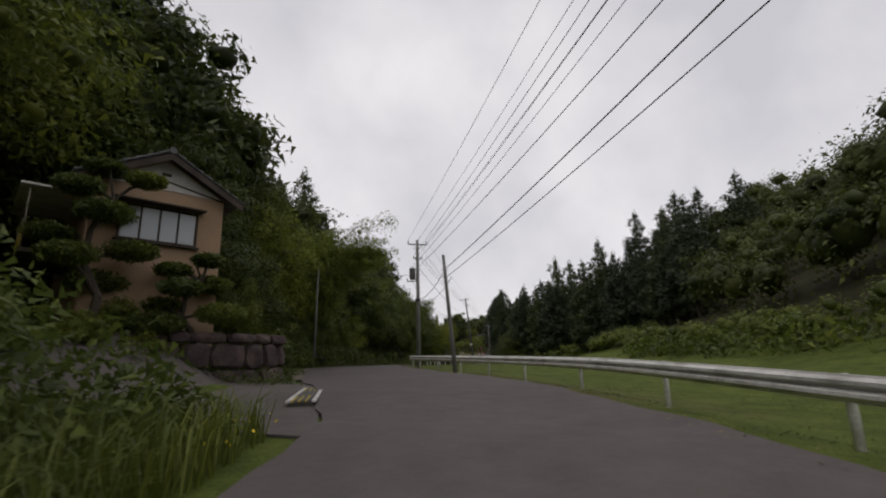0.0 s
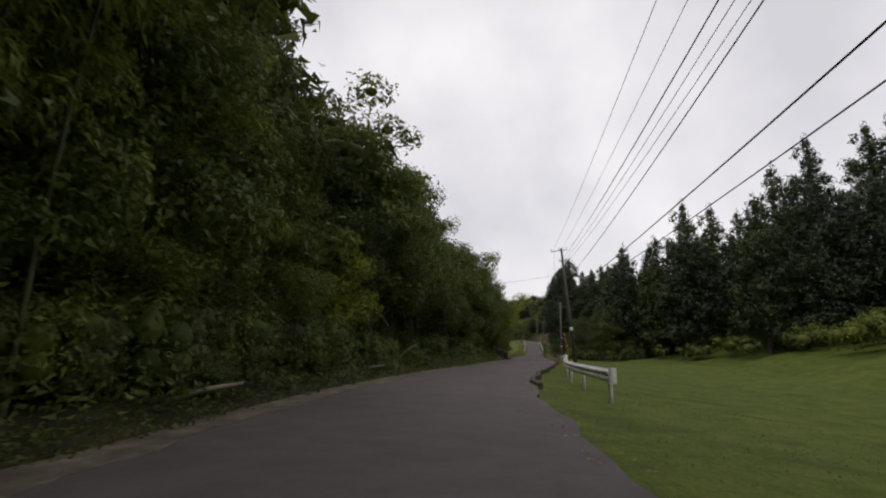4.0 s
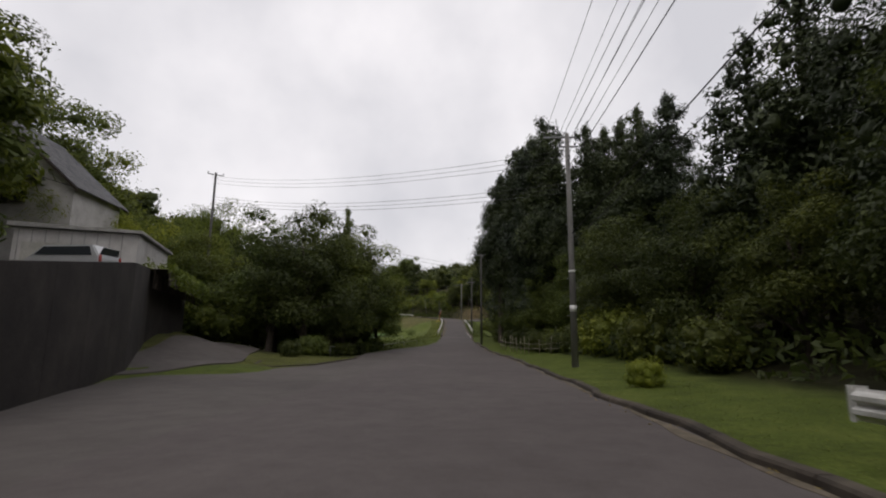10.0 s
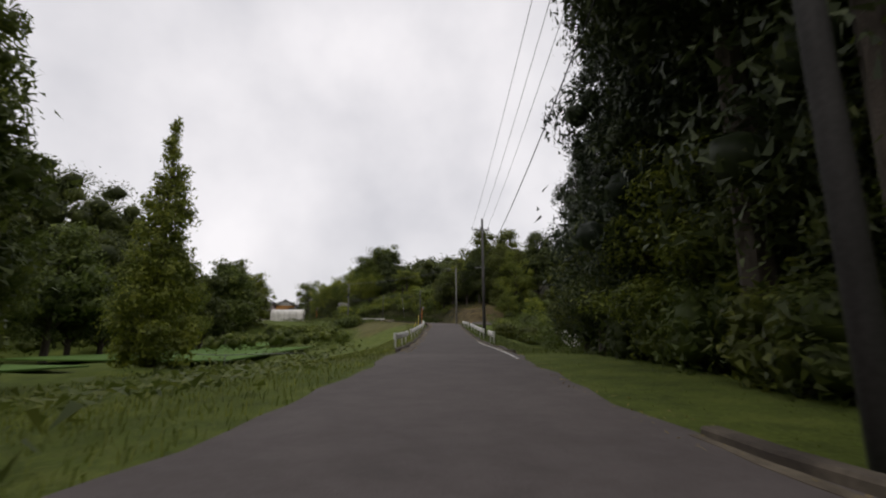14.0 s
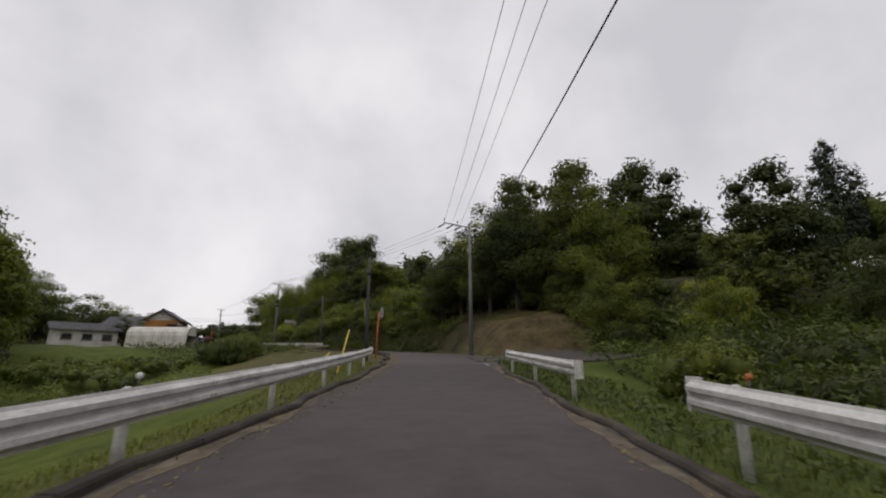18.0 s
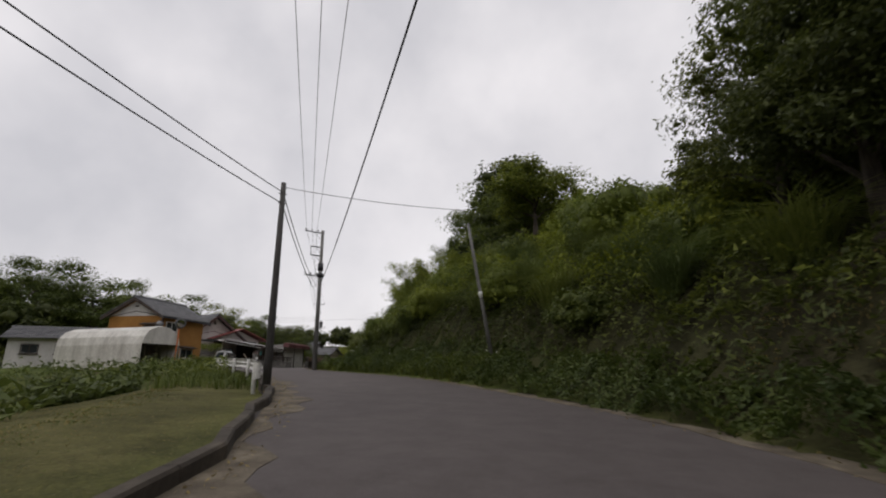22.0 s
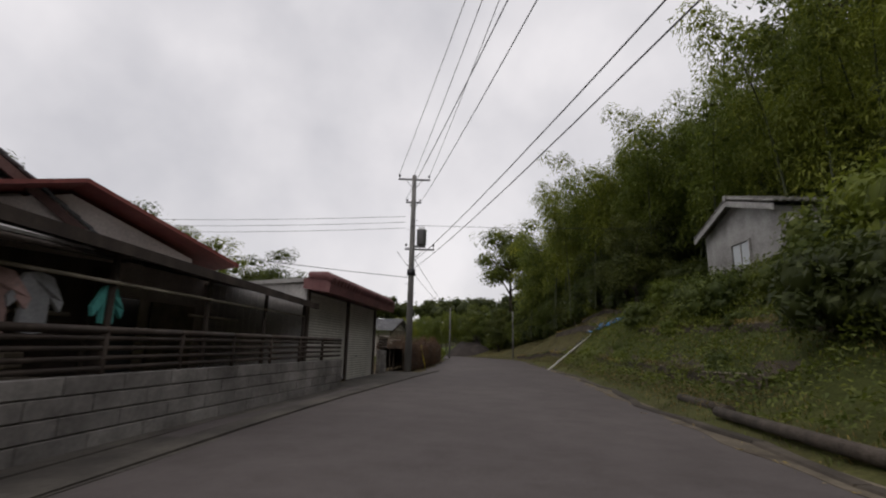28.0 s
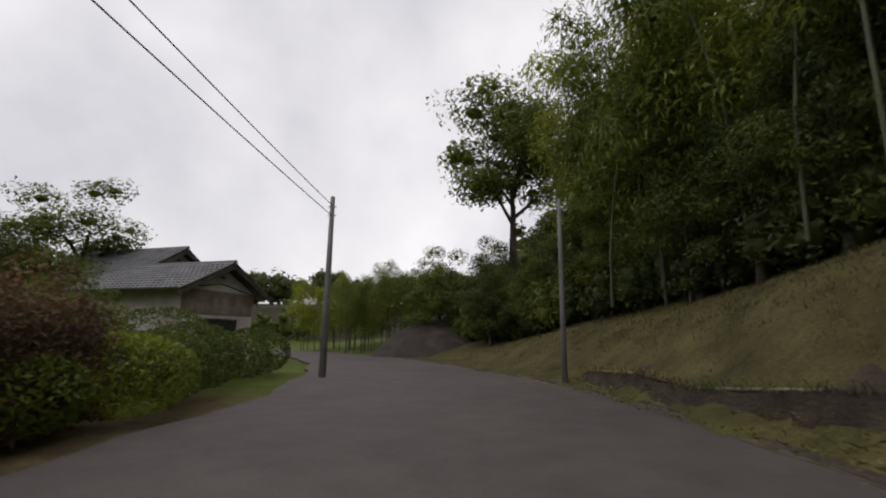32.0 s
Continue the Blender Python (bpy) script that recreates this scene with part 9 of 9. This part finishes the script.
turf("verge_grass", -4, 7.6, lambda s: edge(s, -1) - 0.5, -8.0, 14000, 0.8, M_WEED, "tall ragged grass on the verge", 0.7, 0.007)
cover("wall_ivy", 16, 27, -3.6, -6.8, 6000, 0.55, 0.08, M_WEED, "weeds growing along the stone wall")
# right verge and meadow
turf("meadow_grass", -6, 60, lambda s: edge(s, 1) + 0.6, 14, 30000, 0.05, M_GRASS, "short bright meadow grass", 1.0, 0.06)
turf("meadow_grass", 60, 122, lambda s: edge(s, 1) + 0.25, 12, 28000, 0.05, M_GRASS, "short bright meadow grass", 1.0, 0.06)
turf("meadow_grass", 122, 190, lambda s: edge(s, 1) + 0.25, 8, 18000, 0.05, M_GRASS, "mown grass strip below the cedars", 1.0, 0.05)
cover("wood_edge_vines", 112, 192, lambda s: 9.5 - 0.05 * (s - 112), lambda s: 15 - 0.05 * (s - 112), 7000, 2.2, 0.26, M_LEAF_DARK, "creepers climbing the edge of the cedar wood")
cover("slope_vines", -10, 60, 25, 32, 4000, 2.4, 0.42, M_LEAF, "bright creepers over the foot of the slope")
cover("verge_weeds", 17, 101.5, lambda s: edge(s, -1) - 0.25, lambda s: edge(s, -1) - 1.6, 14000, 0.22, 0.07, M_WEED, "low weeds on the verge below the wooded bank", 1.4)
cover("moss", 145.5, 153.5, -2.4, -2.9, 900, 0.06, 0.05, M_WEED, "moss and weeds in the seam of the pavement", 1.5)
# island, fields
turf("island_grass", 139.5, 153, lambda s: JL(s) - 0.2, -13, 4000, 0.08, M_GRASS, "dry mown grass on the island", 0.6, 0.03)
turf("field_grass", 165, 200, lambda s: JL(s) - 0.2 if s < 176 else -2.5, -14, 14000, 0.2, M_GRASS, "rank grass along the field edge", 0.8, 0.016)
cover("field_weeds", 164, 196, lambda s: JL(s) - 1.0 if s < 176 else -4.0, -11, 2600, 0.7, 0.2, M_WEED, "garden weeds in the field", 0.35)
turf("verge_grass", 190, 250, -3.0, -6.0, 15000, 0.15, M_GRASS, "grass under the guardrail", 0.9, 0.025)
turf("verge_grass", 190, 250, R_EDGE, 6.0, 15000, 0.2, M_GRASS, "grass under the guardrail", 0.9, 0.02)
cover("verge_weeds", 206, 250, 2.9, 5.0, 2600, 0.6, 0.12, M_WEED, "broad-leaved weeds beside the kerb", 1.2)
turf("mound_grass", 249, 284, -2.4, -10, 40000, 0.035, M_GRASS, "mown grass on the kerbed mound", 1.2, 0.022)
turf("mound_grass", 249, 297, lambda s: edge(s, -1) - 0.3, -8, 30000, 0.035, M_DRY, "dry clippings on the kerbed mound", 1.2, 0.018)
# knoll and overgrown bank
turf("knoll_grass", 257.5, 276, 5.2, 13, 16000, 0.09, M_DRY, "cut dry grass and litter on the knoll", 0.9, 0.03)
turf("knoll_grass", 258, 270, 8.5, 12, 2000, 0.18, M_GRASS, "short green grass on top of the knoll", 0.6, 0.03)
cover("bank_weeds", 271, 305, lambda s: edge(s, 1) + 0.1, 5.9, 42000, 0.95, 0.085, M_WEED, "thick leafy weeds at the foot of the bank", 0.9)
# Dark leaf colour stands in for shade below the bank's overhang.
cover("bank_face", 271, 305, 5.5, 8.0, 22000, 0.7, 0.12, M_LEAF_DARK, "tangle on the bank face, leaves coloured dark for its shade", 0.9)
cover("bank_kudzu", 279, 306, 7.4, 18.0, 34000, 1.9, 0.12, M_LEAF_LIGHT, "bright creepers over the upper bank", 0.5)
# Darker green here paints in the shade between the bright mounds.
cover("bank_kudzu", 271, 305, 6.6, 16.0, 24000, 1.5, 0.12, M_LEAF, "creepers over the bank, darker green to suggest its shaded hollows", 0.5)


def pampas(s, o, n, h, material=None):
    p = scatter(s - 0.35, s + 0.35, o - 0.35, o + 0.35, n)
    ob = new("pampas_tuft", blade_mesh("pampas_tuft", p, rng.uniform(0.6, 1.2, n) * h, material or M_PAMPAS, 1.3, 0.006))
    return tagged(ob, "arching tuft of long silver-green grass on the bank", "tall grass", "pampas tufts")


for s_, o_ in ((276, 8.2), (278.5, 7.6), (281, 8.6), (283, 7.2), (285.5, 8.0), (288, 7.0), (290, 8.4), (292.5, 7.4), (295, 6.8), (297, 7.8), (279.5, 9.8), (284, 9.8), (289, 10), (294, 9.2), (299, 6.6)):
    pampas(s_, o_, 420, 1.6)
turf("bank_grass", 284, 306, lambda s: edge(s, 1) + 0.1, 5.2, 5000, 0.6, M_GRASS, "long grass along the foot of the bank", 0.7, 0.016)
turf("bank_grass", 322, 354, lambda s: edge(s, 1) + 0.3, 13, 20000, 0.13, M_GRASS, "rough grass on the slope", 0.9, 0.014)
turf("slope_straw", 322, 354, lambda s: edge(s, 1) + 0.5, 12, 14000, 0.12, M_DRY, "dry straw on the rough slope", 1.1, 0.014)
cover("slope_weeds", 320, 352, 4.3, 13.5, 44000, 0.8, 0.075, M_WEED, "weeds and creepers over the slope", 0.7)
turf("terrace_grass", 350, 394, lambda s: edge(s, 1) + 0.3, 11, 26000, 0.11, M_DRY, "dry cut grass on the terraces", 1.1, 0.016)
turf("terrace_grass", 350, 394, lambda s: edge(s, 1) + 0.3, 11, 9000, 0.11, M_GRASS, "green grass on the terraces", 0.9, 0.016)
cover("ledge_weeds", 329, 375, 4.2, 5.4, 9000, 0.3, 0.05, M_DRY, "dry weeds and litter against the cut earth", 1.6)
cover("ledge_weeds", 329, 375, 4.2, 5.3, 5000, 0.26, 0.05, M_WEED, "green weeds at the foot of the cut earth", 1.3)
cover("slope_thicket", 206, 250, 7.5, 16, 18000, 2.2, 0.17, M_LEAF, "green thicket on the slope beside the straight", 0.3)
cover("slope_thicket", 200, 262, 14, 46, 22000, 3.2, 0.42, M_WEED, "tangled thicket and bamboo grass on the far slope", 0.16)
cover("slope_thicket", 316, 330, 8.5, 16, 6000, 2.6, 0.22, M_LEAF, "dark bushes below the hut", 0.3)
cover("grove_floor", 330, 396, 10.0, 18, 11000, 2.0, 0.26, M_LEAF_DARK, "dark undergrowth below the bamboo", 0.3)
cover("bank_thicket", 110, 136, -13.0, -22, 9000, 1.2, 0.2, M_LEAF, "overgrown bank above the brown wall", 0.25)
# left between mound and ochre house
cover("roadside_weeds", 290, 304, lambda s: edge(s, -1) - 0.9, -7.5, 4200, 0.9, 0.14, M_WEED, "lush weeds growing through the guardrail", 0.8)
cover("hill_scrub", 280, 330, -28, -66, 16000, 2.2, 0.4, M_LEAF_DARK, "green scrub over the foot of the hill", 0.25)
cover("valley_weeds", 276, 304, -6, -16, 5000, 1.0, 0.2, M_WEED, "weeds in the hollow below the road", 0.6)
turf("verge_grass", 284, 306, lambda s: edge(s, -1) - 0.2, -5.5, 4000, 0.4, M_GRASS, "grass behind the guardrail", 0.6, 0.02)
cover("garden_plants", 309, 318.6, -4.7, -7.2, 6000, 1.0, 0.13, M_WEED, "mixed garden plants along the low wall", 0.9)
turf("garden_grass", 305, 316, lambda s: edge(s, -1) + 0.2, -7.0, 3500, 0.16, M_GRASS, "garden lawn in front of the ochre house", 0.6, 0.03)
cover("paddy_fringe", 200, 262, -14, -20, 2500, 0.7, 0.2, M_WEED, "reeds along the paddy edge")

# rice paddies
M_RICE = two_scale("rice_leaves", (0.055, 0.115, 0.014), (0.075, 0.15, 0.018), (0.095, 0.18, 0.024), big=0.15, fine=9, rough=0.9, bump=0.8, dist=0.08)
for s0, s1, o0, o1 in ((178, 199, -32, -21), (203, 224, -32, -15), (226, 246, -32, -24)):
    flat_patch("rice_paddy", [land_at(s0, o0) + Vector((0, 0, 0.35)), land_at(s0, o1) + Vector((0, 0, 0.35)), land_at(s1, o1) + Vector((0, 0, 0.35)), land_at(s1, o0) + Vector((0, 0, 0.35))], M_RICE, "level paddy of bright green rice", "rice paddy", 0.05, "stuff")


def hedge(points, width, height, n, leaf, material, label, core=None, name="hedge"):
    """A clipped hedge along places on the ground."""
    root = thing(name, Matrix.Identity(4), label, "hedge")
    P = np.array([tuple(p) for p in points])
    d = np.r_[0, np.cumsum(np.linalg.norm(np.diff(P, axis=0), axis=1))]
    t = rng.uniform(0, d[-1], n)
    c = np.stack([np.interp(t, d, P[:, k]) for k in range(3)], 1)
    g = np.gradient(P, axis=0)
    g /= np.linalg.norm(g, axis=1)[:, None]
    nx_, ny__ = np.interp(t, d, g[:, 1]), np.interp(t, d, -g[:, 0])
    a = rng.uniform(0, math.pi, n)
    bump = 1 + 0.12 * np.sin(t * 2.1) + 0.08 * np.sin(t * 5.3)
    r = 0.75 + 0.3 * rng.random(n)
    sx = np.sign(np.cos(a)) * np.abs(np.cos(a)) ** 0.5 * r
    sz = np.abs(np.sin(a)) ** 0.5 * r * bump
    low = rng.random(n) < 0.42
    sx = np.where(low, np.sign(sx) * (0.8 + 0.2 * rng.random(n)), sx)
    sz = np.where(low, rng.uniform(0.03, 0.9, n), sz)
    c[:, 0] += nx_ * sx * width / 2
    c[:, 1] += ny__ * sx * width / 2
    c[:, 2] += sz * height
    mesh_part("foliage", leaf_mesh("foliage", c, rng.uniform(0.6, 1.3, n) * leaf, material, up=0.3), root)
    bm = bmesh.new()
    k = 0.0
    while k < d[-1]:
        p = Vector([float(np.interp(k, d, P[:, i])) for i in range(3)])
        add_tube(bm, [p - Vector((0, 0, 0.1)), p + Vector((rng.normal() * 0.1, rng.normal() * 0.1, height * 0.85))], [0.03, 0.012], 4, False)
        k += 0.35
    part("stem_wood", bm, M_BARK, root)
    # Plain bark-coloured sheet inside the hedge fills it behind the leaves.
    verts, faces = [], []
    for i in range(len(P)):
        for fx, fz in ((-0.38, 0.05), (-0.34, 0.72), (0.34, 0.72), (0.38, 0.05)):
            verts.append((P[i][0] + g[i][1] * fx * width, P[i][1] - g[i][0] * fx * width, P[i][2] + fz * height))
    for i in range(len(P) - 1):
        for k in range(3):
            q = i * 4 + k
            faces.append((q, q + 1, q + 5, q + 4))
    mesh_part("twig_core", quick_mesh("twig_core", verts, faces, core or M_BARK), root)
    return root


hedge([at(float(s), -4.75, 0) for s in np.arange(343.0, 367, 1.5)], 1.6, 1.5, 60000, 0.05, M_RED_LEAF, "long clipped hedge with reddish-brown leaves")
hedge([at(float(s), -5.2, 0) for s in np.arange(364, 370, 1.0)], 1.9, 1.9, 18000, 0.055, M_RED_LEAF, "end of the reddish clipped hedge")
for s_, o_, r_, h_ in ((367.6, -4.9, 1.0, 1.1), (369.6, -4.6, 1.2, 1.25), (371.6, -4.9, 1.1, 1.3), (373.6, -5.0, 1.2, 1.5), (375.0, -6.2, 1.4, 1.9), (370.6, -6.4, 1.4, 1.9), (376.5, -4.9, 1.3, 1.3), (379.0, -4.6, 1.2, 1.5)):
    p = at(s_, o_, 0)
    bush = thing("clipped_shrub", pose(p.x, p.y, p.z), "clipped rounded green garden shrub", "shrub", "clipped shrubs")
    cs = clump_points((0, 0, h_ * 0.5), (r_, r_, h_ * 0.55), 4500, 0.86)
    cs[:, 2] = np.maximum(cs[:, 2], 0.08)
    mesh_part("foliage", leaf_mesh("foliage", cs, rng.uniform(0.6, 1.2, 4500) * 0.07, M_LEAF_LIGHT if s_ < 370 else M_LEAF), bush)
    part("stem", tube([(0, 0, -0.1), (0.05, 0, h_ * 0.7)], [0.06, 0.02], 6), M_BARK, bush)
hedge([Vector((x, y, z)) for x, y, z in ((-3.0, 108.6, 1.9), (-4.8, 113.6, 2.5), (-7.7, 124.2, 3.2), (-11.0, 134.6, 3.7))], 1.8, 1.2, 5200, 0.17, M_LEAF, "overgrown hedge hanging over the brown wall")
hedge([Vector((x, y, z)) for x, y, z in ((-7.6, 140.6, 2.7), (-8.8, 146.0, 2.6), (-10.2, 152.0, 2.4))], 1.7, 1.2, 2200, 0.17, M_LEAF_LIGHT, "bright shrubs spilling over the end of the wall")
for s_, o_, k_, i_ in ((309.5, -6.0, 0.5, 2), (311.5, -6.2, 0.42, 0), (313.0, -6.4, 0.4, 2), (314.5, -5.7, 0.55, 3), (315.6, -5.6, 0.5, 1), (316.8, -5.9, 0.65, 0), (318.6, -5.2, 0.6, 0), (317.9, -6.8, 0.6, 3), (319.2, -7.2, 0.6, 0)):
    plant(H[i_], s_, o_, k_, group="garden shrubs", label="leafy garden shrub in front of the house")
for k, (s_, o_) in enumerate(((311.0, -5.6), (312.4, -5.8), (313.6, -5.9), (318.1, -4.9), (310.0, -5.7))):
    p = land_at(s_, o_)
    pot = thing("flower_pot", pose(p.x, p.y, p.z), "plastic planter holding garden plants", "flower pot", "planters")
    part("pot", tube([(0, 0, 0), (0, 0, 0.3), (0, 0, 0.31)], [0.14, 0.19, 0.16], 14), M_WHITE if k == 3 else M_BLACK, pot)
    mesh_part("plant", blade_mesh("plant", np.tile([0, 0, 0.25], (90, 1)) + rng.normal(size=(90, 3)) * np.array([0.06, 0.06, 0.0]), rng.uniform(0.4, 0.9, 90), M_GRASS, 0.8, 0.03), pot)
lw = thing("low_garden_wall", Matrix.Identity(4), "low dark stone wall behind the garden", "garden wall", kind="structure")
block_courses(lw, 309.0, 319.6, lambda s: -7.5, 0.0, 5, 0.22, 0.9, M_CONCRETE_DARK)
for k in range(2):
    part("cap", tube([at(309.0, -7.5, 1.16 + 0.3 * k), at(319.6, -7.5, 1.16 + 0.3 * k)], 0.03, 5), M_STEEL, lw)
vines = scatter(318.5, 323.5, -7.6, -9.0, 1600)[:700]
vines[:, 2] = 7.0 + 0.5 * rng.random(700) + 0.15 * np.sin(vines[:, 0] * 3)
stuff("carport_vine", leaf_mesh("carport_vine", vines, rng.uniform(0.6, 1.3, 700) * 0.13, M_LEAF, droop=0.5), "leafy vine trailing over the carport", "vine")

# fallen wood, log pile, flowers
rnd2 = random.Random(9)
for k in range(16):
    s_, o_ = rnd2.uniform(34, 62), rnd2.uniform(-7.6, -5.2)
    p = land_at(s_, o_)
    a = rnd2.uniform(0, math.tau)
    l_ = rnd2.uniform(0.6, 1.8)
    d = Vector((math.cos(a) * l_, math.sin(a) * l_, rnd2.uniform(0.0, 0.45)))
    ob = part("fallen_branch", tube([p + Vector((0, 0, 0.08)), p + d * 0.5 + Vector((0, 0, 0.14)), p + d + Vector((0, 0, 0.1))], [0.06, 0.05, 0.03], 6), M_WOOD)
    tagged(ob, "pale dead branch lying on the bank", "branch", "fallen branches")
for k in range(14):
    s_, o_ = rnd2.uniform(62, 104), rnd2.uniform(-8.0, -5.6)
    p = land_at(s_, o_) + Vector((0, 0, rnd2.uniform(0.3, 2.5)))
    d = Vector((rnd2.uniform(-1, 1), rnd2.uniform(0.4, 2.2), rnd2.uniform(0.1, 1.2)))
    ob = part("dead_bamboo", tube([p, p + d * 0.6, p + d * 1.3 - Vector((0, 0, 0.1))], [0.03, 0.025, 0.015], 5), M_BAMBOO_GREY)
    tagged(ob, "pale dead bamboo stem slanting out of the thicket", "bamboo stem", "dead bamboo stems")
base = land_at(268.5, -6.9)
for k in range(18):
    a = math.radians(rnd2.uniform(-14, 14) + 60)
    p = base + Vector((rnd2.uniform(-0.7, 0.7), rnd2.uniform(-0.7, 0.7), 0.08 + 0.045 * k * 0.6))
    d = Vector((math.cos(a), math.sin(a), rnd2.uniform(-0.05, 0.05))) * rnd2.uniform(0.6, 1.1)
    ob = part("cut_pole", tube([p - d, p + d], [0.05, 0.045], 7), M_BAMBOO_GREY)
    tagged(ob, "cut bamboo pole heaped on the mown mound", "pole", "heap of cut poles")
fl = scatter(5.6, 7.6, -1.9, -2.7, 34)
fl[:, 2] += rng.uniform(0.2, 0.5, len(fl))
stuff("yellow_flowers", leaf_mesh("yellow_flowers", fl, np.full(len(fl), 0.07), M_FLOWER, long=1.0, up=1.5), "yellow daisies in the verge grass", "flowers")
fl = scatter(283, 302, 4.4, 6.5, 60)
fl[:, 2] += rng.uniform(0.5, 1.0, len(fl))
stuff("white_flowers", leaf_mesh("white_flowers", fl, np.full(len(fl), 0.06), M_FLOWER_WHITE, long=1.0, up=1.5), "small white flowers in the weeds", "flowers")
fl = scatter(203.5, 206.5, 8.0, 9.5, 80)
fl[:, 2] += rng.uniform(0.6, 1.8, len(fl))
stuff("white_flowers", leaf_mesh("white_flowers", fl, np.full(len(fl), 0.14), M_FLOWER_WHITE, long=1.1, up=1.0), "clusters of white blossom by the wood", "flowers")
# grit and litter along the road edges
gr = np.concatenate([scatter(-10, 392, lambda s: edge(s, 1) - 0.35, lambda s: edge(s, 1) + 0.35, 5000), scatter(190, 300, lambda s: edge(s, -1) - 0.2, lambda s: edge(s, -1) + 0.6, 3500)])
rs, ro, rz = road_coords(gr[:, 0], gr[:, 1])
gr[:, 2] = rz + 0.045
stuff("road_litter", leaf_mesh("road_litter", gr, rng.uniform(0.02, 0.055, len(gr)), M_DRY, up=3.0), "dry leaves and grit along the road edges", "litter")

for ob in PROTOS:
    for o in (*ob.children_recursive, ob):
        bpy.data.objects.remove(o)
